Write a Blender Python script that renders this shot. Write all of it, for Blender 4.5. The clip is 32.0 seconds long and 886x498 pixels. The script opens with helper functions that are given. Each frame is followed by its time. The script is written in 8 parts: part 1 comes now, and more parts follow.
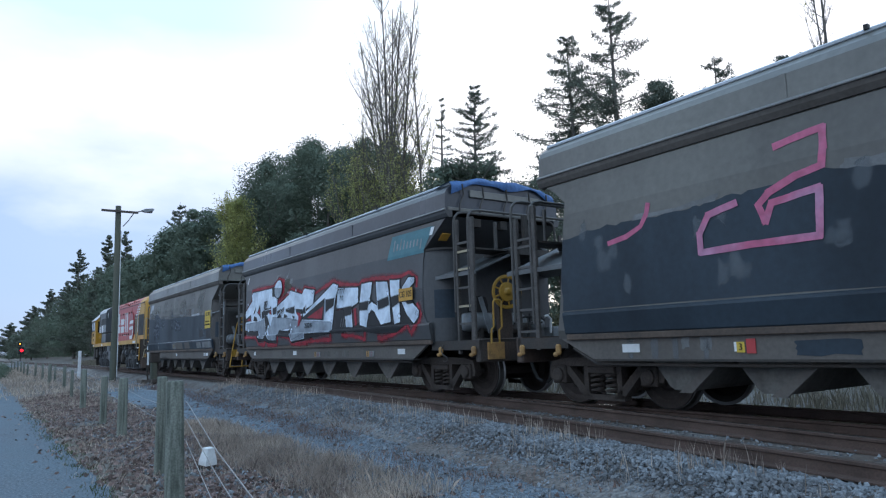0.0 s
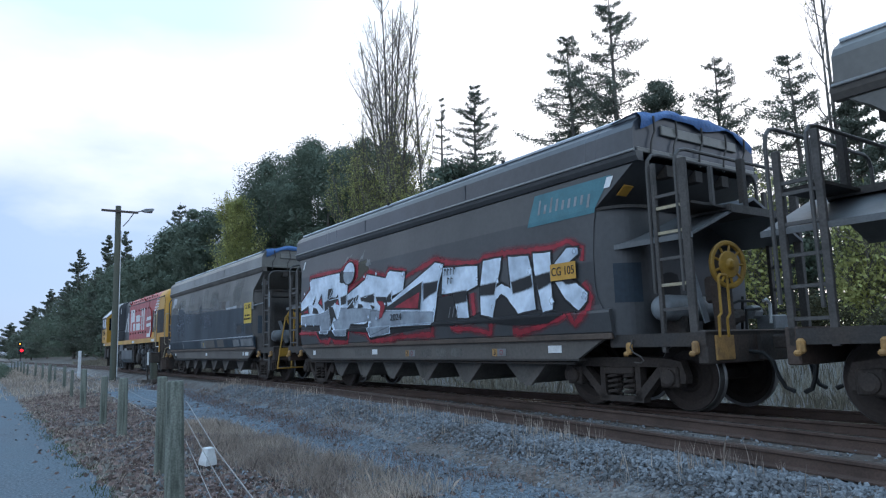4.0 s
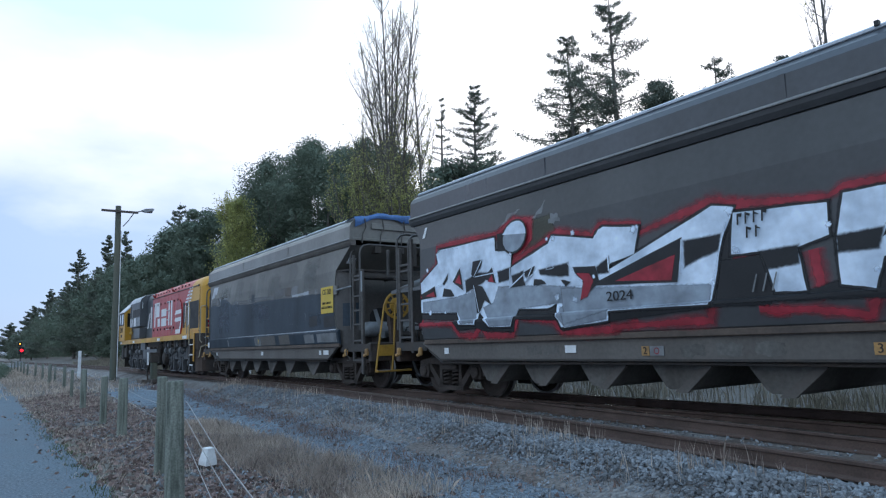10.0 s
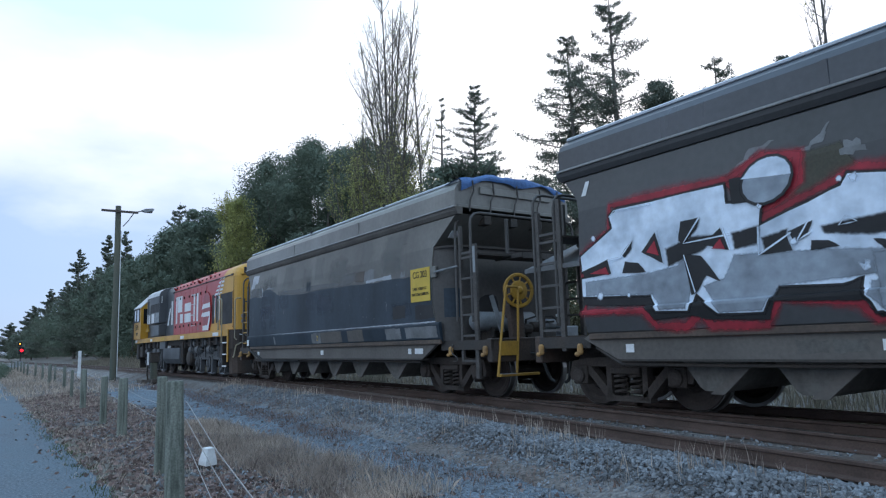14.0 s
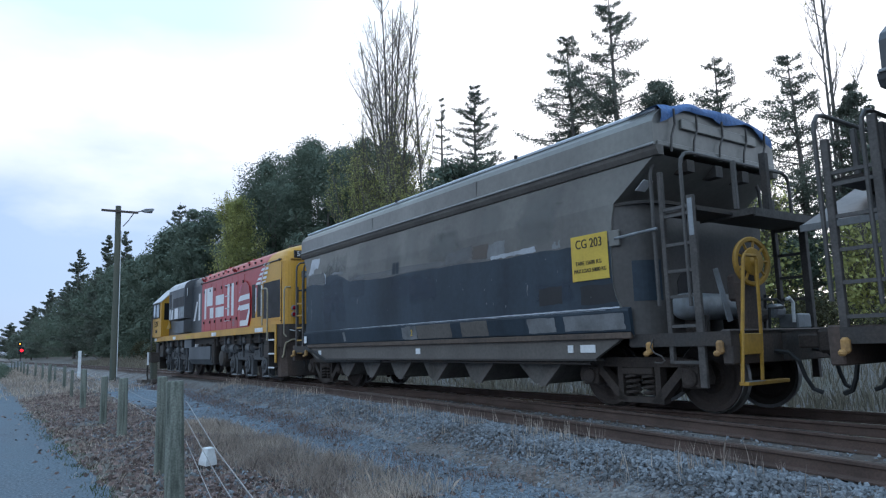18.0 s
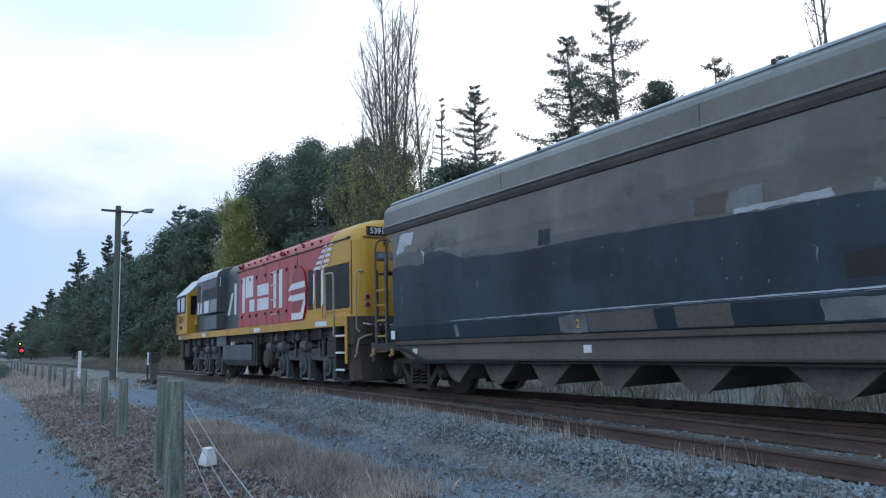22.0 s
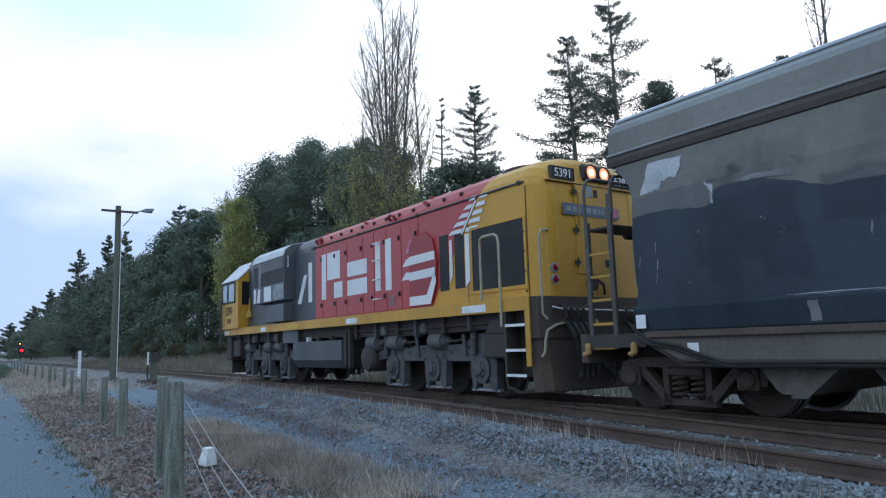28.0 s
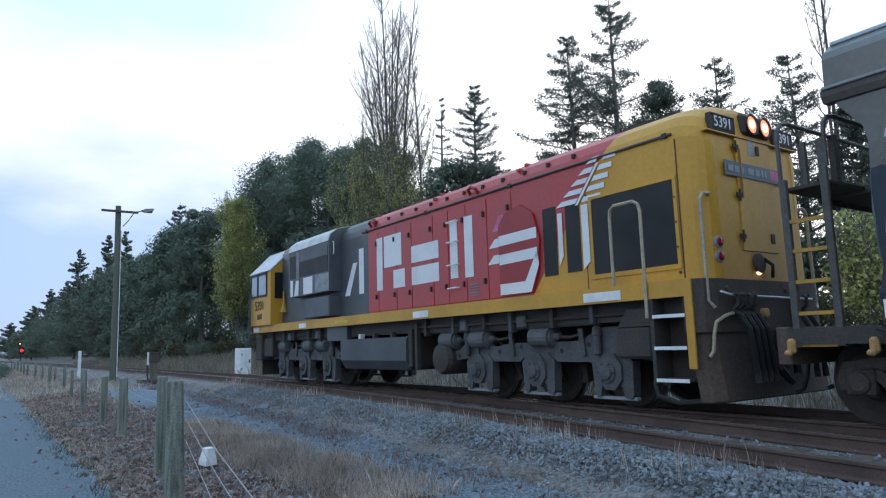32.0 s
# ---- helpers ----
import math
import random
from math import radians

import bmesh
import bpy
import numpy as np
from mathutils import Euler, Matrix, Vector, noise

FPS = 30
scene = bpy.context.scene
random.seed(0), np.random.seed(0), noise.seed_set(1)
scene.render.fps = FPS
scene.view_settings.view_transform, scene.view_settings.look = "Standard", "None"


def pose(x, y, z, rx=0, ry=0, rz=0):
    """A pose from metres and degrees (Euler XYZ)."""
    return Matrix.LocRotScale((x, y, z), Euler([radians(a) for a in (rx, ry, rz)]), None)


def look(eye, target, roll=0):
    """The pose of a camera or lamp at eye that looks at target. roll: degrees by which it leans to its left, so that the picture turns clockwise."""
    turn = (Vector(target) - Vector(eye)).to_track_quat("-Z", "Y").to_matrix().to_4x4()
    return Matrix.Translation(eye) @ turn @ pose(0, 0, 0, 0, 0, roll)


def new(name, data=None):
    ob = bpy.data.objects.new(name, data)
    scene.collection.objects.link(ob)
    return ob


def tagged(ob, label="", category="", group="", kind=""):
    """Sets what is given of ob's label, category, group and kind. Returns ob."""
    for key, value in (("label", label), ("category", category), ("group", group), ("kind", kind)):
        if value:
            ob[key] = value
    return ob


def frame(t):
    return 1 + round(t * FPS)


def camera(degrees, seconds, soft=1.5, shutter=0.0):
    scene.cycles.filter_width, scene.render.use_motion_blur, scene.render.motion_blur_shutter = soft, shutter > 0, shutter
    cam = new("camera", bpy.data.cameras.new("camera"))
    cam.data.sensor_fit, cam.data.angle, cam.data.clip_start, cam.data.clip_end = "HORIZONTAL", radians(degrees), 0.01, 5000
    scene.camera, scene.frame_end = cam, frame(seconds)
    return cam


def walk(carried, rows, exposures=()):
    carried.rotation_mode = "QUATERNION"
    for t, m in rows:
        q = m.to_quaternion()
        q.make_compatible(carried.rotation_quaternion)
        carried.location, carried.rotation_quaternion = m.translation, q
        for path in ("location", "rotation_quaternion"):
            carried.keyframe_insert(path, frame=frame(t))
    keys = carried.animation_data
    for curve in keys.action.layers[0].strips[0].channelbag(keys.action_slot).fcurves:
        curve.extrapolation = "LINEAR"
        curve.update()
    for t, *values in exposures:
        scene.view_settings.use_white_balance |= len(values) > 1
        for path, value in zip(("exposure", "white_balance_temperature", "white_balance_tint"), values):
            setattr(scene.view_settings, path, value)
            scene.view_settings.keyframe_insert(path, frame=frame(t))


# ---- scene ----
import itertools
from mathutils.geometry import tessellate_polygon

# ---------------- camera: a tripod beside the path, standing still ----------------
cam = camera(66.68, 32.0, soft=1.2)
EYE = Vector((0.0, -7.877, 0.907))
STAND = look(EYE, EYE + 10 * Vector((-0.81445, 0.56319, 0.13960)), -1.68)
walk(cam, [(0, STAND), (32, STAND)], exposures=[(0, 0.31, 5850, 13), (32, 0.31, 5850, 13)])

# ---------------- world: pale evening sky with broken cloud, sun low behind the trees ----------------
SUN_TO = Vector((-0.60, 0.76, 0.25)).normalized()
world = bpy.data.worlds.new("evening_sky")
scene.world = world
world.use_nodes = True
wt = world.node_tree
wt.nodes.clear()


def wn(kind, **kw):
    n = wt.nodes.new(kind)
    for k, v in kw.items():
        n.inputs[k].default_value = v
    return n


sky = wn("ShaderNodeTexSky")
sky.sky_type = "NISHITA"
sky.sun_disc = False
sky.sun_elevation = math.asin(SUN_TO.z)
sky.sun_rotation = math.atan2(SUN_TO.x, SUN_TO.y)
sky.air_density, sky.dust_density, sky.ozone_density = 1.0, 1.0, 1.5
coords = wn("ShaderNodeTexCoord")
stretch = wn("ShaderNodeMapping")
stretch.inputs["Scale"].default_value = (1.0, 1.0, 2.6)
stretch.inputs["Location"].default_value = (0.35, 0.2, 0.1)
cloud = wn("ShaderNodeTexNoise", Scale=2.3, Detail=6.0, Roughness=0.52)
split = wt.nodes.new("ShaderNodeSeparateXYZ")
shift = wt.nodes.new("ShaderNodeMath")
shift.operation = "MULTIPLY_ADD"
shift.inputs[1].default_value, shift.inputs[2].default_value = 0.34, -0.17
level = wt.nodes.new("ShaderNodeMath")
level.operation = "ADD"
# lavender cloud bank low down, white cloud above it, pale blue-green overhead
ramp = wt.nodes.new("ShaderNodeValToRGB")
stops = ((0.0, (0.37, 0.49, 0.66)), (0.17, (0.42, 0.53, 0.70)), (0.27, (0.90, 0.90, 0.90)), (0.33, (0.88, 0.90, 0.90)), (0.42, (0.66, 0.82, 0.87)), (1.0, (0.62, 0.92, 1.22)))
els = ramp.color_ramp.elements
while len(els) < len(stops):
    els.new(0.5)
for el, (pos, c) in zip(els, stops):
    el.position, el.color = pos, (*c, 1)
# brightness rises towards the set sun
dot = wt.nodes.new("ShaderNodeVectorMath")
dot.operation = "DOT_PRODUCT"
dot.inputs[1].default_value = SUN_TO
glow = wt.nodes.new("ShaderNodeMapRange")
glow.inputs["From Min"].default_value, glow.inputs["From Max"].default_value = 0.80, 0.98
glow.interpolation_type = "SMOOTHSTEP"
veil = wt.nodes.new("ShaderNodeMix")
veil.data_type = "RGBA"
veil.inputs[7].default_value = (1.12, 1.10, 1.07, 1)
haze = wt.nodes.new("ShaderNodeMix")
haze.data_type = "RGBA"
haze.inputs[0].default_value = 0.88
gain = wt.nodes.new("ShaderNodeVectorMath")
gain.operation = "SCALE"
gain.inputs["Scale"].default_value = 0.12
back = wt.nodes.new("ShaderNodeBackground")
back.inputs["Strength"].default_value = 1.08
wout = wt.nodes.new("ShaderNodeOutputWorld")
L = wt.links.new
L(coords.outputs["Generated"], stretch.inputs["Vector"])
L(stretch.outputs["Vector"], cloud.inputs["Vector"])
L(coords.outputs["Generated"], split.inputs[0])
L(cloud.outputs["Fac"], shift.inputs[0])
L(shift.outputs[0], level.inputs[0])
L(split.outputs["Z"], level.inputs[1])
L(level.outputs[0], ramp.inputs["Fac"])
L(coords.outputs["Generated"], dot.inputs[0])
L(dot.outputs["Value"], glow.inputs["Value"])
L(glow.outputs["Result"], veil.inputs[0])
L(ramp.outputs["Color"], veil.inputs[6])
L(sky.outputs["Color"], gain.inputs[0])
L(gain.outputs["Vector"], haze.inputs[6])
L(veil.outputs[2], haze.inputs[7])
L(haze.outputs[2], back.inputs["Color"])
L(back.outputs["Background"], wout.inputs["Surface"])

sun = new("sun", bpy.data.lights.new("sun", "SUN"))
sun.data.energy, sun.data.angle, sun.data.color = 0.6, radians(14), (1.0, 0.93, 0.84)
sun.matrix_world = look(40 * SUN_TO, (0, 0, 0))

# ---------------- materials ----------------


def mat(name, col, rough=0.7, metal=0.0, var=0.25, scale=3.0, fine=40.0, bump=0.15, dist=0.01, tint=None, tint_amount=0.5,
        streak=0.0, per_piece=0.0, through_light=0.0, spec=0.5):
    """A procedural surface: base colour, broad stains towards tint, fine grain, bump, upright streaks, and variation piece by piece."""
    m = bpy.data.materials.new(name)
    m.use_nodes = True
    t = m.node_tree
    b = t.nodes["Principled BSDF"]
    b.inputs["Roughness"].default_value, b.inputs["Metallic"].default_value = rough, metal
    b.inputs["Specular IOR Level"].default_value = spec
    co = t.nodes.new("ShaderNodeTexCoord")
    big = t.nodes.new("ShaderNodeTexNoise")
    big.inputs["Scale"].default_value, big.inputs["Detail"].default_value = scale, 5
    small = t.nodes.new("ShaderNodeTexNoise")
    small.inputs["Scale"].default_value, small.inputs["Detail"].default_value = fine, 4
    mp = t.nodes.new("ShaderNodeMapping")
    if streak:
        mp.inputs["Scale"].default_value = (1, 1, 1 - streak)
    t.links.new(co.outputs["Object"], mp.inputs["Vector"])
    t.links.new(mp.outputs["Vector"], big.inputs["Vector"])
    t.links.new(co.outputs["Object"], small.inputs["Vector"])
    stain = t.nodes.new("ShaderNodeMix")
    stain.data_type = "RGBA"
    stain.inputs[6].default_value = (*col, 1)
    stain.inputs[7].default_value = (*(tint or [c * 0.55 for c in col]), 1)
    r = t.nodes.new("ShaderNodeMapRange")
    r.inputs["From Min"].default_value, r.inputs["From Max"].default_value = 0.42, 0.72
    r.inputs["To Max"].default_value = tint_amount
    t.links.new(big.outputs["Fac"], r.inputs["Value"])
    t.links.new(r.outputs["Result"], stain.inputs[0])
    hsv = t.nodes.new("ShaderNodeHueSaturation")
    v = t.nodes.new("ShaderNodeMapRange")
    v.inputs["From Min"].default_value, v.inputs["From Max"].default_value = 0.25, 0.75
    v.inputs["To Min"].default_value, v.inputs["To Max"].default_value = 1 - var, 1 + var
    t.links.new(small.outputs["Fac"], v.inputs["Value"])
    last = v.outputs["Result"]
    if per_piece:
        gi = t.nodes.new("ShaderNodeNewGeometry")
        oi = t.nodes.new("ShaderNodeObjectInfo")
        add = t.nodes.new("ShaderNodeMath")
        add.operation = "ADD"
        wrap = t.nodes.new("ShaderNodeMath")
        wrap.operation = "FRACT"
        t.links.new(gi.outputs["Random Per Island"], add.inputs[0])
        t.links.new(oi.outputs["Random"], add.inputs[1])
        t.links.new(add.outputs[0], wrap.inputs[0])
        pr = t.nodes.new("ShaderNodeMapRange")
        pr.inputs["To Min"].default_value, pr.inputs["To Max"].default_value = 1 - per_piece, 1 + per_piece
        t.links.new(wrap.outputs[0], pr.inputs["Value"])
        mul = t.nodes.new("ShaderNodeMath")
        mul.operation = "MULTIPLY"
        t.links.new(last, mul.inputs[0])
        t.links.new(pr.outputs["Result"], mul.inputs[1])
        last = mul.outputs[0]
    t.links.new(last, hsv.inputs["Value"])
    t.links.new(stain.outputs[2], hsv.inputs["Color"])
    t.links.new(hsv.outputs["Color"], b.inputs["Base Color"])
    if through_light:
        tl = t.nodes.new("ShaderNodeBsdfTranslucent")
        mx = t.nodes.new("ShaderNodeMixShader")
        mx.inputs[0].default_value = through_light
        t.links.new(hsv.outputs["Color"], tl.inputs["Color"])
        t.links.new(b.outputs[0], mx.inputs[1])
        t.links.new(tl.outputs[0], mx.inputs[2])
        t.links.new(mx.outputs[0], t.nodes["Material Output"].inputs["Surface"])
    if rough > 0.15:
        rr = t.nodes.new("ShaderNodeMapRange")
        rr.inputs["To Min"].default_value, rr.inputs["To Max"].default_value = max(0.05, rough - 0.12), min(1, rough + 0.12)
        t.links.new(big.outputs["Fac"], rr.inputs["Value"])
        t.links.new(rr.outputs["Result"], b.inputs["Roughness"])
    if bump:
        bp = t.nodes.new("ShaderNodeBump")
        bp.inputs["Strength"].default_value, bp.inputs["Distance"].default_value = bump, dist
        t.links.new(small.outputs["Fac"], bp.inputs["Height"])
        t.links.new(bp.outputs["Normal"], b.inputs["Normal"])
    return m


def glow_mat(name, col, power):
    m = bpy.data.materials.new(name)
    m.use_nodes = True
    b = m.node_tree.nodes["Principled BSDF"]
    b.inputs["Base Color"].default_value = (*col, 1)
    b.inputs["Emission Color"].default_value = (*col, 1)
    b.inputs["Emission Strength"].default_value = power
    return m


M = dict(
    grass_soil=mat("dry_grass_soil", (0.16, 0.145, 0.135), 0.95, var=0.5, scale=0.6, fine=25, bump=0.8, dist=0.04, tint=(0.12, 0.115, 0.08), tint_amount=0.8),
    path=mat("fine_gravel_path", (0.108, 0.144, 0.173), 0.9, var=0.55, scale=0.9, fine=34, bump=0.8, dist=0.03, tint=(0.125, 0.145, 0.17), tint_amount=0.7),
    gravel=mat("crushed_gravel", (0.155, 0.198, 0.238), 0.92, var=0.7, scale=0.9, fine=30, bump=1.0, dist=0.04, tint=(0.11, 0.125, 0.145), tint_amount=0.7),
    ballast=mat("rail_ballast", (0.18, 0.172, 0.165), 0.92, var=0.6, scale=1.2, fine=22, bump=1.0, dist=0.04, tint=(0.09, 0.065, 0.05), tint_amount=0.8),
    stone=mat("ballast_stone", (0.20, 0.22, 0.24), 0.85, var=0.25, scale=2, fine=60, bump=0.3, tint=(0.12, 0.115, 0.115), tint_amount=0.8, per_piece=0.4),
    dry_grass=mat("dry_grass_blade", (0.50, 0.42, 0.35), 0.8, var=0.2, scale=0.9, bump=0, tint=(0.24, 0.195, 0.17), tint_amount=0.9, per_piece=0.45, through_light=0.35),
    bank_straw=mat("bank_straw", (0.27, 0.235, 0.185), 0.8, var=0.2, scale=0.5, bump=0, tint=(0.15, 0.14, 0.10), tint_amount=0.8, per_piece=0.4, through_light=0.35),
    hood_grey=mat("dusty_hood_plate_paint", (0.125, 0.132, 0.138), 0.5, var=0.15, scale=2, bump=0.05, tint=(0.085, 0.085, 0.085), tint_amount=0.8),
    green_grass=mat("green_grass_blade", (0.075, 0.095, 0.03), 0.8, var=0.2, scale=0.5, bump=0, per_piece=0.4, through_light=0.35),
    dead_leaf=mat("fallen_leaf", (0.225, 0.155, 0.13), 0.8, var=0.2, bump=0, per_piece=0.55, through_light=0.35),
    rail=mat("rusty_rail", (0.10, 0.066, 0.053), 0.72, 0.15, var=0.3, scale=4, fine=60, bump=0.3, tint=(0.06, 0.04, 0.032), tint_amount=0.8),
    rail_head=mat("worn_rail_head", (0.33, 0.31, 0.30), 0.28, 0.9, var=0.15, scale=3, fine=40, bump=0.05),
    sleeper=mat("weathered_sleeper", (0.10, 0.082, 0.07), 0.9, var=0.35, scale=3, fine=35, bump=0.6, per_piece=0.3),
    post=mat("weathered_fence_wood", (0.21, 0.225, 0.19), 0.88, var=0.35, scale=26, fine=60, bump=0.7, tint=(0.07, 0.08, 0.065), tint_amount=0.9, streak=0.95, per_piece=0.15),
    pole=mat("grey_green_pole_wood", (0.125, 0.125, 0.095), 0.88, var=0.3, scale=2.5, fine=40, bump=0.4, tint=(0.07, 0.09, 0.075), tint_amount=0.9, streak=0.9),
    wire=mat("galvanised_wire", (0.35, 0.35, 0.35), 0.45, 0.8, bump=0),
    concrete=mat("pale_concrete", (0.42, 0.41, 0.38), 0.85, fine=60, bump=0.3),
    white=mat("white_paint", (0.75, 0.76, 0.77), 0.6, var=0.08, scale=4, bump=0.05, tint=(0.5, 0.5, 0.48), tint_amount=0.6),
    bark=mat("grey_bark", (0.17, 0.15, 0.135), 0.9, var=0.35, scale=2, fine=20, bump=0.6),
    pine=mat("dark_conifer_needles", (0.175, 0.195, 0.155), 0.75, var=0.2, scale=0.35, fine=4, bump=0, tint=(0.10, 0.118, 0.092), tint_amount=0.9, per_piece=0.3, spec=0.2, through_light=0.35),
    dark_leaf=mat("dark_evergreen_leaves", (0.155, 0.192, 0.142), 0.7, var=0.12, scale=0.3, fine=3, bump=0, tint=(0.105, 0.132, 0.098), tint_amount=0.9, per_piece=0.14, spec=0.2, through_light=0.2),
    poplar=mat("yellow_green_poplar_leaves", (0.44, 0.44, 0.17), 0.7, var=0.2, scale=0.7, fine=4, bump=0, tint=(0.26, 0.28, 0.105), tint_amount=0.9, per_piece=0.2, spec=0.2, through_light=0.35),
    shrub=mat("scrub_leaves", (0.10, 0.095, 0.055), 0.8, var=0.3, scale=0.4, bump=0, per_piece=0.5, spec=0.2, through_light=0.35),
    steel=mat("dirty_black_steel", (0.045, 0.040, 0.037), 0.75, 0.1, var=0.3, scale=3, fine=35, bump=0.25, tint=(0.075, 0.055, 0.042), tint_amount=0.7),
    bogie=mat("brake_dust_bogie", (0.058, 0.045, 0.038), 0.85, 0.1, var=0.35, scale=5, fine=45, bump=0.35, tint=(0.045, 0.038, 0.034), tint_amount=0.8),
    wheel=mat("wheel_disc_rust", (0.055, 0.042, 0.036), 0.7, 0.3, var=0.3, scale=5, fine=40, bump=0.2),
    tread=mat("polished_wheel_tread", (0.26, 0.25, 0.24), 0.35, 0.9, var=0.1, bump=0),
    wagon=mat("grey_brown_wagon_paint", (0.156, 0.150, 0.135), 0.5, var=0.12, scale=0.8, fine=14, bump=0.06, tint=(0.075, 0.069, 0.066), tint_amount=0.8, streak=0.7),
    wagon_dark=mat("dark_brown_grey_wagon_paint", (0.067, 0.068, 0.071), 0.42, var=0.12, scale=0.8, fine=14, bump=0.06, tint=(0.047, 0.047, 0.049), tint_amount=0.8, streak=0.7),
    roof_dark=mat("dark_wagon_roof_paint", (0.066, 0.073, 0.088), 0.3, var=0.12, scale=0.8, fine=14, bump=0.06, tint=(0.045, 0.047, 0.052), tint_amount=0.8, streak=0.8),
    silver_low=mat("dull_silver_spray_paint", (0.30, 0.345, 0.40), 0.5, 0.0, var=0.2, scale=2.5, fine=9, bump=0.04, tint=(0.17, 0.19, 0.22), tint_amount=0.9),
    roof=mat("faded_wagon_roof_paint", (0.185, 0.183, 0.168), 0.36, var=0.12, scale=0.8, fine=14, bump=0.06, tint=(0.105, 0.10, 0.096), tint_amount=0.8, streak=0.8),
    navy=mat("dark_blue_overpaint", (0.030, 0.045, 0.062), 0.56, spec=0.34, var=0.15, scale=1.2, fine=16, bump=0.06, tint=(0.012, 0.018, 0.026), tint_amount=0.8, streak=0.6),
    sill=mat("brown_sill_paint", (0.125, 0.112, 0.10), 0.7, var=0.18, scale=1.2, fine=20, bump=0.12, tint=(0.082, 0.072, 0.064), tint_amount=0.8, streak=0.6),
    patch=mat("pale_grey_patch_paint", (0.20, 0.205, 0.21), 0.6, var=0.12, scale=3, bump=0.05, tint=(0.10, 0.10, 0.10), tint_amount=0.9),
    bright_edge=mat("bright_weathered_edge", (0.42, 0.44, 0.47), 0.4, var=0.2, scale=2, bump=0.05, tint=(0.22, 0.23, 0.25), tint_amount=0.8),
    litter=mat("fallen_leaf_litter", (0.25, 0.185, 0.165), 0.85, var=0.2, bump=0, tint=(0.13, 0.09, 0.08), tint_amount=0.8, per_piece=0.6, through_light=0.25),
    chute=mat("dusty_chute_steel", (0.125, 0.118, 0.108), 0.8, var=0.25, scale=3, fine=25, bump=0.15, tint=(0.075, 0.068, 0.06), tint_amount=0.8, streak=0.6),
    pale_pipe=mat("pale_worn_yellow_pipe", (0.40, 0.34, 0.22), 0.5, 0.1, var=0.2, scale=6, bump=0.05, tint=(0.25, 0.24, 0.22), tint_amount=0.8),
    deep_red=mat("deep_red_cover_paint", (0.30, 0.022, 0.024), 0.4, var=0.1, scale=2, bump=0.04),
    # brown paint darkened further for the shade between coupled wagons
    end_paint=mat("brown_end_paint_with_shade", (0.074, 0.067, 0.062), 0.6, var=0.18, scale=1.2, fine=18, bump=0.08, tint=(0.05, 0.045, 0.041), tint_amount=0.8, streak=0.6),
    pale_bark=mat("grey_poplar_bark", (0.15, 0.135, 0.12), 0.9, var=0.3, scale=2, fine=20, bump=0.4),
    # paler than the roof: sky sheen on the ledge, held in the colour
    lip=mat("roof_lip_sky_sheen", (0.215, 0.213, 0.205), 0.55, var=0.2, scale=2, bump=0.05, tint=(0.15, 0.15, 0.155), tint_amount=0.9, streak=0.0),
    # sky reflection along the roof edge, put in as a pale colour
    roof_rim=mat("roof_rim_sky_sheen", (0.62, 0.67, 0.73), 0.4, var=0.15, scale=2, bump=0.03, tint=(0.42, 0.46, 0.50), tint_amount=0.7),
    foot_rust=mat("rust_brown_skirt_foot", (0.10, 0.072, 0.055), 0.75, var=0.25, scale=2, fine=25, bump=0.15, tint=(0.062, 0.048, 0.04), tint_amount=0.9),
    ladder=mat("worn_ladder_steel", (0.085, 0.076, 0.07), 0.7, 0.1, var=0.3, scale=5, fine=35, bump=0.15, tint=(0.05, 0.045, 0.042), tint_amount=0.8),
    rail_pipe=mat("grey_handrail", (0.085, 0.08, 0.076), 0.55, 0.2, var=0.2, bump=0.1),
    yellow=mat("safety_yellow_paint", (0.42, 0.235, 0.03), 0.55, var=0.15, scale=4, fine=25, bump=0.06, tint=(0.25, 0.14, 0.03), tint_amount=0.8),
    sign=mat("yellow_plate", (0.62, 0.43, 0.05), 0.6, var=0.08, scale=4, bump=0.03, tint=(0.45, 0.30, 0.05), tint_amount=0.6),
    orange=mat("orange_plate", (0.62, 0.33, 0.05), 0.6, var=0.08, scale=4, bump=0.03),
    hook=mat("dirty_orange_hook", (0.42, 0.24, 0.08), 0.65, var=0.2, scale=8, bump=0.1, tint=(0.2, 0.12, 0.06), tint_amount=0.8),
    tank_grey=mat("dusty_grey_casting", (0.115, 0.12, 0.125), 0.7, 0.05, var=0.25, scale=5, fine=40, bump=0.2, tint=(0.06, 0.058, 0.058), tint_amount=0.8),
    loco_bogie=mat("dusty_grey_bogie", (0.088, 0.09, 0.095), 0.8, 0.05, var=0.3, scale=4, fine=40, bump=0.3, tint=(0.05, 0.048, 0.048), tint_amount=0.8),
    grime=mat("rusty_grimy_steel", (0.062, 0.05, 0.044), 0.75, 0.1, var=0.3, scale=2.2, fine=30, bump=0.25, tint=(0.105, 0.068, 0.05), tint_amount=0.9, streak=0.7),
    # the reflected sky is painted into the pale blue base colour
    pale_glass=mat("window_painted_sky_reflection", (0.33, 0.38, 0.43), 0.12, var=0.05, bump=0, spec=0.6),
    tank=mat("light_grey_air_tank", (0.26, 0.28, 0.30), 0.5, var=0.15, scale=5, bump=0.08, tint=(0.13, 0.13, 0.13), tint_amount=0.8),
    tarp=mat("blue_tarpaulin", (0.045, 0.12, 0.30), 0.6, var=0.2, scale=4, fine=18, bump=0.5, dist=0.03),
    teal=mat("teal_panel", (0.06, 0.19, 0.23), 0.55, var=0.1, scale=3, bump=0.03, tint=(0.05, 0.13, 0.16), tint_amount=0.7),
    black=mat("black_paint", (0.012, 0.012, 0.014), 0.6, bump=0.05),
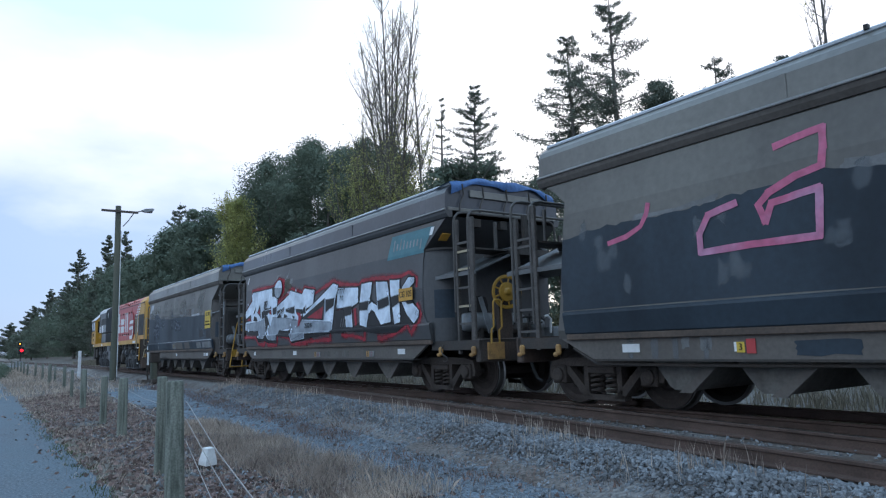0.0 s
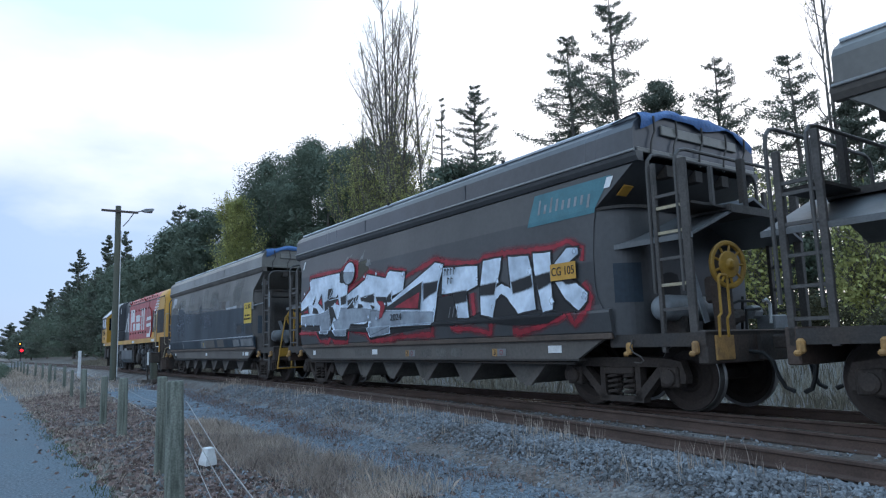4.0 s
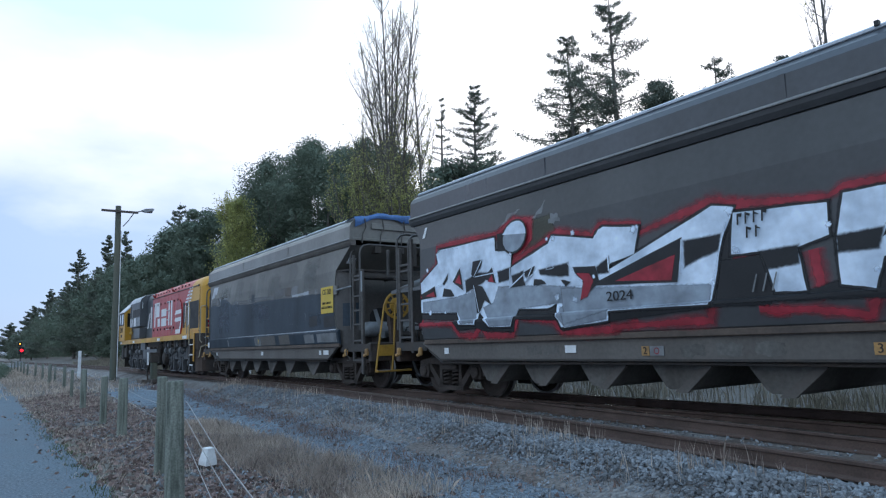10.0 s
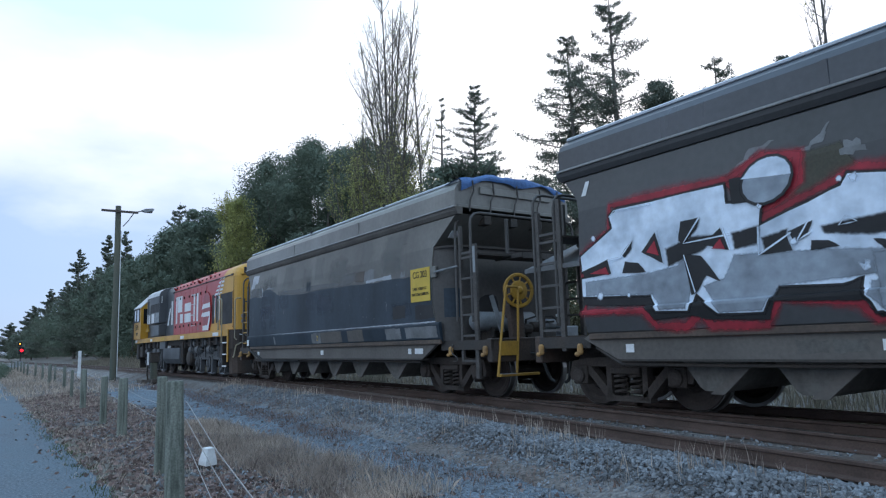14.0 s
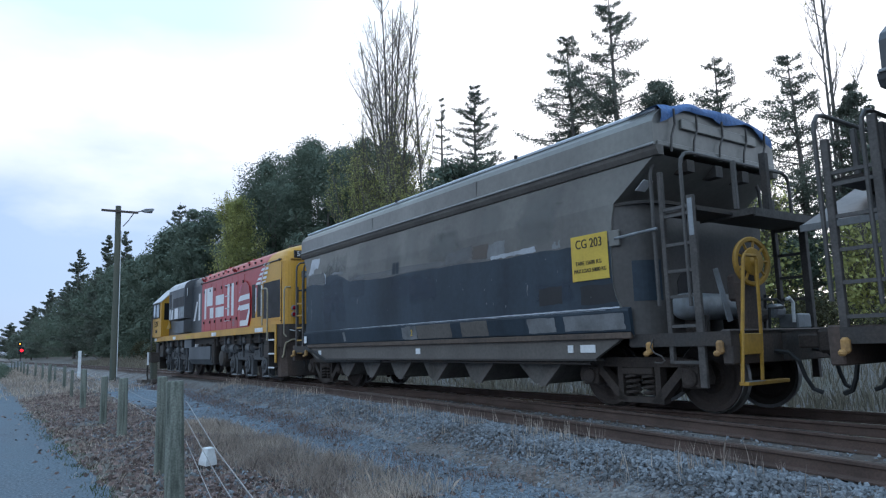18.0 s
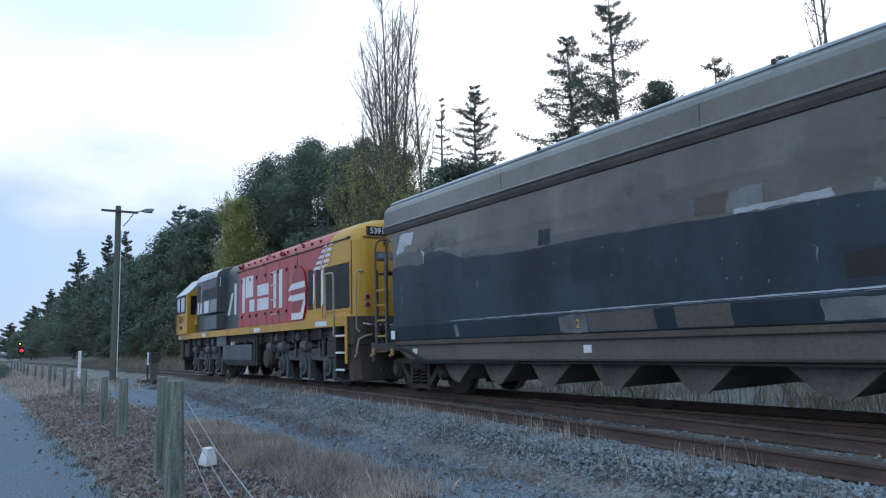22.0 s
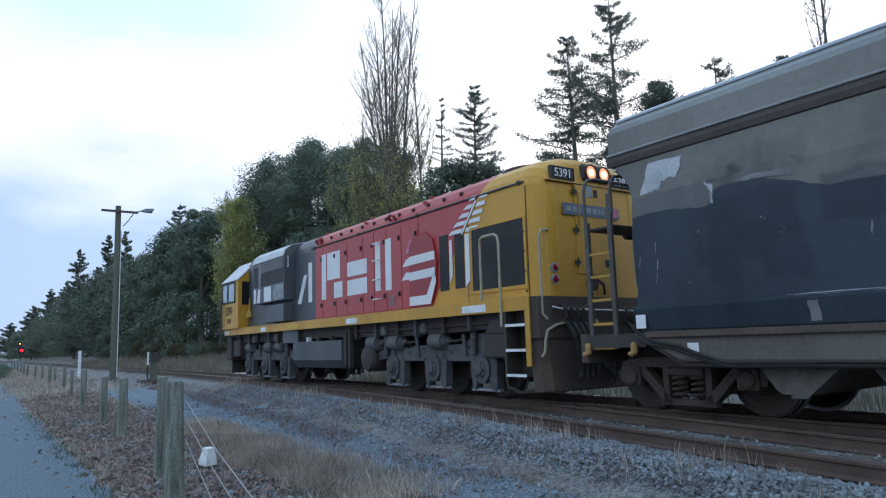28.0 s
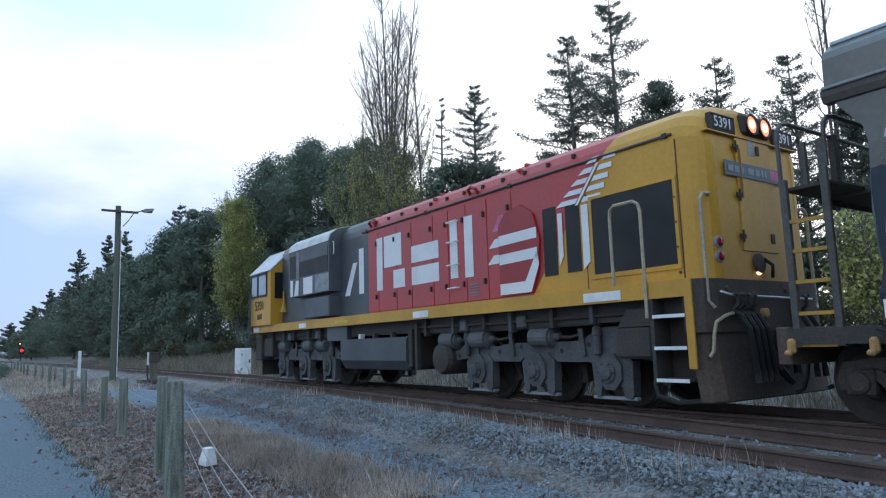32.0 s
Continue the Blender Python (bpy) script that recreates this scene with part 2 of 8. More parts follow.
    silver=mat("silver_spray_paint", (0.76, 0.85, 0.97), 0.5, 0.0, var=0.12, scale=2.2, fine=9, bump=0.04, tint=(0.36, 0.43, 0.52), tint_amount=0.9),
    red_spray=mat("red_spray_paint", (0.42, 0.03, 0.05), 0.6, var=0.25, scale=3, fine=10, bump=0.03, tint=(0.16, 0.02, 0.025), tint_amount=0.8),
    pink_spray=mat("pink_spray_paint", (0.50, 0.12, 0.22), 0.6, var=0.2, scale=1.6, fine=12, bump=0.03, tint=(0.50, 0.30, 0.45), tint_amount=0.9),
    loco_yellow=mat("loco_yellow_paint", (0.57, 0.295, 0.024), 0.45, var=0.08, scale=1.2, fine=18, bump=0.04, tint=(0.36, 0.19, 0.028), tint_amount=0.7, streak=0.7),
    loco_red=mat("loco_red_paint", (0.43, 0.048, 0.05), 0.42, var=0.08, scale=1.0, fine=18, bump=0.04, tint=(0.36, 0.07, 0.07), tint_amount=0.8, streak=0.7),
    loco_grey=mat("loco_charcoal_paint", (0.075, 0.082, 0.09), 0.45, var=0.1, scale=1.2, fine=18, bump=0.04, tint=(0.05, 0.055, 0.06), tint_amount=0.8),
    loco_white=mat("loco_white_lettering", (0.72, 0.72, 0.73), 0.5, var=0.05, scale=2, bump=0.02, tint=(0.6, 0.58, 0.58), tint_amount=0.6),
    pale_roof=mat("pale_roof_paint", (0.55, 0.56, 0.58), 0.5, var=0.1, bump=0.05),
    plate_blue=mat("blue_grey_plate", (0.10, 0.13, 0.17), 0.5, var=0.1, scale=4, bump=0.03, tint=(0.16, 0.16, 0.17), tint_amount=0.7),
    glass=mat("dark_window_glass", (0.02, 0.02, 0.02), 0.12, var=0.05, bump=0, spec=0.3),
    lens_red=mat("red_lens", (0.28, 0.01, 0.02), 0.2, bump=0),
    rubber=mat("black_rubber", (0.02, 0.02, 0.02), 0.7, bump=0.1),
    lamp_bowl=glow_mat("lit_lamp_bowl", (1.0, 0.36, 0.17), 0.75),
    lamp_on=glow_mat("lit_headlamp", (1.0, 0.60, 0.36), 1.5),
    signal_red=glow_mat("lit_red_signal", (1.0, 0.006, 0.012), 4.0),
    signal_amber=glow_mat("lit_amber_signal", (1.0, 0.40, 0.03), 2.0),
)



def thinning(name, base, strength=1.0, grain=26):
    """A copy of a paint that thins out where its cover is low, in speckles."""
    m = base.copy()
    m.name = name
    t = m.node_tree
    at = t.nodes.new("ShaderNodeAttribute")
    at.attribute_name = "cover"
    co = t.nodes.new("ShaderNodeTexCoord")
    nz = t.nodes.new("ShaderNodeTexNoise")
    nz.inputs["Scale"].default_value, nz.inputs["Detail"].default_value = grain, 6
    sub = t.nodes.new("ShaderNodeMath")
    sub.operation = "MULTIPLY_ADD"
    sub.inputs[1].default_value, sub.inputs[2].default_value = 0.7, -0.35
    add = t.nodes.new("ShaderNodeMath")
    add.operation = "ADD"
    mr = t.nodes.new("ShaderNodeMapRange")
    mr.interpolation_type = "SMOOTHSTEP"
    mr.inputs["From Min"].default_value, mr.inputs["From Max"].default_value = 0.02, 0.85
    mr.inputs["To Max"].default_value = strength
    clear = t.nodes.new("ShaderNodeBsdfTransparent")
    mx = t.nodes.new("ShaderNodeMixShader")
    t.links.new(co.outputs["Object"], nz.inputs["Vector"])
    t.links.new(nz.outputs["Fac"], sub.inputs[0])
    t.links.new(sub.outputs[0], add.inputs[0])
    t.links.new(at.outputs["Fac"], add.inputs[1])
    t.links.new(add.outputs[0], mr.inputs["Value"])
    t.links.new(mr.outputs["Result"], mx.inputs[0])
    t.links.new(clear.outputs[0], mx.inputs[1])
    t.links.new(t.nodes["Principled BSDF"].outputs[0], mx.inputs[2])
    t.links.new(mx.outputs[0], t.nodes["Material Output"].inputs["Surface"])
    return m


M["red_soft"] = thinning("sprayed_red", M["red_spray"], 0.8, 14)
M["ink_soft"] = thinning("sprayed_black", M["black"], 0.97)
M["silver_soft"] = thinning("sprayed_silver", M["silver"], 1.0, 40)
M["dull_soft"] = thinning("sprayed_dull_silver", M["silver_low"], 0.95)
M["olive_soft"] = thinning("sprayed_olive", mat("olive_old_paint", (0.075, 0.07, 0.048), 0.6, bump=0.04), 0.85)
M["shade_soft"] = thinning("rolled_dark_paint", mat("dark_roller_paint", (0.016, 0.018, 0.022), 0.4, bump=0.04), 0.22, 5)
M["brown_soft"] = thinning("old_brown_paint", mat("old_brown_side_paint", (0.135, 0.105, 0.088), 0.55, bump=0.04), 0.6, 2)
M["blue_soft"] = thinning("rolled_blue_paint", mat("blue_roller_paint", (0.028, 0.045, 0.075), 0.4, bump=0.04), 0.28, 5)
M["smear_soft"] = thinning("chalky_smears", mat("chalky_paint", (0.20, 0.225, 0.25), 0.7, var=0.2, bump=0.03), 0.38, 9)
M["blotch_soft"] = thinning("weathered_grey", mat("weathered_grey_paint", (0.215, 0.215, 0.205), 0.55, var=0.15, bump=0.03), 0.30, 4)
M["faded_soft"] = thinning("faded_grey_paint", mat("faded_pale_paint", (0.19, 0.19, 0.195), 0.55, var=0.15, bump=0.04), 0.5, 3)

# ---------------- mesh helpers ----------------


def finish(name, bm, material, parent=None, label="", smooth=False):
    me = bpy.data.meshes.new(name)
    bm.normal_update()
    bm.to_mesh(me)
    bm.free()
    me.materials.append(material)
    if smooth:
        for p in me.polygons:
            p.use_smooth = True
    ob = new(name, me)
    if parent:
        ob.parent = parent
    if label:
        ob["label"] = label
    return ob


def part(name, bm, material, parent, label="", smooth=False):
    return finish(name, bm, material, parent, label, smooth)


def thing(name, m, label, category, group="", kind=""):
    e = new(name)
    e.matrix_basis = m
    return tagged(e, label, category, group, kind)


def box(bm, x0, x1, y0, y1, z0, z1, bevel=0.0):
    vs = [bm.verts.new((x, y, z)) for x in (x0, x1) for y in (y0, y1) for z in (z0, z1)]
    fs = [bm.faces.new([vs[i] for i in q]) for q in ((0, 1, 3, 2), (4, 6, 7, 5), (0, 4, 5, 1), (2, 3, 7, 6), (0, 2, 6, 4), (1, 5, 7, 3))]
    if bevel:
        bmesh.ops.bevel(bm, geom=list({e for f in fs for e in f.edges}), offset=bevel, segments=1, affect="EDGES")
    return bm


def boxes(*bs, bevel=0.0):
    bm = bmesh.new()
    for b in bs:
        box(bm, *b, bevel=bevel)
    return bm


def prism(bm, outline, lo, hi, axis="y"):
    """An outline (pairs) pushed from lo to hi along the axis: y (pairs x, z), x (pairs y, z) or z (pairs x, y)."""
    def at(a, b, d):
        return (a, d, b) if axis == "y" else (d, a, b) if axis == "x" else (a, b, d)
    A = [bm.verts.new(at(a, b, lo)) for a, b in outline]
    B = [bm.verts.new(at(a, b, hi)) for a, b in outline]
    n = len(outline)
    tris = tessellate_polygon([[Vector((a, b, 0)) for a, b in outline]])
    for t in tris:
        bm.faces.new([A[i] for i in t])
        bm.faces.new([B[i] for i in reversed(t)])
    for i in range(n):
        bm.faces.new((A[i], B[i], B[(i + 1) % n], A[(i + 1) % n]))
    bmesh.ops.recalc_face_normals(bm, faces=bm.faces)
    return bm


def tube(bm, pts, r, sides=6, cap=True, r_end=None):
    """A round bar along the points."""
    pts = [Vector(p) for p in pts]
    rings = []
    up = None
    for i, p in enumerate(pts):
        d = (pts[min(i + 1, len(pts) - 1)] - pts[max(i - 1, 0)]).normalized()
        a = d.orthogonal().normalized() if up is None else (up - d * up.dot(d)).normalized()
        up = a
        b = d.cross(a)
        rr = r if r_end is None else r + (r_end - r) * i / (len(pts) - 1)
        rings.append([bm.verts.new(p + rr * (math.cos(2 * math.pi * k / sides) * a + math.sin(2 * math.pi * k / sides) * b)) for k in range(sides)])
    for A, B in zip(rings, rings[1:]):
        for k in range(sides):
            bm.faces.new((A[k], A[(k + 1) % sides], B[(k + 1) % sides], B[k]))
    if cap:
        bm.faces.new(list(reversed(rings[0])))
        bm.faces.new(rings[-1])
    return bm


def tubes(r, *paths, sides=6):
    bm = bmesh.new()
    for p in paths:
        tube(bm, p, r, sides)
    return bm


def lathe(bm, prof, axis_pt, axis="y", n=24, cap=True):
    """A turned shape: pairs of (distance along the axis, radius)."""
    c = Vector(axis_pt)
    rings = []
    for d, r in prof:
        ring = []
        for k in range(n):
            a = 2 * math.pi * k / n
            u, v = r * math.cos(a), r * math.sin(a)
            o = (u, d, v) if axis == "y" else (d, u, v) if axis == "x" else (u, v, d)
            ring.append(bm.verts.new(c + Vector(o)))
        rings.append(ring)
    for A, B in zip(rings, rings[1:]):
        for k in range(n):
            bm.faces.new((A[k], A[(k + 1) % n], B[(k + 1) % n], B[k]))
    if cap:
        bm.faces.new(rings[0])
        bm.faces.new(rings[-1])
    bmesh.ops.recalc_face_normals(bm, faces=bm.faces)
    return bm


def from_lists(name, verts, faces, material, parent=None, label=""):
    me = bpy.data.meshes.new(name)
    me.from_pydata(verts, [], faces)
    me.materials.append(material)
    ob = new(name, me)
    if parent:
        ob.parent = parent
    if label:
        ob["label"] = label
    return ob


def lettering(name, text, size, m, material, parent, squeeze=1.0, depth=0.003):
    cu = bpy.data.curves.new(name, "FONT")
    cu.body, cu.size, cu.extrude = text, size, depth
    cu.align_x, cu.align_y = "CENTER", "CENTER"
    tmp = bpy.data.objects.new(name, cu)
    me = bpy.data.meshes.new_from_object(tmp)
    bpy.data.objects.remove(tmp)
    me.transform(m @ Matrix.Diagonal((squeeze, 1, 1, 1)))
    me.materials.clear()
    me.materials.append(material)
    ob = new(name, me)
    ob.parent = parent
    return ob

# ---------------- ground, path, ballast, tracks ----------------
K1 = -0.000268


def main_y(x):
    """Centre line of the track that carries the train."""
    return K1 * x * x / 2


def siding_y(x):
    """Centre line of the siding that leaves it at the points."""
    if x < -30:
        return main_y(x)
    if x <= 0:
        return main_y(-30) - 0.0026 * (x + 30) ** 2
    u = min(x, 20.0)
    return main_y(-30) - 2.34 - 0.156 * u + 0.0039 * u * u


def smooth(a, b, v):
    t = min(1.0, max(0.0, (v - a) / (b - a)))
    return t * t * (3 - 2 * t)


def gz(x, y):
    """Height of the ground."""
    mid = 0.5 * (main_y(x) + siding_y(x))
    near = siding_y(x) - 1.15
    far = main_y(x) + 1.25
    z = -0.50 + 0.10 * smooth(-6.9, -5.0, y)
    z += 0.245 * smooth(near - 0.75, near, y)
    if y > far:
        z = -0.155 - 0.20 * smooth(far, far + 0.8, y) + 0.9 * smooth(3.5, 10.0, y)
    r = 0.035 * noise.noise((x * 0.7, y * 0.7, 0)) + 0.02 * noise.noise((x * 2.3, y * 2.3, 4))
    flat = 0.25 if (y < -7 or abs(y - mid) < 1.2) else 1.0
    return z + r * flat


def drape(name, xs, lo, hi, rows, material, dz, ragged=0.0):
    verts, faces = [], []
    for i, x in enumerate(xs):
        a, b = lo(x), hi(x)
        a += ragged * noise.noise((x * 0.9, 7, 1)) + ragged * 0.6 * noise.noise((x * 3.1, 7, 1))
        b += ragged * noise.noise((x * 0.9, 3, 9)) + ragged * 0.6 * noise.noise((x * 3.1, 3, 9))
        for j in range(rows + 1):
            y = a + (b - a) * j / rows
            edge = 0.02 if j in (0, rows) else 0.0
            verts.append((x, y, gz(x, y) + dz - edge))
    for i in range(len(xs) - 1):
        for j in range(rows):
            k = i * (rows + 1) + j
            faces.append((k, k + rows + 1, k + rows + 2, k + 1))
    ob = from_lists(name, verts, faces, material)
    for p in ob.data.polygons:
        p.use_smooth = True
    return ob


def steps(*runs):
    out = []
    for a, b, d in runs:
        out += list(np.arange(a, b, d))
    return [float(v) for v in out] + [float(runs[-1][1])]


gx = steps((-1500, -260, 80), (-260, -60, 6), (-60, -26, 1.2), (-26, 3, 0.45), (3, 60, 1.5), (60, 1500, 90))
gy = steps((-1500, -60, 90), (-60, -14, 5), (-14, -7, 0.5), (-7, 3, 0.25), (3, 16, 0.7), (16, 60, 4), (60, 1500, 90))
gverts = [(x, y, gz(x, y) - (0.03 if -5.4 < y < 1.5 or y < -6.6 else 0)) for x in gx for y in gy]
n_y = len(gy)
gfaces = [(i * n_y + j, (i + 1) * n_y + j, (i + 1) * n_y + j + 1, i * n_y + j + 1) for i in range(len(gx) - 1) for j in range(n_y - 1)]
ground = from_lists("ground", gverts, gfaces, M["grass_soil"])
for p in ground.data.polygons:
    p.use_smooth = True
tagged(ground, "dry brown grass verge and leaf litter beside the railway", "ground", kind="structure")

near_x = steps((-120, -40, 2.0), (-40, -14, 0.6), (-14, 4, 0.3), (4, 60, 2.0))
path = drape("path", near_x, lambda x: -11.0, lambda x: -6.64 - 0.14 * max(0, min(7, x + 7)), 8, M["path"], 0.004, 0.12)
tagged(path, "blue-grey fine gravel footpath beside the wire fence", "path", kind="structure")
access = drape("gravel_road", near_x, lambda x: -4.75 - 0.035 * min(0, x + 10) * (x > -30) - 0.04 * max(0, min(20, x)), lambda x: siding_y(x) - 1.55, 10, M["gravel"], 0.004, 0.16)
tagged(access, "grey crushed gravel service strip beside the rails", "gravel strip", kind="structure")
ballast = drape("ballast", steps((-160, -40, 2.0), (-40, 8, 0.5), (8, 60, 2.0)), lambda x: siding_y(x) - 1.95, lambda x: main_y(x) + 1.9, 14, M["ballast"], 0.005, 0.12)
tagged(ballast, "dusty grey-brown railway ballast under the rails", "ballast", kind="structure")


RAIL_XS = steps((-220, -60, 8), (-60, -34, 2), (-34, 10, 0.75), (10, 60, 2))


def rail(name, xs, yf, material, head, label, parent):
    """A flat-bottomed rail along the line y = yf(x), top at z = 0."""
    prof = ((-0.058, -0.140), (0.058, -0.140), (0.058, -0.128), (0.012, -0.112), (0.010, -0.040), (0.032, -0.030), (0.034, -0.006), (0.026, 0.0), (-0.026, 0.0), (-0.034, -0.006), (-0.032, -0.030), (-0.010, -0.040), (-0.012, -0.112), (-0.058, -0.128))
    verts, faces = [], []
    n = len(prof)
    for x in xs:
        verts += [(x, yf(x) + a, b) for a, b in prof]
    for i in range(len(xs) - 1):
        for k in range(n):
            faces.append((i * n + k, i * n + (k + 1) % n, (i + 1) * n + (k + 1) % n, (i + 1) * n + k))
    ob = from_lists(name, verts, faces, material, parent, label)
    hv, hf = [], []
    for x in xs:
        hv += [(x, yf(x) - 0.024, 0.001), (x, yf(x) + 0.024, 0.001)]
    for i in range(len(xs) - 1):
        hf.append((2 * i, 2 * i + 2, 2 * i + 3, 2 * i + 1))
    from_lists("rail_head", hv, hf, head, ob)
    return ob


M["dull_head"] = mat("dull_rail_head", (0.20, 0.15, 0.125), 0.42, 0.6, var=0.2, scale=3, fine=40, bump=0.05)
G = 0.5335 + 0.03
main_track = thing("railway_track", pose(0, 0, 0), "narrow gauge railway track with rusty rails and polished heads", "railway track", kind="structure")
rail("rail", RAIL_XS, lambda x: main_y(x) - G, M["rail"], M["rail_head"], "rusty rail with a worn head", main_track)
rail("rail", RAIL_XS, lambda x: main_y(x) + G, M["rail"], M["rail_head"], "rusty rail with a worn head", main_track)
siding = thing("siding_track", pose(0, 0, 0), "rusty siding rails curving away from a set of points", "railway track", kind="structure")
sx = [x for x in RAIL_XS if x >= -30]
rail("rail", sx, lambda x: siding_y(x) - G, M["rail"], M["dull_head"], "brown rusty siding rail", siding)
rail("rail", [x for x in RAIL_XS if x >= -24], lambda x: siding_y(x) + G, M["rail"], M["rail_head"], "brown rusty siding rail", siding)
rail("check_rail", [x for x in RAIL_XS if -12.5 <= x <= -6.5], lambda x: main_y(x) + G - 0.085, M["rail"], M["dull_head"], "short check rail beside the running rail", main_track)
rail("check_rail", [x for x in RAIL_XS if -12.5 <= x <= -6.5], lambda x: siding_y(x) - G + 0.085, M["rail"], M["dull_head"], "short check rail beside the running rail", siding)

# sleepers: weathered timbers, long ones under the points
sl_bm = boxes((-0.115, 0.115, -1.06, 1.06, -0.29, -0.142), bevel=0.012)
sl_me = bpy.data.meshes.new("sleeper")
sl_bm.to_mesh(sl_me)
sl_bm.free()
sl_me.materials.append(M["sleeper"])
rng = random.Random(3)
x = -95.0
while x < 50:
    a, b = main_y(x), siding_y(x)
    for yc, owner in ((a, main_track), (b, siding)):
        if owner is siding and (x < -9 or abs(a - b) < 0.3):
            continue
        s = new("sleeper", sl_me)
        s.parent = owner
        stretch_y = 1.0 if x < -30 or x > -9 else 1.0 + (a - b) / 2.12
        yy = yc if x < -30 or x > -9 else (a + b) / 2
        s.matrix_basis = pose(x + rng.uniform(-0.04, 0.04), yy + rng.uniform(-0.05, 0.05), rng.uniform(-0.012, 0.006), 0, 0, rng.uniform(-2, 2)) @ Matrix.Diagonal((1, stretch_y, 1, 1))
    x += 0.64 if -45 < x < 8 else 1.28

# ---------------- rolling stock: shared parts ----------------


def wheelset(parent, x, radius):
    """An axle with two flanged wheels; it turns about its own middle."""
    bm = bmesh.new()
    lathe(bm, ((-0.92, 0.06), (-0.70, 0.065), (-0.66, 0.09), (0.66, 0.09), (0.70, 0.065), (0.92, 0.06)), (0, 0, 0), n=10)
    ax = part("wheelset", bm, M["wheel"], parent)
    ax.matrix_basis = pose(x, 0, radius)
    for s in (-1, 1):
        bm = bmesh.new()
        R = radius
        prof = [(0.68, 0.10), (0.68, 0.17), (0.645, 0.20), (0.635, R - 0.12), (0.655, R - 0.075), (0.655, R - 0.02), (0.635, R - 0.012), (0.55, R - 0.012), (0.55, R - 0.09), (0.60, R - 0.14), (0.60, 0.2), (0.56, 0.12)]
        lathe(bm, [(s * d, r) for d, r in prof], (0, 0, 0), n=28)
        w = part("wheel", bm, M["wheel"], ax, smooth=False)
        bm = bmesh.new()
        tr = [(0.638, R - 0.012), (0.636, R - 0.003), (0.545, R), (0.53, R + 0.024), (0.512, R + 0.020), (0.512, R - 0.02)]
        lathe(bm, [(s * d, r) for d, r in tr], (0, 0, 0), n=36, cap=False)
        part("tyre", bm, M["tread"], ax, "bright worn wheel tread")
        for k in range(6):
            a = k * math.pi / 3
            part("bolt", lathe(bmesh.new(), ((s * 0.67, 0.02), (s * 0.695, 0.02)), (0.13 * math.cos(a), 0, 0.13 * math.sin(a)), n=6), M["wheel"], ax)
    return ax


def bogie(parent, xc, wb=1.56, radius=0.43):
    """A freight bogie: cast side frames, springs, axle boxes, bolster."""
    h = wb / 2
    b = part("bogie", boxes((xc - 0.22, xc + 0.22, -0.92, 0.92, 0.42, 0.60), (xc - 0.3, xc + 0.3, -0.35, 0.35, 0.55, 0.68), bevel=0.02), M["bogie"], parent, "rusty cast steel bogie")
    for s in (-1, 1):
        y0, y1 = s * 0.86, s * 0.99
        bm = bmesh.new()
        top = [(-h - 0.22, 0.44), (-h - 0.16, 0.62), (-h + 0.10, 0.66), (-0.40, 0.67), (0.40, 0.67), (h - 0.10, 0.66), (h + 0.16, 0.62), (h + 0.22, 0.44), (h + 0.2, 0.36), (h - 0.13, 0.36), (h - 0.13, 0.55), (-h + 0.13, 0.55), (-h + 0.13, 0.36), (-h - 0.2, 0.36)]
        prism(bm, [(xc + a, z) for a, z in top], y0, y1)
        for q in (-1, 1):
            prism(bm, [(xc + q * a, z) for a, z in ((h - 0.16, 0.57), (h - 0.02, 0.57), (0.33, 0.13), (0.17, 0.13))], y0, y1)
            prism(bm, [(xc + q * a, z) for a, z in ((0.25, 0.56), (0.33, 0.56), (0.33, 0.18), (0.25, 0.18))], y0, y1)
        box(bm, xc - 0.36, xc + 0.36, min(y0, y1), max(y0, y1), 0.11, 0.18)
        part("side_frame", bm, M["bogie"], b)
        for q in (-1, 1):
            bm = bmesh.new()
            box(bm, xc + q * h - 0.13, xc + q * h + 0.13, min(s * 0.84, s * 1.03), max(s * 0.84, s * 1.03), 0.31, 0.56, bevel=0.02)
            lathe(bm, ((s * 1.02, 0.105), (s * 1.06, 0.10), (s * 1.075, 0.07)), (xc + q * h, 0, radius), n=12)
            part("axle_box", bm, M["bogie"], b)
        for q in (-0.13, 0.13):
            for k in range(4):
                z0 = 0.19 + k * 0.065
                if k == 0:
                    bm = bmesh.new()
                pts = [(xc + q + 0.085 * math.cos(a * math.pi / 5), s * 0.93 + 0.085 * math.sin(a * math.pi / 5), z0 + 0.065 * a / 10) for a in range(11)]
                tube(bm, pts, 0.019, 5)
            part("coil_spring", bm, M["bogie"], b)
        part("bolster_end", boxes((xc - 0.24, xc + 0.24, min(s * 0.80, s * 1.02), max(s * 0.80, s * 1.02), 0.455, 0.545), bevel=0.015), M["bogie"], b)
        part("brake_beam", boxes((xc + s * (h - 0.32) - 0.04, xc + s * (h - 0.32) + 0.04, -0.8, 0.8, 0.25, 0.33)), M["bogie"], b)
    return b, [wheelset(parent, xc - h, radius), wheelset(parent, xc + h, radius)]


SIDE_Y = 1.34


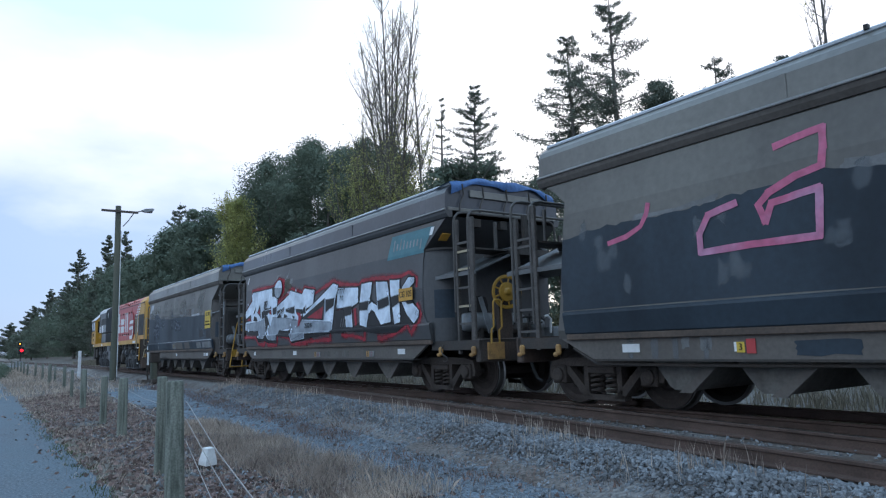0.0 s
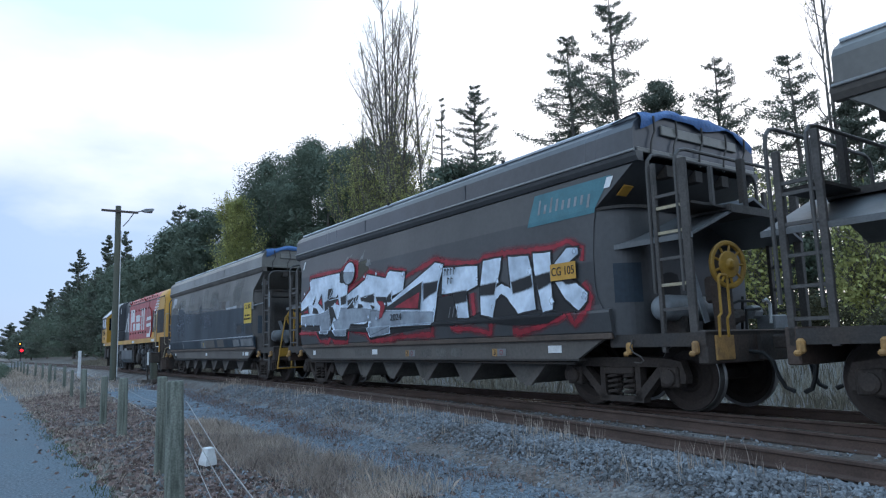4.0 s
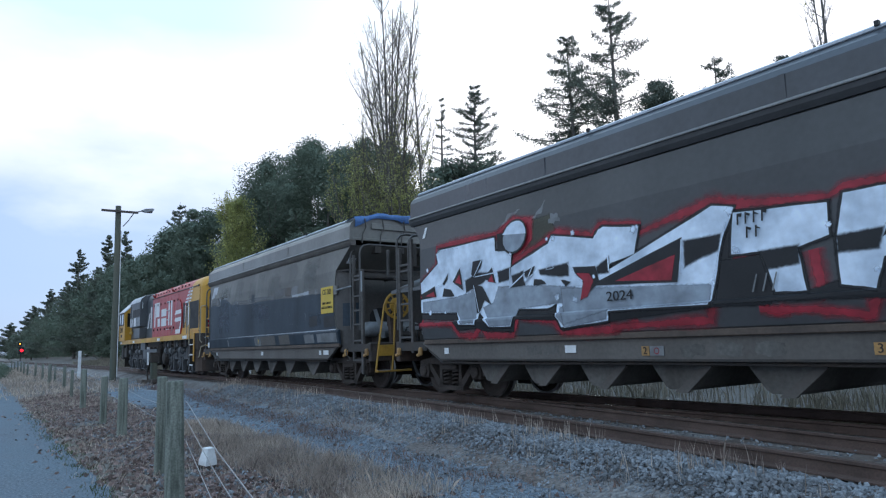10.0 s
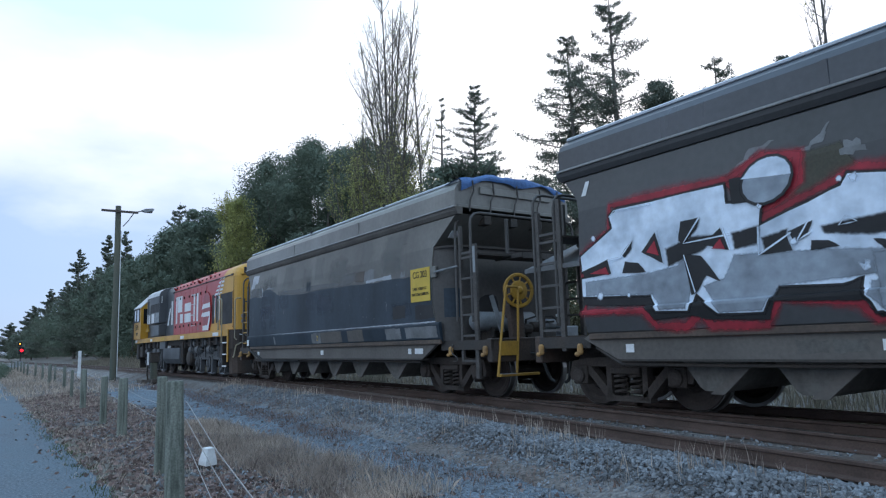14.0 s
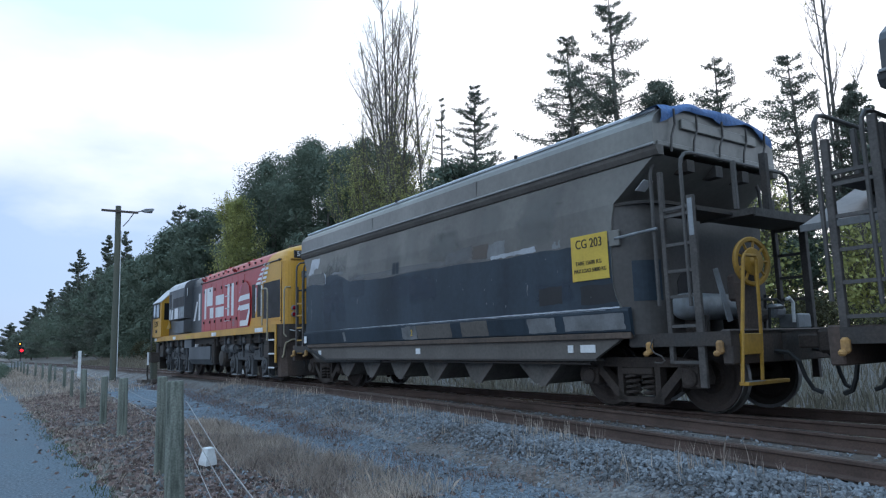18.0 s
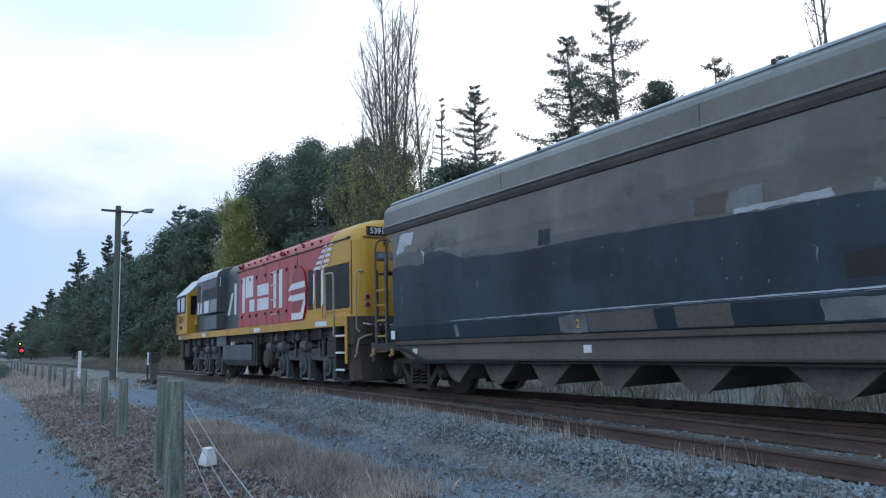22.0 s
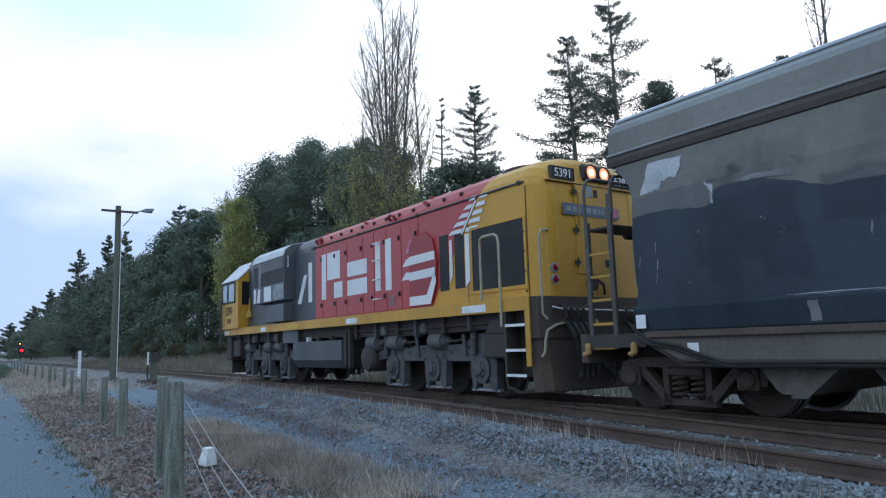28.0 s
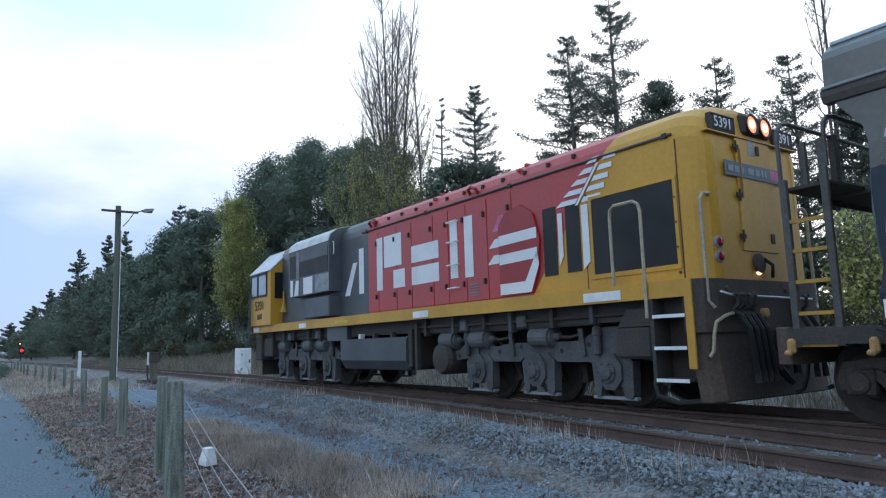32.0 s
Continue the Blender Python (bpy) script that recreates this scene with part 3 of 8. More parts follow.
def grown(outline, d):
    """The outline pushed outwards by d."""
    P = [Vector((a, b)) for a, b in outline]
    area = sum(P[i].x * P[(i + 1) % len(P)].y - P[(i + 1) % len(P)].x * P[i].y for i in range(len(P)))
    sgn = 1 if area > 0 else -1
    out = []
    for i, p in enumerate(P):
        a, b = (p - P[i - 1]).normalized(), (P[(i + 1) % len(P)] - p).normalized()
        n1, n2 = Vector((a.y, -a.x)), Vector((b.y, -b.x))
        n = n1 + n2
        n = n.normalized() if n.length > 0.05 else n1
        out.append(tuple(p + sgn * d * min(1.5, 1 / max(0.5, n.dot(n1))) * n))
    return out


def side_y(z):
    """How far the wagon side stands out at height z."""
    if z >= 2.6:
        return SIDE_Y - 0.1087 * (z - 2.6)
    if z >= 1.29:
        return SIDE_Y
    if z >= 1.27:
        return 1.386 + (SIDE_Y - 1.386) * (z - 1.27) / 0.02
    return 1.393 if z >= 1.24 else 1.393 - 0.042 * (1.24 - z) / 0.24


BARREL_END = ((0.93, -4.96), (1.24, -4.98), (1.54, -5.05), (1.94, -5.07), (2.27, -5.05), (2.60, -5.03), (2.75, -5.05), (3.10, -5.33))
RAKED_END = ((0.93, -5.15), (1.29, -5.07), (2.13, -4.97), (2.60, -4.90), (2.78, -4.89), (2.95, -5.08), (3.10, -5.32))
LEFT_END = BARREL_END
RIGHT_END = ((0.93, 4.70), (1.18, 4.68), (1.40, 4.55), (1.60, 4.51), (2.00, 4.51), (2.40, 4.55), (2.60, 4.60), (2.90, 4.99), (3.10, 5.24))


def end_x(z, table):
    """Where the wagon side ends at height z."""
    return float(np.interp(z, [a for a, _ in table], [b for _, b in table]))


def laid(bm, y, lift):
    """Lay a flat paint outline onto the wagon side, over its creases."""
    s = -1 if y < 0 else 1
    if abs(y) == SIDE_Y:
        for z in (2.6, 1.29, 1.27, 1.24):
            bmesh.ops.bisect_plane(bm, geom=bm.verts[:] + bm.edges[:] + bm.faces[:], plane_co=(0, 0, z), plane_no=(0, 0, 1))
    for v in bm.verts:
        if abs(y) == SIDE_Y and v.co.z > 1.29:
            v.co.x = min(max(v.co.x, end_x(v.co.z, LEFT_END) + 0.006), end_x(v.co.z, RIGHT_END) - 0.006)
        v.co.y = s * ((side_y(v.co.z) if abs(y) == SIDE_Y else abs(y)) + lift)
    for f in bm.faces:
        f.normal_update()
        if f.normal.y * s < 0:
            f.normal_flip()
    return bm


def decal(name, outline, y, material, parent, label="", lift=0.004):
    """Paint with its own outline, lying on a side plane at y (outline in x, z)."""
    bm = bmesh.new()
    vs = [bm.verts.new((a, 0, b)) for a, b in outline]
    for t in tessellate_polygon([[Vector((a, b, 0)) for a, b in outline]]):
        bm.faces.new([vs[i] for i in t])
    return part(name, laid(bm, y, lift), material, parent, label)


def sprayed(name, outline, fade, y, material, parent, label="", lift=0.004):
    """Like decal, with an edge that thins out over the width fade."""
    bm = bmesh.new()
    cover = bm.verts.layers.float.new("cover")
    vs = [bm.verts.new((a, 0, b)) for a, b in outline]
    out = [bm.verts.new((a, 0, b)) for a, b in grown(outline, fade)]
    for v in vs:
        v[cover] = 1.0
    for t in tessellate_polygon([[Vector((a, b, 0)) for a, b in outline]]):
        bm.faces.new([vs[i] for i in t])
    for i in range(len(vs)):
        j = (i + 1) % len(vs)
        bm.faces.new((vs[i], vs[j], out[j], out[i]))
    return part(name, laid(bm, y, lift), material, parent, label)


def spray_line(name, points, w, fade, y, material, parent, label="", lift=0.004):
    """A sprayed line of width w along the points, thinning out on both sides."""
    P = [Vector((a, b)) for a, b in points]
    fine = [P[0]]
    for a, b in zip(P, P[1:]):
        n = max(1, int((b - a).length / 0.08))
        fine += [a.lerp(b, (k + 1) / n) for k in range(n)]
    P = fine
    bm = bmesh.new()
    cover = bm.verts.layers.float.new("cover")
    rows = []
    for i, p in enumerate(P):
        d = (P[min(i + 1, len(P) - 1)] - P[max(i - 1, 0)]).normalized()
        nrm = Vector((-d.y, d.x))
        wob = 1 + 0.25 * math.sin(3.1 * p.x + 5 * p.y) + 0.1 * math.sin(17 * p.x)
        row = []
        for k, c in ((-w / 2 - fade, 0.0), (-w / 2 - fade * 0.35, 0.4), (-w / 6, 1.0), (w / 6, 1.0), (w / 2 + fade * 0.35, 0.4), (w / 2 + fade, 0.0)):
            q = p + nrm * k * wob
            v = bm.verts.new((q.x, 0, q.y))
            v[cover] = c
            row.append(v)
        rows.append(row)
    for A, B in zip(rows, rows[1:]):
        for k in range(5):
            bm.faces.new((A[k], A[k + 1], B[k + 1], B[k]))
    return part(name, laid(bm, y, lift), material, parent, label)


def rag(points, amount, seed, n=5):
    """The same closed outline with a brushed, uneven edge."""
    r = random.Random(seed)
    out = []
    for i, p in enumerate(points):
        q = points[(i + 1) % len(points)]
        for k in range(n):
            t = k / n
            out.append((p[0] + (q[0] - p[0]) * t + r.uniform(-amount, amount) * (k > 0), p[1] + (q[1] - p[1]) * t + r.uniform(-amount, amount) * (k > 0)))
    return out


def stroke(points, w, seed=0, rough=0.0):
    """Outline of a brush stroke of width w along the points."""
    P = [Vector((a, b)) for a, b in points]
    left, right = [], []
    r = random.Random(seed)
    for i, p in enumerate(P):
        d = (P[min(i + 1, len(P) - 1)] - P[max(i - 1, 0)]).normalized()
        nrm = Vector((-d.y, d.x)) * w / 2
        left.append(tuple(p + nrm * (1 + r.uniform(-rough, rough))))
        right.append(tuple(p - nrm * (1 + r.uniform(-rough, rough))))
    return left + right[::-1]




# end ladders by wagon and end: stiles (x, x, foot, top), rung heights, handrails (x, foot, top)
LADDERS = {
    ("a", 1): ((5.205, 5.26, 0.60, 2.87), (5.58, 5.67, 0.34, 2.52), (2.40, 2.32, 1.975, 1.665, 1.37, 1.03, 0.62), ((5.10, 1.28, 3.05), (5.53, 1.25, 3.07))),
    ("b", 1): ((5.41, 5.46, 0.73, 3.0), (5.80, 5.90, 0.73, 2.98), (2.58, 2.435, 2.135, 1.825, 1.517, 1.228, 0.815), ((5.36, 1.43, 3.16), (5.76, 1.43, 3.13))),
    ("c", 1): ((5.41, 5.46, 0.73, 3.0), (5.80, 5.90, 0.73, 2.98), (2.58, 2.435, 2.135, 1.825, 1.517, 1.228, 0.815), ((5.36, 1.43, 3.16), (5.76, 1.43, 3.13))),
    ("a", -1): ((-5.94, -5.87, 0.77, 2.45), (-5.535, -5.465, 0.78, 2.78), (2.015, 1.716, 1.41, 1.10, 0.795), ((-5.92, 1.38, 3.08), (-5.46, 2.5, 3.03))),
    ("b", -1): ((-6.0, -5.93, 0.75, 2.76), (-5.57, -5.49, 0.76, 2.88), (2.416, 2.304, 1.995, 1.677, 1.368, 1.05), ((-6.05, 1.2, 3.06), (-5.62, 1.15, 2.98))),
    ("c", -1): ((-6.08, -6.01, 0.78, 2.76), (-5.675, -5.60, 0.78, 2.89), (2.416, 2.304, 1.995, 1.677, 1.368, 1.05), ((-6.14, 1.2, 3.06), (-5.72, 1.15, 2.98))),
}


def wagon(name, label, style):
    """A covered bulk hopper wagon. x runs along it, the near side is at negative y, z = 0 is the rail top."""
    w = thing(name, pose(0, 0, 0), label, "hopper wagon", "train")
    XL, XR = -5.03, 4.64
    # body shell with slanted upper ends
    bm = bmesh.new()
    sec = [(1.30, 0.93), (SIDE_Y, 1.04), (SIDE_Y, 1.29), (SIDE_Y, 1.42), (SIDE_Y, 1.60), (SIDE_Y, 2.0), (SIDE_Y, 2.4), (SIDE_Y, 2.60), (1.32, 2.78), (1.302, 2.95), (1.29, 3.06), (1.25, 3.10)]
    for s in (-1, 1):
        rows = [(bm.verts.new((end_x(z, RAKED_END if style == "c" else BARREL_END), s * y, z)), bm.verts.new((end_x(z, RIGHT_END), s * y, z))) for y, z in sec]
        for A, B in zip(rows, rows[1:]):
            bm.faces.new((A[0], A[1], B[1], B[0]))
    bm.verts.ensure_lookup_table()
    n = len(sec)
    for e in (0, 1):
        for i in range(n - 1):
            q = [bm.verts[2 * i + e], bm.verts[2 * (i + 1) + e], bm.verts[2 * n + 2 * (i + 1) + e], bm.verts[2 * n + 2 * i + e]]
            bm.faces.new(q)
    bm.faces.new([bm.verts[0], bm.verts[1], bm.verts[2 * n + 1], bm.verts[2 * n]])
    bmesh.ops.recalc_face_normals(bm, faces=bm.faces)
    body = part("body", bm, M["wagon_dark" if style == "b" else "wagon"], w, "grey-brown riveted hopper body")
    # cant rail under the roof
    bm = bmesh.new()
    for s in (-1, 1):
        prism(bm, [(s * y, z) for y, z in ((1.20, 3.08), (1.30, 3.08), (1.335, 3.14), (1.345, 3.19), (1.34, 3.20), (1.20, 3.20))], -5.40, 5.3, "x")
    part("cant_rail", bm, M["wagon_dark" if style == "b" else "sill"], w)
    # roof with its deep side band
    bm = bmesh.new()
    prism(bm, [(-1.335, 3.20), (-1.325, 3.50), (-1.28, 3.58), (-1.12, 3.70), (-0.55, 3.78), (0, 3.80), (0.55, 3.78), (1.12, 3.70), (1.28, 3.58), (1.325, 3.50), (1.335, 3.20)], -5.36, 5.26, "x")
    roof = part("roof", bm, M["roof_dark" if style == "b" else "roof"], w, "faded grey roof cover")
    for x in (-1.75, 1.75):
        bm = bmesh.new()
        box(bm, x - 0.035, x + 0.035, -1.338, -1.32, 3.21, 3.50)
        part("roof_joint", bm, M["roof_dark" if style == "b" else "roof"], w)
    # pale pipe draws the sky's bright line on the roof edge
    part("roof_edge_pipe", tubes(0.024, [(-5.34, -1.15, 3.70), (5.2, -1.15, 3.70)]), M["roof_rim"], w, "pipe along the roof edge, coloured pale as sky sheen")
    for x in (-1.0, 2.6):
        part("tie_hook", boxes((x - 0.02, x + 0.02, -1.20, -1.15, 3.70, 3.75)), M["black"], w)
    for s in (-1, 1):
        # lip along the roof foot, its sky reflection painted as a paler tone
        lip = bmesh.new()
        prism(lip, [(s * y, z) for y, z in ((1.33, 3.198), (1.366, 3.196), (1.368, 3.206), (1.337, 3.236), (1.33, 3.236))], -5.38, 5.28, "x")
        part("roof_lip", lip, M["lip"], w, "lip along the roof foot, coloured pale as sky sheen")
    # side stiffener and sill girder
    bm = bmesh.new()
    for s in (-1, 1):
        prism(bm, [(s * y, z) for y, z in ((1.30, 0.95), (1.352, 1.0), (1.392, 1.24), (1.385, 1.27), (1.33, 1.29))], XL + 0.05, XR + 0.12, "x")
    part("side_skirt", bm, M["wagon_dark" if style == "b" else "navy"], w)
    for s in (-1, 1):
        bm = bmesh.new()
        prism(bm, [(a, z) for a, z in ((-5.0, 0.975), (-5.1, 0.92), (-4.55, 0.66), (4.1, 0.66), (4.58, 0.92), (4.55, 0.975))], s * 1.24, s * 1.30)
        girder = part("sill_girder", bm, M["sill"], w, "brown sill girder with rust streaks")
        part("girder_flange", boxes((-4.5, 4.15, min(s * 1.2, s * 1.335), max(s * 1.2, s * 1.335), 0.635, 0.66)), M["steel"], girder)
        part("skirt_foot", boxes((XL + 0.06, XR + 0.1, *sorted((s * 1.30, s * 1.347)), 0.905, 0.985), bevel=0.01), M["foot_rust"], w, "rust-brown foot of the side skirt")
    part("centre_sill", boxes((-6.05, 6.05, -0.25, 0.25, 0.62, 0.92)), M["steel"], w)
    # discharge hoppers under the sill
    for k, x in enumerate((-3.35, -2.25, -1.1, 0.1, 1.35, 2.85)):
        bm = bmesh.new()
        wd = 0.42 if k < 5 else 0.55
        prism(bm, [(x - wd, 0.64), (x + wd, 0.64), (x + 0.20, 0.34), (x + 0.14, 0.30), (x - 0.14, 0.30), (x - 0.20, 0.34)], -1.1, 1.1)
        part("hopper_chute", bm, M["chute"], w, "grey discharge chute")
        for s in (-1, 1):
            part("chute_slide", prism(bmesh.new(), [(x - 0.05, 0.27), (x + 0.12, 0.27), (x + 0.46, 0.57), (x + 0.38, 0.61)], s * 1.10, s * 1.14), M["sill"], w)
    part("brake_pipe", tubes(0.02, [(-4.9, -1.28, 0.80), (-4.5, -1.29, 0.60), (-3, -1.27, 0.59), (0, -1.27, 0.61), (4.0, -1.27, 0.60)]), M["steel"], w)
    # ends
    wheels = []
    for e in (-1, 1):
        X = XR if e > 0 else XL
        h0, h1 = (5.88, 6.0) if e > 0 else (-6.12, -5.98)
        part("headstock", boxes((h0, h1, -1.25, 1.25, 0.60, 0.975), bevel=0.015), M["grime"], w, "rusty steel headstock")
        bm = boxes((min(X, e * 6.0), max(X, e * 6.0), -1.25, 1.25, 0.915, 0.955))
        for s in (-1, 1):
            box(bm, min(X, e * 6.0), max(X, e * 6.0), min(s * 1.2, s * 1.26), max(s * 1.2, s * 1.26), 0.80, 0.955)
        part("end_platform", bm, M["steel"], w)
        # gabled cover over the end platform
        if style == "b" or (style == "c" and e < 0):
            lo_z, x_out = (2.06, 5.92) if e > 0 else (1.93, -6.28)
            plate = prism(bmesh.new(), [(-1.22, lo_z), (-1.22, lo_z + 0.03), (0.1, lo_z + 0.57), (1.2, lo_z + 0.10), (1.2, lo_z + 0.06), (0.1, lo_z + 0.53)], X, x_out, "x")
            hood = part("hood_plate", plate, M["hood_grey"], w, "pale grey gabled hood plate")
            part("hood_flange", boxes((*sorted((X, x_out)), -1.235, -1.215, lo_z - 0.03, lo_z + 0.035)), M["hood_grey"], hood)
        bm = bmesh.new()
        if e < 0:
            prism(bm, [(X, 1.0), (X, 2.40), (e * 5.35, 2.15), (e * 5.25, 1.0)], -0.65, 0.65)
            part("end_post", bm, M["wagon"], w)
        else:
            # rounded end wall with a hand hole behind the air reservoir
            arc = [(4.46 + 0.54 * math.sin(a * math.pi / 28), -0.80 - 0.533 * math.cos(a * math.pi / 28)) for a in range(15)]
            prism(bm, arc + [(5.0, 1.26), (4.46, 1.30)], 0.93, 2.56, "z")
            # except on b, shade from the next wagon is in the wall colour
            ew = part("end_wall", bm, M["wagon_dark" if style == "b" else "end_paint"], w, "dark brown rounded end wall")
            hole = bmesh.new()
            prism(hole, [(-0.72, 1.30), (-0.72, 1.60), (-0.65, 1.69), (-0.54, 1.74), (-0.42, 1.75), (-0.30, 1.72), (-0.26, 1.60), (-0.26, 1.30)], 4.97, 5.006, "x")
            part("access_opening", hole, M["black"], ew, "dark access opening")
            part("wall_top_flange", prism(bmesh.new(), [(4.55, -1.33), (4.72, -1.31), (4.86, -1.25), (4.96, -1.15), (5.03, -1.0), (5.05, -0.86), (5.05, 1.28), (4.55, 1.30)], 2.56, 2.60, "z"), M["steel"], ew)
            for y in (0.42, 0.72):
                part("lug", prism(bmesh.new(), [(y, 2.55), (y + 0.18, 2.55), (y + 0.14, 2.41), (y + 0.02, 2.47)], 5.0, 5.03, "x"), M["steel"], ew)
            if style != "b":
                part("grab_bar", tubes(0.018, [(4.60, -1.36, 2.15), (4.85, -1.33, 2.17), (5.16, -1.25, 2.20)]), M["tank"], ew, "pale grab bar")
                part("grab_bracket", boxes((4.50, 4.66, -1.36, -1.32, 2.06, 2.26), bevel=0.008), M["wagon"], ew)
            pt = bmesh.new()
            inner = arc[5:12]
            prism(pt, [(x + 0.004, y - 0.004) for x, y in inner] + [(x - 0.01, y + 0.01) for x, y in reversed(inner)], 1.36, 1.86, "z")
            part("blue_patch", pt, M["navy"], ew, "dark blue overpaint patch")
        # walkway and handrails
        wx0, wx1 = sorted((e * 5.22, e * 5.94))
        walk_z = 2.44 if style == "b" and e > 0 else 2.34
        left, right, rungs, rails = LADDERS[style, e]
        nx0, nx1 = left[0], right[1]
        wk = part("walkway", boxes((wx0, wx1, -0.45, 1.22, walk_z, walk_z + 0.03), (nx0, nx1, -1.18, -0.452, walk_z, walk_z + 0.03)), M["steel"], w, "dark steel end walkway")
        part("walkway_edge", boxes((wx0, wx1, -0.475, -0.452, walk_z - 0.03, walk_z + 0.05), (*sorted((e * 5.92, e * 5.945)), -0.45, 1.22, walk_z - 0.05, walk_z + 0.05)), M["ladder"], wk)
        hr = bmesh.new()
        for x, z0, top in rails:
            tube(hr, [(x, -1.23, z0), (x, -1.23, top - 0.20), (x, -1.21, top - 0.10), (x, -1.14, top - 0.025), (x, -1.02, top), (x, 1.0, top), (x, 1.1, top - 0.04), (x, 1.15, top - 0.14), (x, 1.16, walk_z)], 0.023, 7)
        part("handrail", hr, M["rail_pipe"], w, "bent tube handrail")
        lad = part("ladder", boxes((left[0], left[1], -1.25, -1.19, left[2], left[3]), (right[0], right[1], -1.25, -1.20, right[2], right[3]), bevel=0.006), M["ladder"], w, "steel end ladder")
        for k, z in enumerate(rungs):
            yel = (style == "a" and e < 0) or (style == "b" and e > 0 and k in (1, 2, 4))
            part("rung", boxes((left[1], right[0], -1.24, -1.205, z - 0.018, z + 0.018)), M["pale_pipe" if yel and e > 0 else "yellow" if yel else "rail_pipe"], lad)
        far = part("ladder", boxes((left[0], left[1], 1.17, 1.25, left[2], left[3] - 0.1), (right[0], right[1], 1.17, 1.25, right[2], right[3] - 0.1), bevel=0.006), M["ladder"], w, "steel end ladder")
        for z in rungs:
            part("rung", boxes((left[1], right[0], 1.195, 1.235, z - 0.018, z + 0.018)), M["rail_pipe"], far)
        part("walkway_post", boxes((e * 5.9 - 0.025, e * 5.9 + 0.025, -0.78, -0.73, walk_z, 2.92), bevel=0.006), M["rail_pipe"], w)
        part("walkway_post", boxes((e * 5.9 - 0.04, e * 5.9 + 0.04, -0.14, -0.05, walk_z - 0.02, 3.10), bevel=0.008), M["steel"], w)
        if style == "a" and e > 0:
            part("worn_plate", boxes((5.60, 5.66, -1.256, -1.25, 2.05, 2.48)), M["tank"], lad, "patch of worn pale paint")
        if e > 0:
            part("cable_loop", tubes(0.009, [(5.0, -1.27, 0.90), (4.98, -1.30, 0.80), (5.04, -1.31, 0.73), (5.14, -1.31, 0.69), (5.17, -1.30, 0.64), (5.12, -1.30, 0.61), (5.02, -1.29, 0.62)]), M["ladder"], w, "looped cable")
        for y in (-0.7, -0.1, 0.5):
            part("roof_bracket", boxes((min(e * 5.0, e * 5.26), max(e * 5.0, e * 5.26), y, y + 0.15, 2.95, 3.1)), M["steel"], w)
        # coupler, hoses
        bm = bmesh.new()
        box(bm, min(e * 6.1, e * 6.38), max(e * 6.1, e * 6.38), -0.10, 0.10, 0.74, 0.90, bevel=0.02)
        box(bm, min(e * 6.34, e * 6.52), max(e * 6.34, e * 6.52), -0.16, 0.12, 0.68, 0.96, bevel=0.04)
        part("coupler", bm, M["bogie"], w)
        for y in (-0.42, 0.42):
            part("air_hose", tubes(0.026, [(e * 6.0, y, 0.72), (e * 6.16, y, 0.70), (e * 6.26, y * 0.97, 0.60), (e * 6.30, y * 0.92, 0.44), (e * 6.36, y * 0.86, 0.31), (e * 6.45, y * 0.82, 0.27)]), M["rubber"], w)
        # yellow lashing hooks
        for x in ((e * 5.88, e * 4.95) if e > 0 else (e * 5.95, e * 5.2)):
            bm = bmesh.new()
            box(bm, x - 0.04, x + 0.04, -1.32, -1.24, 0.71, 0.86, bevel=0.025)
            box(bm, x - 0.055, x + 0.02, -1.35, -1.29, 0.69, 0.75, bevel=0.02)
            part("lashing_hook", bm, M["hook"], w, "dirty orange lashing hook")
        b, ws = bogie(w, 4.52 if e > 0 else -4.70)
        wheels += ws
    # air tank across the hand brake end
    bm = bmesh.new()
    lathe(bm, ((-1.02, 0.03), (-0.99, 0.11), (-0.94, 0.155), (-0.85, 0.165), (0.3, 0.165), (0.4, 0.11), (0.43, 0.03)), (5.2, 0, 1.27), n=18)
    part("air_tank", bm, M["tank"], w, "pale grey air reservoir", smooth=True)
    for y in (-0.7, 0.1):
        part("tank_bracket", boxes((5.05, 5.35, y, y + 0.06, 0.95, 1.16)), M["steel"], w)
    # hand brake wheel on its stand
    cx, cy, cz, R = 5.90, -0.56, 1.745, 0.29
    turn = pose(cx, cy, cz, 0, 0, 80)
    bm = bmesh.new()
    lathe(bm, ((-0.015, R), (-0.028, R - 0.012), (-0.028, R - 0.05), (0.0, R - 0.062), (0.02, R - 0.05), (0.02, R - 0.01), (-0.015, R)), (0, 0, 0), n=32, cap=False)
    bm.transform(turn)
    bw = part("brake_wheel", bm, M["yellow"], w, "yellow hand brake wheel")
    bm = lathe(bmesh.new(), ((0.03, 0.06), (-0.02, 0.165), (-0.035, 0.155), (-0.045, 0.07), (-0.075, 0.04), (-0.08, 0.012)), (0, 0, 0), n=18)
    bm.transform(turn)
    part("hub", bm, M["yellow"], bw)
    for k in range(9):
        a = k * 2 * math.pi / 9
        bm = tubes(0.016, [(0.15 * math.cos(a), -0.01, 0.15 * math.sin(a)), ((R - 0.04) * math.cos(a), -0.01, (R - 0.04) * math.sin(a))], sides=5)
        bm.transform(turn)
        part("spoke", bm, M["yellow"], bw)
    part("brake_stand", prism(bmesh.new(), [(-0.66, 0.95), (-0.40, 0.95), (-0.42, 1.55), (-0.48, 1.88), (-0.62, 1.88), (-0.70, 1.5)], 5.74, 5.84, "x"), M["grime"], w, "rusty brake stand")
    part("brake_gear_box", boxes((5.62, 5.82, -0.66, -0.40, 1.30, 1.62), bevel=0.03), M["grime"], w)
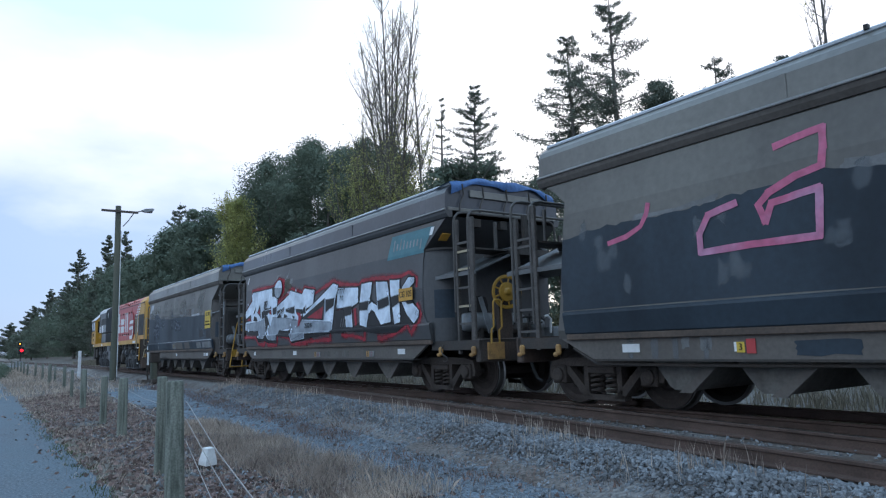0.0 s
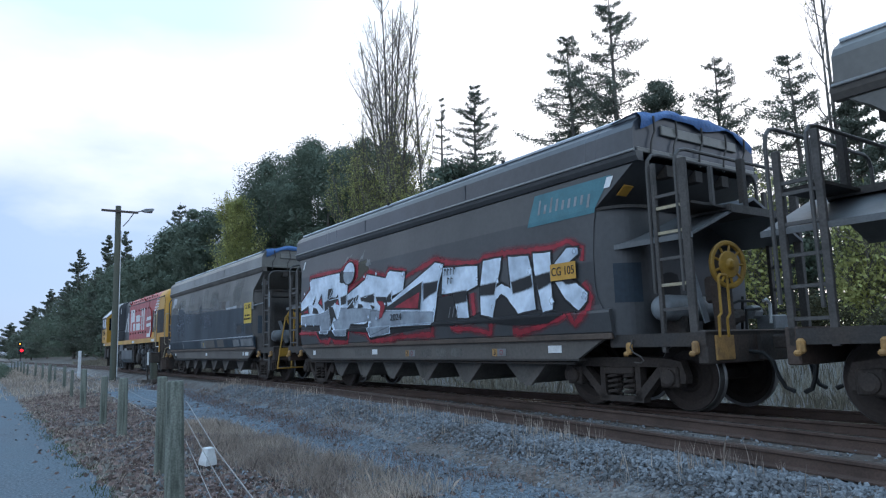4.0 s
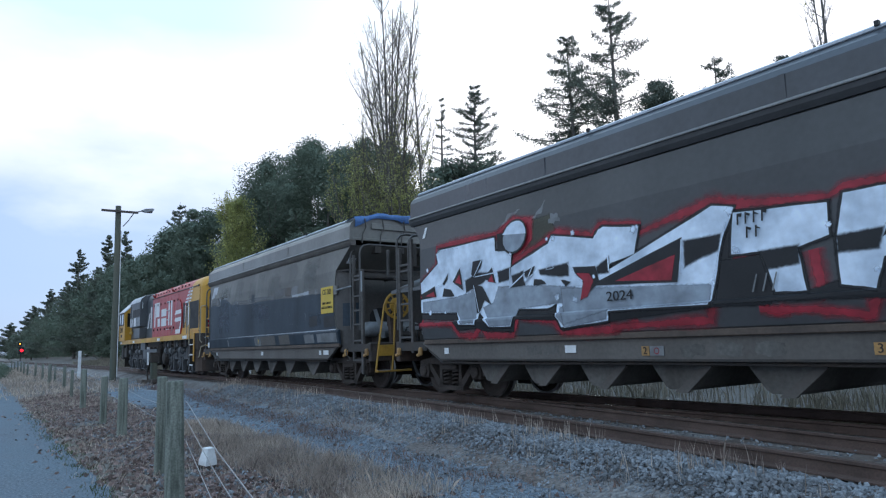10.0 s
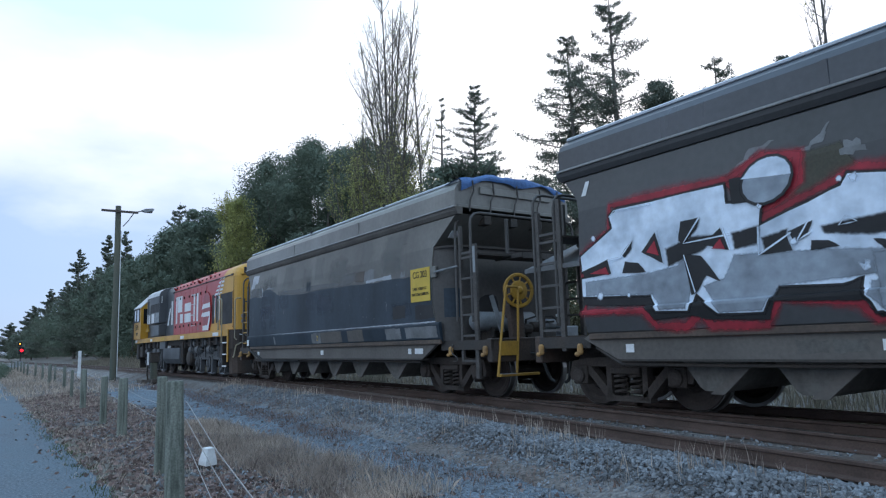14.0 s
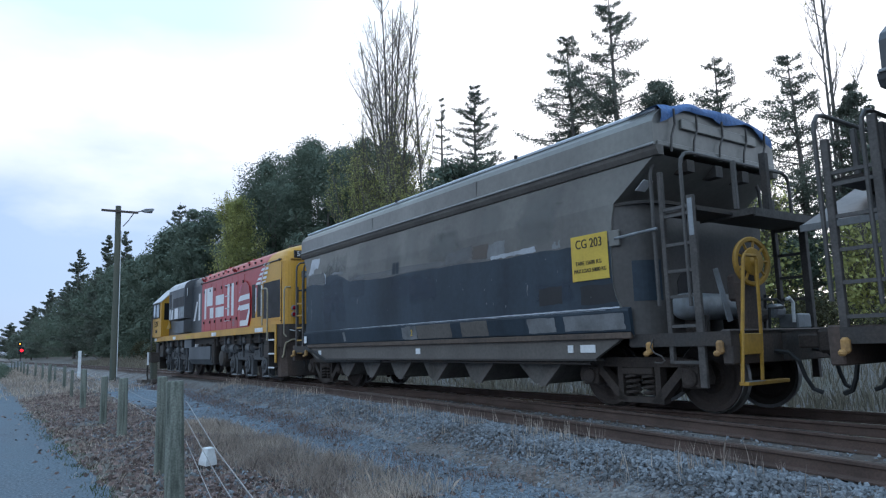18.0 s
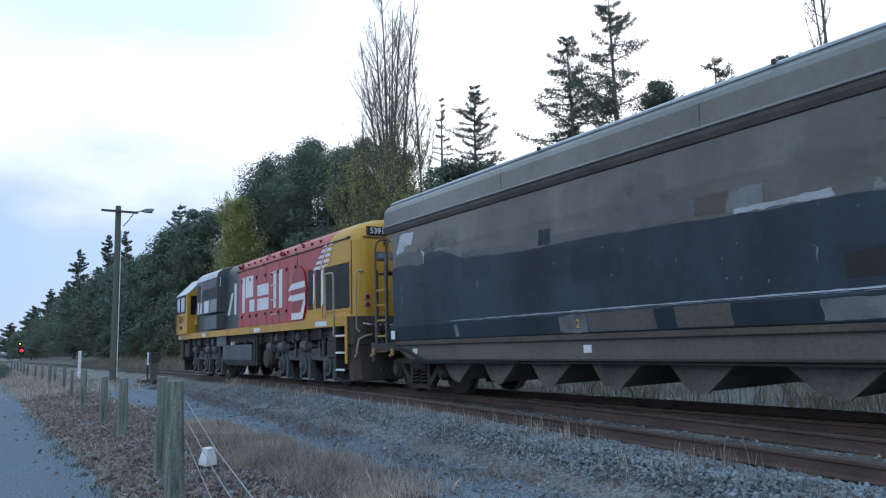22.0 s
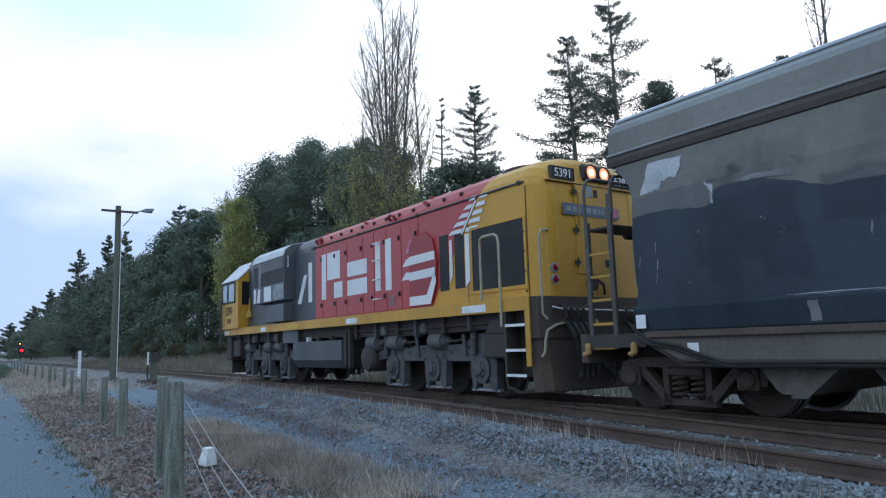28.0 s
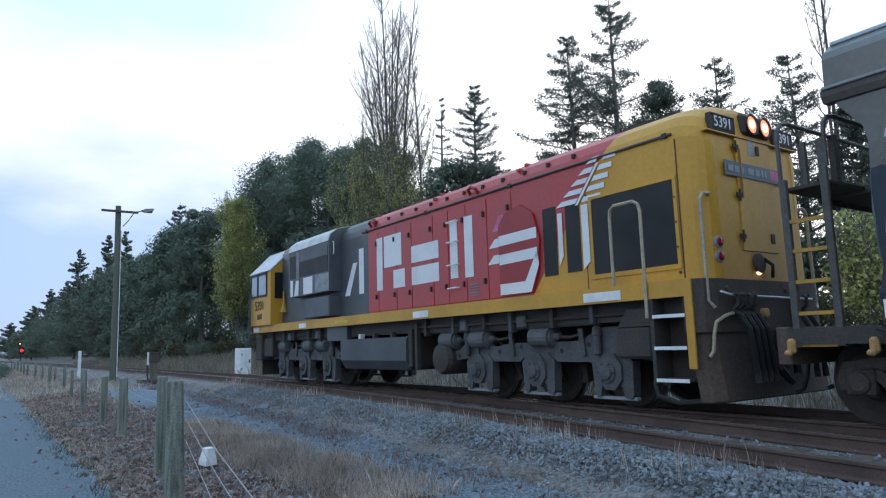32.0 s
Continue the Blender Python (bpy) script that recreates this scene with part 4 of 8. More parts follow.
    part("brake_strut", prism(bmesh.new(), [(-1.02, 1.66), (-0.94, 1.68), (-0.72, 1.08), (-0.82, 1.06)], 5.70, 5.715, "x"), M["tank"], w, "pale grey slanting strut")
    if style == "b":
        step = part("brake_handle", tubes(0.017, [(6.03, -1.03, 0.89), (6.03, -1.02, 1.12), (6.03, -0.97, 1.16), (6.03, -0.97, 1.56), (6.03, -0.94, 1.60), (6.03, -0.83, 1.60), (6.03, -0.80, 1.56), (6.03, -0.80, 1.16), (6.03, -0.86, 1.10), (6.03, -0.86, 0.89)]), M["yellow"], w, "yellow bent handle")
        part("handle_plate", boxes((6.0, 6.025, -1.10, -0.75, 0.64, 0.915), bevel=0.006), M["hook"], step, "dirty yellow plate")
    else:
        step = part("yellow_step", tubes(0.021, [(6.03, -1.157, 0.40), (6.03, -1.08, 0.92), (6.03, -0.94, 1.74), (6.03, -0.915, 1.79), (6.03, -0.70, 1.79), (6.03, -0.68, 1.74), (6.03, -0.72, 0.92), (6.03, -0.776, 0.40)]), M["yellow"], w, "yellow painted step frame")
        part("tread", boxes((5.99, 6.10, -1.16, -0.34, 0.375, 0.415), bevel=0.006), M["yellow"], step)
        part("tread_wear", boxes((6.02, 6.104, -1.12, -0.84, 0.412, 0.419)), M["tank"], step, "worn pale step edge")
        part("step_plate", boxes((6.0, 6.045, -1.10, -0.72, 0.70, 0.925), bevel=0.006), M["yellow"], step)
    # brake pipes and valves on the deck
    for pipe in ([(5.6, -0.2, 0.97), (5.6, -0.15, 1.28), (5.6, 0.1, 1.34), (5.6, 0.45, 1.34), (5.6, 0.55, 1.28)], [(5.7, 0.05, 0.97), (5.7, 0.08, 1.22), (5.7, 0.4, 1.24)], [(5.55, 0.2, 0.97), (5.58, 0.22, 1.4)]):
        part("brake_pipe", tubes(0.018, pipe), M["rubber"], w)
    part("white_hook", tubes(0.022, [(5.72, 0.58, 1.05), (5.72, 0.60, 1.30), (5.72, 0.52, 1.36), (5.72, 0.45, 1.34)]), M["white"], w, "white bent pipe")
    part("valve_box", boxes((5.5, 5.75, 0.62, 0.95, 0.975, 1.16), bevel=0.015), M["tank"], w, "grey valve box")
    part("warning_sign", prism(bmesh.new(), [(4.84, 2.742), (4.97, 2.847), (4.975, 2.838), (4.845, 2.733)], -1.20, -1.02), M["orange" if style == "b" else "white"], w, "small sign on the end slope")
    for x, y, z in ((5.55, 0.1, 1.15), (5.65, -0.2, 1.12), (5.6, 0.4, 1.2)):
        part("brake_valve", lathe(bmesh.new(), ((-0.12, 0.05), (-0.1, 0.09), (0.08, 0.09), (0.12, 0.04)), (x, y, z), n=10), M["tank" if y > 0.3 else "steel"], w)
    # blue cover bulging at the roof end, tied down with straps
    r = random.Random(5)
    for e in (1,):
        bm = bmesh.new()
        grid = []
        for i in range(17):
            y = -1.22 + 2.44 * i / 16
            crown = 3.80 - 0.16 * (abs(y) / 1.22) ** 2.5
            rw = []
            drop = 0.65 + 0.3 * math.sin(i * 0.8 + 1.0) + r.uniform(-0.12, 0.12)
            for j, (dx, dz) in enumerate(((-0.45, 0.03), (-0.2, 0.045), (0.0, 0.05), (0.05, 0.0), (0.06, -0.07 * drop), (0.05, -0.14 * drop))):
                wob = 0.014 * math.sin(i * 1.3 + j) + r.uniform(-0.014, 0.014)
                rw.append(bm.verts.new((e * (5.26 + dx + (wob * 0.6 if j > 2 else 0)), y, crown + dz + wob * (1 if j else 0) - 0.0)))
            grid.append(rw)
        for A, B in zip(grid, grid[1:]):
            for j in range(5):
                bm.faces.new((A[j], A[j + 1], B[j + 1], B[j]))
        part("tarpaulin", bm, M["tarp"], w, "blue tarpaulin cover at the roof end", smooth=True)
        for y in (-1.0, -0.55, 0.0, 0.55, 1.0):
            part("strap", tubes(0.014, [(e * 5.34, y, 3.68), (e * 5.32, y + 0.03, 3.58), (e * 5.305, y + 0.05, 3.5), (e * 5.305, y - 0.03, 3.34), (e * 5.30, y - 0.05, 3.14)], sides=4), M["rail_pipe"], w)
        part("roof_end_plate", boxes((5.262, 5.30, -0.8, 0.85, 3.47, 3.60), (5.262, 5.285, -1.28, 1.28, 3.2, 3.26), bevel=0.008), M["roof"], w)
    if style == "a":
        part("white_plate", boxes((-5.04, -4.90, -1.402, -1.394, 1.02, 1.18)), M["white"], w, "white square plate")
    # white reflector plates along the sill
    plates = {"a": ((-4.42, 0.14), (-0.20, 0.14), (3.63, 0.10), (3.86, 0.26)), "b": ((-4.40, 0.12), (-1.53, 0.20), (3.55, 0.26)), "c": ((-4.05, 0.26), (-2.55, 0.12), (1.1, 0.12), (3.55, 0.26))}
    for x, wd in plates[style]:
        part("reflector", boxes((x, x + wd, -1.312, -1.302, 0.74, 0.84)), M["white"], w, "white reflector plate")
    return w, wheels


TRAIN = []
w203, wh203 = wagon("hopper_wagon", "grey-brown grain hopper wagon with dark blue overpainted sides and yellow plate", "a")
w105, wh105 = wagon("hopper_wagon", "grey-brown grain hopper wagon covered in silver and red graffiti", "b")
wthird, whthird = wagon("hopper_wagon", "dark hopper wagon with dark blue overpaint and pink painted lines", "c")
TRAIN += [(w203, -27.75, wh203, 0.43), (w105, -14.63, wh105, 0.43), (wthird, -1.62, whthird, 0.43)]

# ---------------- paint on the wagon sides ----------------
NEAR = -SIDE_Y


# graffiti wagon: silver letter shapes with black and red sprayed outlines
sil_a = [(-5.02, 1.99), (-4.46, 2.28), (-4.49, 2.45), (-4.37, 2.51), (-2.9, 2.51), (-2.89, 2.3), (-2.5, 2.25), (-2.54, 2), (-2.03, 2.15), (-1.71, 2.25), (-1.64, 2.35), (-0.87, 2.2), (-0.79, 2.29), (-0.7, 2.33), (-0.14, 2.24), (-0.23, 1.93), (-0.6, 1.86), (-0.84, 1.67), (-1.12, 1.68), (-1.08, 1.58), (-1.18, 1.45), (-1.15, 1.34), (-0.65, 1.27), (-0.68, 1.14), (-1.45, 1.08), (-1.59, 1.23), (-1.57, 1.42), (-1.79, 1.36), (-2.4, 1.39), (-2.56, 1.14), (-3.06, 1.15), (-3.33, 1.39), (-3.43, 1.2), (-3.85, 1.22), (-3.94, 1.42), (-5.02, 1.47), (-5.02, 1.69), (-4.52, 1.72), (-4.56, 1.89), (-5.01, 1.8)]
sil_b = [(-0.85, 1.69), (-0.38, 1.86), (0.31, 2.11), (0.86, 2.31), (1.11, 2.25), (1.07, 2.15), (0.95, 1.93), (0.81, 1.43), (0.75, 1.25), (-0.66, 1.26), (-0.69, 1.14), (-1.51, 1.09), (-1.61, 1.31), (-1.53, 1.62), (-0.88, 1.61)]
under = [(-5.05, 1.52), (-3.93, 1.45), (-3.85, 1.22), (-3.43, 1.2), (-3.33, 1.39), (-3.06, 1.16), (-2.56, 1.14), (-2.43, 1.39), (-1.57, 1.44), (-1.54, 1.22), (-1.64, 1.2), (-2.44, 1.25), (-2.51, 1.07), (-3.16, 1.1), (-3.38, 1.15), (-3.89, 1.13), (-4.03, 1.31), (-5.04, 1.37)]
under_b = [(-1.54, 1.11), (-0.66, 1.28), (0.81, 1.3), (0.93, 1.9), (1.11, 2.21), (1.17, 2.15), (1.03, 1.68), (1.41, 1.67), (1.44, 1.22), (0.85, 1.23), (-0.65, 1.14), (-1.48, 1.05)]
ink = ([(-5, 1.79), (-4.56, 1.9), (-4.52, 1.72), (-4.96, 1.71)],
      [(-4.33, 1.93), (-4.15, 2.1), (-4.18, 1.99), (-4.28, 1.9)],
      [(-4.02, 1.93), (-3.82, 2.13), (-3.72, 1.76), (-3.91, 1.87)],
      [(-3.5, 2), (-3.45, 2.2), (-3.21, 2.21), (-3.26, 2.09), (-3.44, 1.95)],
      [(-3.17, 1.9), (-2.97, 2.05), (-2.89, 1.81)],
      [(-3.44, 1.82), (-3.23, 1.78), (-3.02, 1.49), (-3.18, 1.57), (-3.3, 1.41), (-3.38, 1.37)],
      [(-4.33, 1.71), (-4.28, 1.84), (-4.09, 1.8), (-3.99, 1.69)],
      [(-2.54, 1.71), (-2.26, 1.86), (-2.22, 1.72)],
      [(-2.23, 1.9), (-2, 1.97), (-2.06, 1.84), (-2.19, 1.8)],
      [(-2.03, 1.7), (-2.02, 1.78), (-1.87, 1.76), (-1.78, 1.7)],
      [(-1.48, 1.72), (-1.31, 1.68), (-1.4, 1.63)],
      [(-1.25, 1.87), (-0.86, 1.84), (-0.8, 1.64), (-1.14, 1.42), (-1.06, 1.68), (-1.2, 1.76)],
      [(-2.81, 2.55), (-2.64, 2.54), (-2.66, 2.29), (-2.8, 2.29)],
      [(-0.85, 1.63), (0.46, 2.02), (0.36, 1.53), (-0.86, 1.6)],)
smoke = ([(-3.67, 1.91), (-3.34, 2), (-3, 1.99), (-3.22, 1.85), (-3.41, 1.8), (-3.65, 1.73)],
      [(-1.91, 1.9), (-1.35, 1.93), (-1.35, 1.78), (-1.54, 1.79), (-1.89, 1.85)],
      [(-0.83, 1.82), (-0.63, 1.93), (-0.65, 1.75), (-0.82, 1.75)],
      [(-2.83, 1.97), (-2.54, 2), (-2.58, 1.84), (-2.81, 1.82)],
      [(-2.5, 1.87), (-2.26, 1.92), (-2.3, 1.75), (-2.48, 1.73)],
      [(0.49, 1.97), (0.93, 1.98), (0.89, 1.83), (0.67, 1.77), (0.48, 1.7)],)
redin = ([(-4.86, 1.75), (-4.6, 1.8), (-4.56, 1.72)],
      [(-3.94, 1.92), (-3.83, 2.03), (-3.79, 1.87)],
      [(-3.07, 1.85), (-2.98, 1.93), (-2.94, 1.83)],
      [(-1.18, 1.78), (-0.97, 1.75), (-0.91, 1.66), (-1.02, 1.47), (-1.13, 1.44), (-1.06, 1.67)],
      [(-0.53, 1.62), (0.35, 1.83), (0.28, 1.56)],)
edge = ([(-4.14, 2.1), (-4.35, 1.9), (-4.55, 1.89), (-4.5, 1.72)],
      [(-3.78, 2.15), (-3.72, 1.76)],
      [(-3.21, 2.21), (-3.44, 1.95), (-2.86, 1.97)],
      [(-2.94, 2.05), (-2.87, 1.8)],
      [(-3.5, 2.11), (-3.5, 1.99)],
      [(-2.54, 2), (-2.56, 1.71), (-2.21, 1.89)],
      [(-2.04, 1.97), (-2.16, 1.8), (-2.01, 1.87)],
      [(-1.69, 1.97), (-1.76, 1.89), (-1.6, 1.9), (-1.69, 1.97)],
      [(-1.34, 1.93), (-1.12, 1.68)],
      [(-0.63, 1.96), (-0.63, 1.76)],
      [(-4.49, 2.43), (-4.41, 2.5), (-3.83, 2.48)],
      [(-3.44, 1.82), (-3.33, 1.39)],
      [(0.46, 2), (0.41, 1.61)],
      [(1.02, 2.11), (0.82, 1.5)],)
dull = ([(-4.93, 1.62), (-3.96, 1.64), (-3.55, 1.68), (-3.47, 1.74), (-3.4, 1.5), (-3.47, 1.25), (-3.78, 1.25), (-3.9, 1.44), (-4.93, 1.5)],
      [(-3.19, 1.44), (-2.95, 1.49), (-2.82, 1.72), (-1.83, 1.65), (-1.26, 1.58), (-1.23, 1.46), (-1.57, 1.44), (-2.4, 1.41), (-2.58, 1.18), (-3.03, 1.18)],
      [(-1.52, 1.33), (-0.69, 1.26), (-0.72, 1.18), (-1.43, 1.11), (-1.54, 1.24)],
      [(-1.47, 1.58), (0.75, 1.44), (0.72, 1.29), (-0.66, 1.3), (-1.44, 1.15)],)
reds = ([(-5.02, 1.97), (-4.53, 2.26), (-4.49, 2.58), (-3.69, 2.57), (-2.81, 2.57), (-2.46, 2.73), (-2.09, 2.65), (-2.16, 2.36), (-2.48, 2.15)],
      [(-2.51, 2.08), (-1.78, 2.31), (-1.54, 2.39), (-0.87, 2.23), (-0.77, 2.38), (-0.41, 2.32), (-0.1, 2.28)],
      [(-5.02, 1.97), (-5.02, 1.35), (-4.99, 1.26), (-4.04, 1.23), (-3.87, 1.04), (-3.47, 1.02), (-3.27, 1.17), (-3.15, 1.02), (-2.55, 1), (-2.37, 1.25), (-1.66, 1.19), (-1.51, 1.02), (-0.64, 1.02), (-0.21, 1.11)],
      [(-0.15, 2.16), (0.04, 2.21), (0.89, 2.37), (1.14, 2.28)],
      [(1.12, 2.08), (0.87, 1.5), (0.75, 1.08), (-0.65, 1.05)],
      [(1.13, 1.72), (1.37, 1.64), (1.41, 1.13), (1.63, 1.13)],)
redfill = ([(-2.87, 2.56), (-2.49, 2.72), (-2.07, 2.66), (-2.08, 2.39), (-2.51, 2.09)],
      [(1.05, 2.12), (1.16, 2.15), (1.11, 1.72), (1.39, 1.64), (1.39, 1.45), (1.32, 1.58), (1.04, 1.65), (0.9, 1.56)],)
olive = ([(-2.14, 2.44), (-2.05, 2.62), (-1.7, 2.64), (-1.56, 2.38), (-2.18, 2.25)],)
splash = ([(-2.78, 2.61), (-2.59, 2.84), (-2.31, 2.86), (-2.46, 2.77), (-2.68, 2.59)],
      [(-2.07, 2.66), (-1.93, 2.76), (-1.76, 2.9), (-1.84, 2.71)],
      [(-1.69, 2.54), (-1.65, 2.68), (-1.51, 2.65), (-1.45, 2.53)],)
dab = [(-0.15, 2.24), (-4.77, 2.2), (-4.7, 1.45), (-4.25, 1.43), (-1.59, 2.31), (-1.57, 1.5), (-0.88, 1.71), (-2.19, 1.8), (-1.23, 1.45), (-2.5, 2.21), (-1.21, 2.33), (1.08, 2.22), (1.13, 1.79), (0.81, 1.47), (-0.2, 2.22), (-1.71, 2.32), (4.21, 2.08), (4.35, 1.47), (2.07, 1.91), (2.58, 1.83), (3.32, 1.9), (2.44, 1.45), (1.12, 1.8), (3.74, 1.45)]
letters = ([(1.11, 2.19), (2.06, 2.12), (2.05, 1.82), (1.74, 1.74), (1.79, 1.32), (1.49, 1.33), (1.39, 1.75), (1.05, 1.76)],
      [(2.22, 2.18), (2.66, 2.18), (2.62, 2.01), (2.5, 1.73), (2.65, 1.78), (2.86, 1.69), (2.83, 2.17), (3.27, 2.13), (3.33, 1.92), (3.38, 1.36), (3, 1.32), (2.77, 1.57), (2.64, 1.64), (2.49, 1.56), (2.4, 1.29), (2.12, 1.35), (2.12, 1.77)],
      [(3.38, 2.15), (3.73, 2.13), (3.72, 1.87), (3.72, 1.6), (3.72, 1.34), (3.53, 1.31), (3.45, 1.63), (3.39, 1.91)],
      [(3.81, 1.96), (4.05, 2.14), (4.25, 2.12), (4.25, 2.04), (4.03, 1.93)],
      [(3.81, 1.7), (4.17, 1.68), (4.38, 1.51), (4.36, 1.41), (4.21, 1.3), (3.99, 1.46)],)
under_c = [(0.93, 1.69), (1.39, 1.7), (1.53, 1.31), (1.81, 1.3), (2.09, 1.37), (2.37, 1.27), (2.56, 1.59), (2.77, 1.58), (2.95, 1.31), (3.38, 1.34), (3.55, 1.29), (3.73, 1.34), (3.74, 1.67), (3.85, 1.68), (4.17, 1.29), (3.97, 1.28), (3.63, 1.16), (2.99, 1.16), (2.36, 1.22), (0.83, 1.26)]
smoke_c = ([(1.37, 1.74), (1.75, 1.75), (1.74, 1.59), (1.43, 1.57)],
      [(2.13, 1.79), (2.51, 1.81), (2.46, 1.65), (2.12, 1.65)],
      [(2.89, 1.78), (3.31, 1.84), (3.33, 1.69), (3.13, 1.65), (2.92, 1.63)],
      [(3.41, 1.82), (3.7, 1.84), (3.71, 1.71), (3.46, 1.64)],
      [(3.86, 1.77), (4.02, 1.77), (4.21, 1.67), (4.01, 1.67)],)
reds_c = ([(1.05, 1.68), (1.03, 2.29), (2.08, 2.18), (2.23, 2.25), (2.72, 2.24), (3.37, 2.2), (3.77, 2.19), (4.06, 2.24), (4.35, 2.12), (4.31, 1.94)],
      [(4.31, 1.65), (4.43, 1.46), (4.34, 1.25), (4.15, 1.11), (3.91, 1.51), (3.8, 1.61)],
      [(1.32, 1.16), (1.86, 1.13), (2.35, 1.05), (2.5, 1.39), (2.63, 1.5), (2.78, 1.41), (2.9, 1.28)],
      [(2.88, 1.07), (3.02, 1.04), (3.45, 1.1), (3.8, 1.18), (4.01, 1.24)],
      [(1.89, 1.7), (1.94, 1.34), (2.02, 1.24)],
      [(1.07, 1.66), (1.31, 1.52), (1.36, 1.28)],)

RED, INK, SOFT_S, SOFT_D = M["red_soft"], M["ink_soft"], M["silver_soft"], M["dull_soft"]
tier = itertools.count()


def up():
    return 0.003 + 0.00035 * next(tier)


for o in olive:
    sprayed("olive_patch", o, 0.06, NEAR, M["olive_soft"], w105, "olive grey old paint patch", lift=up())
for o in splash:
    decal("paint_splash", rag(o, 0.02, 9), NEAR, M["patch"], w105, "pale grey paint splash", lift=up())
for o in redfill:
    sprayed("red_fill", o, 0.08, NEAR, RED, w105, "red spray fill", lift=up())
for o in reds + reds_c:
    spray_line("red_outline", o, 0.04, 0.09, NEAR, RED, w105, "red spray outline", lift=up())
for o in [under, under_b, under_c] + [sil_a, sil_b] + list(letters):
    d = 0.0 if o in (under, under_b, under_c) else 0.014
    sprayed("black_outline", rag(grown(o, d) if d else o, 0.006, 7, 3), 0.035, NEAR, INK, w105, "black spray outline", lift=up())
for i, o in enumerate((sil_a, sil_b) + letters):
    sprayed("silver_fill", rag(o, 0.007, 40 + i, 3), 0.008, NEAR, SOFT_S, w105, "silver spray fill", lift=up())
for o in dull:
    sprayed("dull_silver_fill", o, 0.05, NEAR, SOFT_D, w105, "dull grey spray fill", lift=up())
for o in smoke + smoke_c:
    sprayed("smoky_fill", grown(o, -0.015), 0.05, NEAR, INK, w105, "black spray shading", lift=up())
for i, o in enumerate(ink):
    sprayed("black_fill", rag(o, 0.005, 70 + i, 3), 0.010, NEAR, INK, w105, "black spray fill", lift=up())
for o in redin:
    sprayed("red_fill", o, 0.02, NEAR, RED, w105, "red spray fill", lift=up())
for i, o in enumerate(edge):
    spray_line("white_edge", o, 0.014, 0.004, NEAR, SOFT_S, w105, "thin white paint line", lift=up())
bub = [(-2.41 + 0.25 * math.cos(a * 0.3927) + 0.04 * math.sin(a * 0.3927), 2.46 + 0.22 * math.sin(a * 0.3927)) for a in range(16)]
sprayed("black_outline", grown(bub, 0.03), 0.015, NEAR, INK, w105, lift=up())
sprayed("dull_silver_fill", bub, 0.012, NEAR, SOFT_D, w105, "grey spray bubble", lift=up())
sprayed("silver_fill", [(x, max(z, 2.50 - 0.1 * (x + 2.4))) for x, z in bub[:9]], 0.02, NEAR, SOFT_S, w105, lift=up())
for i, (x, z) in enumerate(dab):
    sprayed("paint_dab", rag([(x + 0.010 * math.cos(a * 1.05), z + 0.012 * math.sin(a * 1.05)) for a in range(6)], 0.006, i, 2), 0.022 + 0.012 * (i % 3), NEAR, SOFT_S, w105, "fuzzy white spray dab", lift=up())
sprayed("dark_overpaint", [(4.05, 1.36), (4.05, 1.9), (4.58, 1.9), (4.58, 1.36)], 0.02, NEAR, M["shade_soft"], w105, "dark roller patch", lift=0.0014)
lettering("tag_year", "2024", 0.17, pose(-0.48, NEAR - 0.036, 1.43, 90, 0, 0), M["black"], w105, 1.25)
for k, (x, z, h) in enumerate(((1.18, 2.05, 0.12), (1.27, 2.05, 0.12), (1.36, 2.05, 0.12), (1.45, 2.05, 0.12), (1.27, 1.90, 0.12), (1.37, 1.90, 0.12))):
    decal("tag_stroke", [(x - 0.03, z), (x - 0.02, z + h), (x + 0.0, z + h), (x - 0.01, z)], NEAR, M["black"], w105, lift=0.0345)
    decal("tag_stroke", [(x - 0.02, z + h), (x + 0.04, z + h - 0.02 * (k % 3)), (x + 0.03, z + h - 0.045), (x - 0.02, z + h - 0.025)], NEAR, M["black"], w105, lift=0.0348)
for x in (1.25, 1.36, 1.46):
    decal("tag_stroke", [(x, 1.34), (x + 0.06, 1.52), (x + 0.075, 1.52), (x + 0.02, 1.34)], NEAR, M["patch"], w105, lift=0.0345)
part("number_plate_panel", boxes((3.74, 4.22, NEAR - 0.040, NEAR - 0.034, 1.72, 1.95)), M["orange"], w105, "orange panel with black stencilled code")
lettering("stencil_code", "CG 105", 0.165, pose(3.98, NEAR - 0.042, 1.835, 90, 0, 0), M["black"], w105, 0.82)
decal("teal_panel", [(3.28, 2.54), (3.42, 2.99), (4.86, 2.99), (4.60, 2.54)], NEAR, M["teal"], w105, "teal panel with pale bars", lift=0.006)
for i in range(9):
    x = 3.50 + i * 0.118
    z0, z1 = (2.69, 2.90) if i in (0, 2) else (2.63, 2.81) if i == 8 else (2.69, 2.82 if i != 3 else 2.86)
    decal("panel_bar", [(x, z0), (x + 0.03 * (z1 - z0) / 0.2, z1), (x + 0.065, z1), (x + 0.045, z0)], NEAR, M["tank"], w105, lift=0.010)
decal("white_label", [(4.74, 2.83), (4.79, 2.97), (4.90, 2.97), (4.84, 2.83)], NEAR, M["white"], w105, lift=0.010)
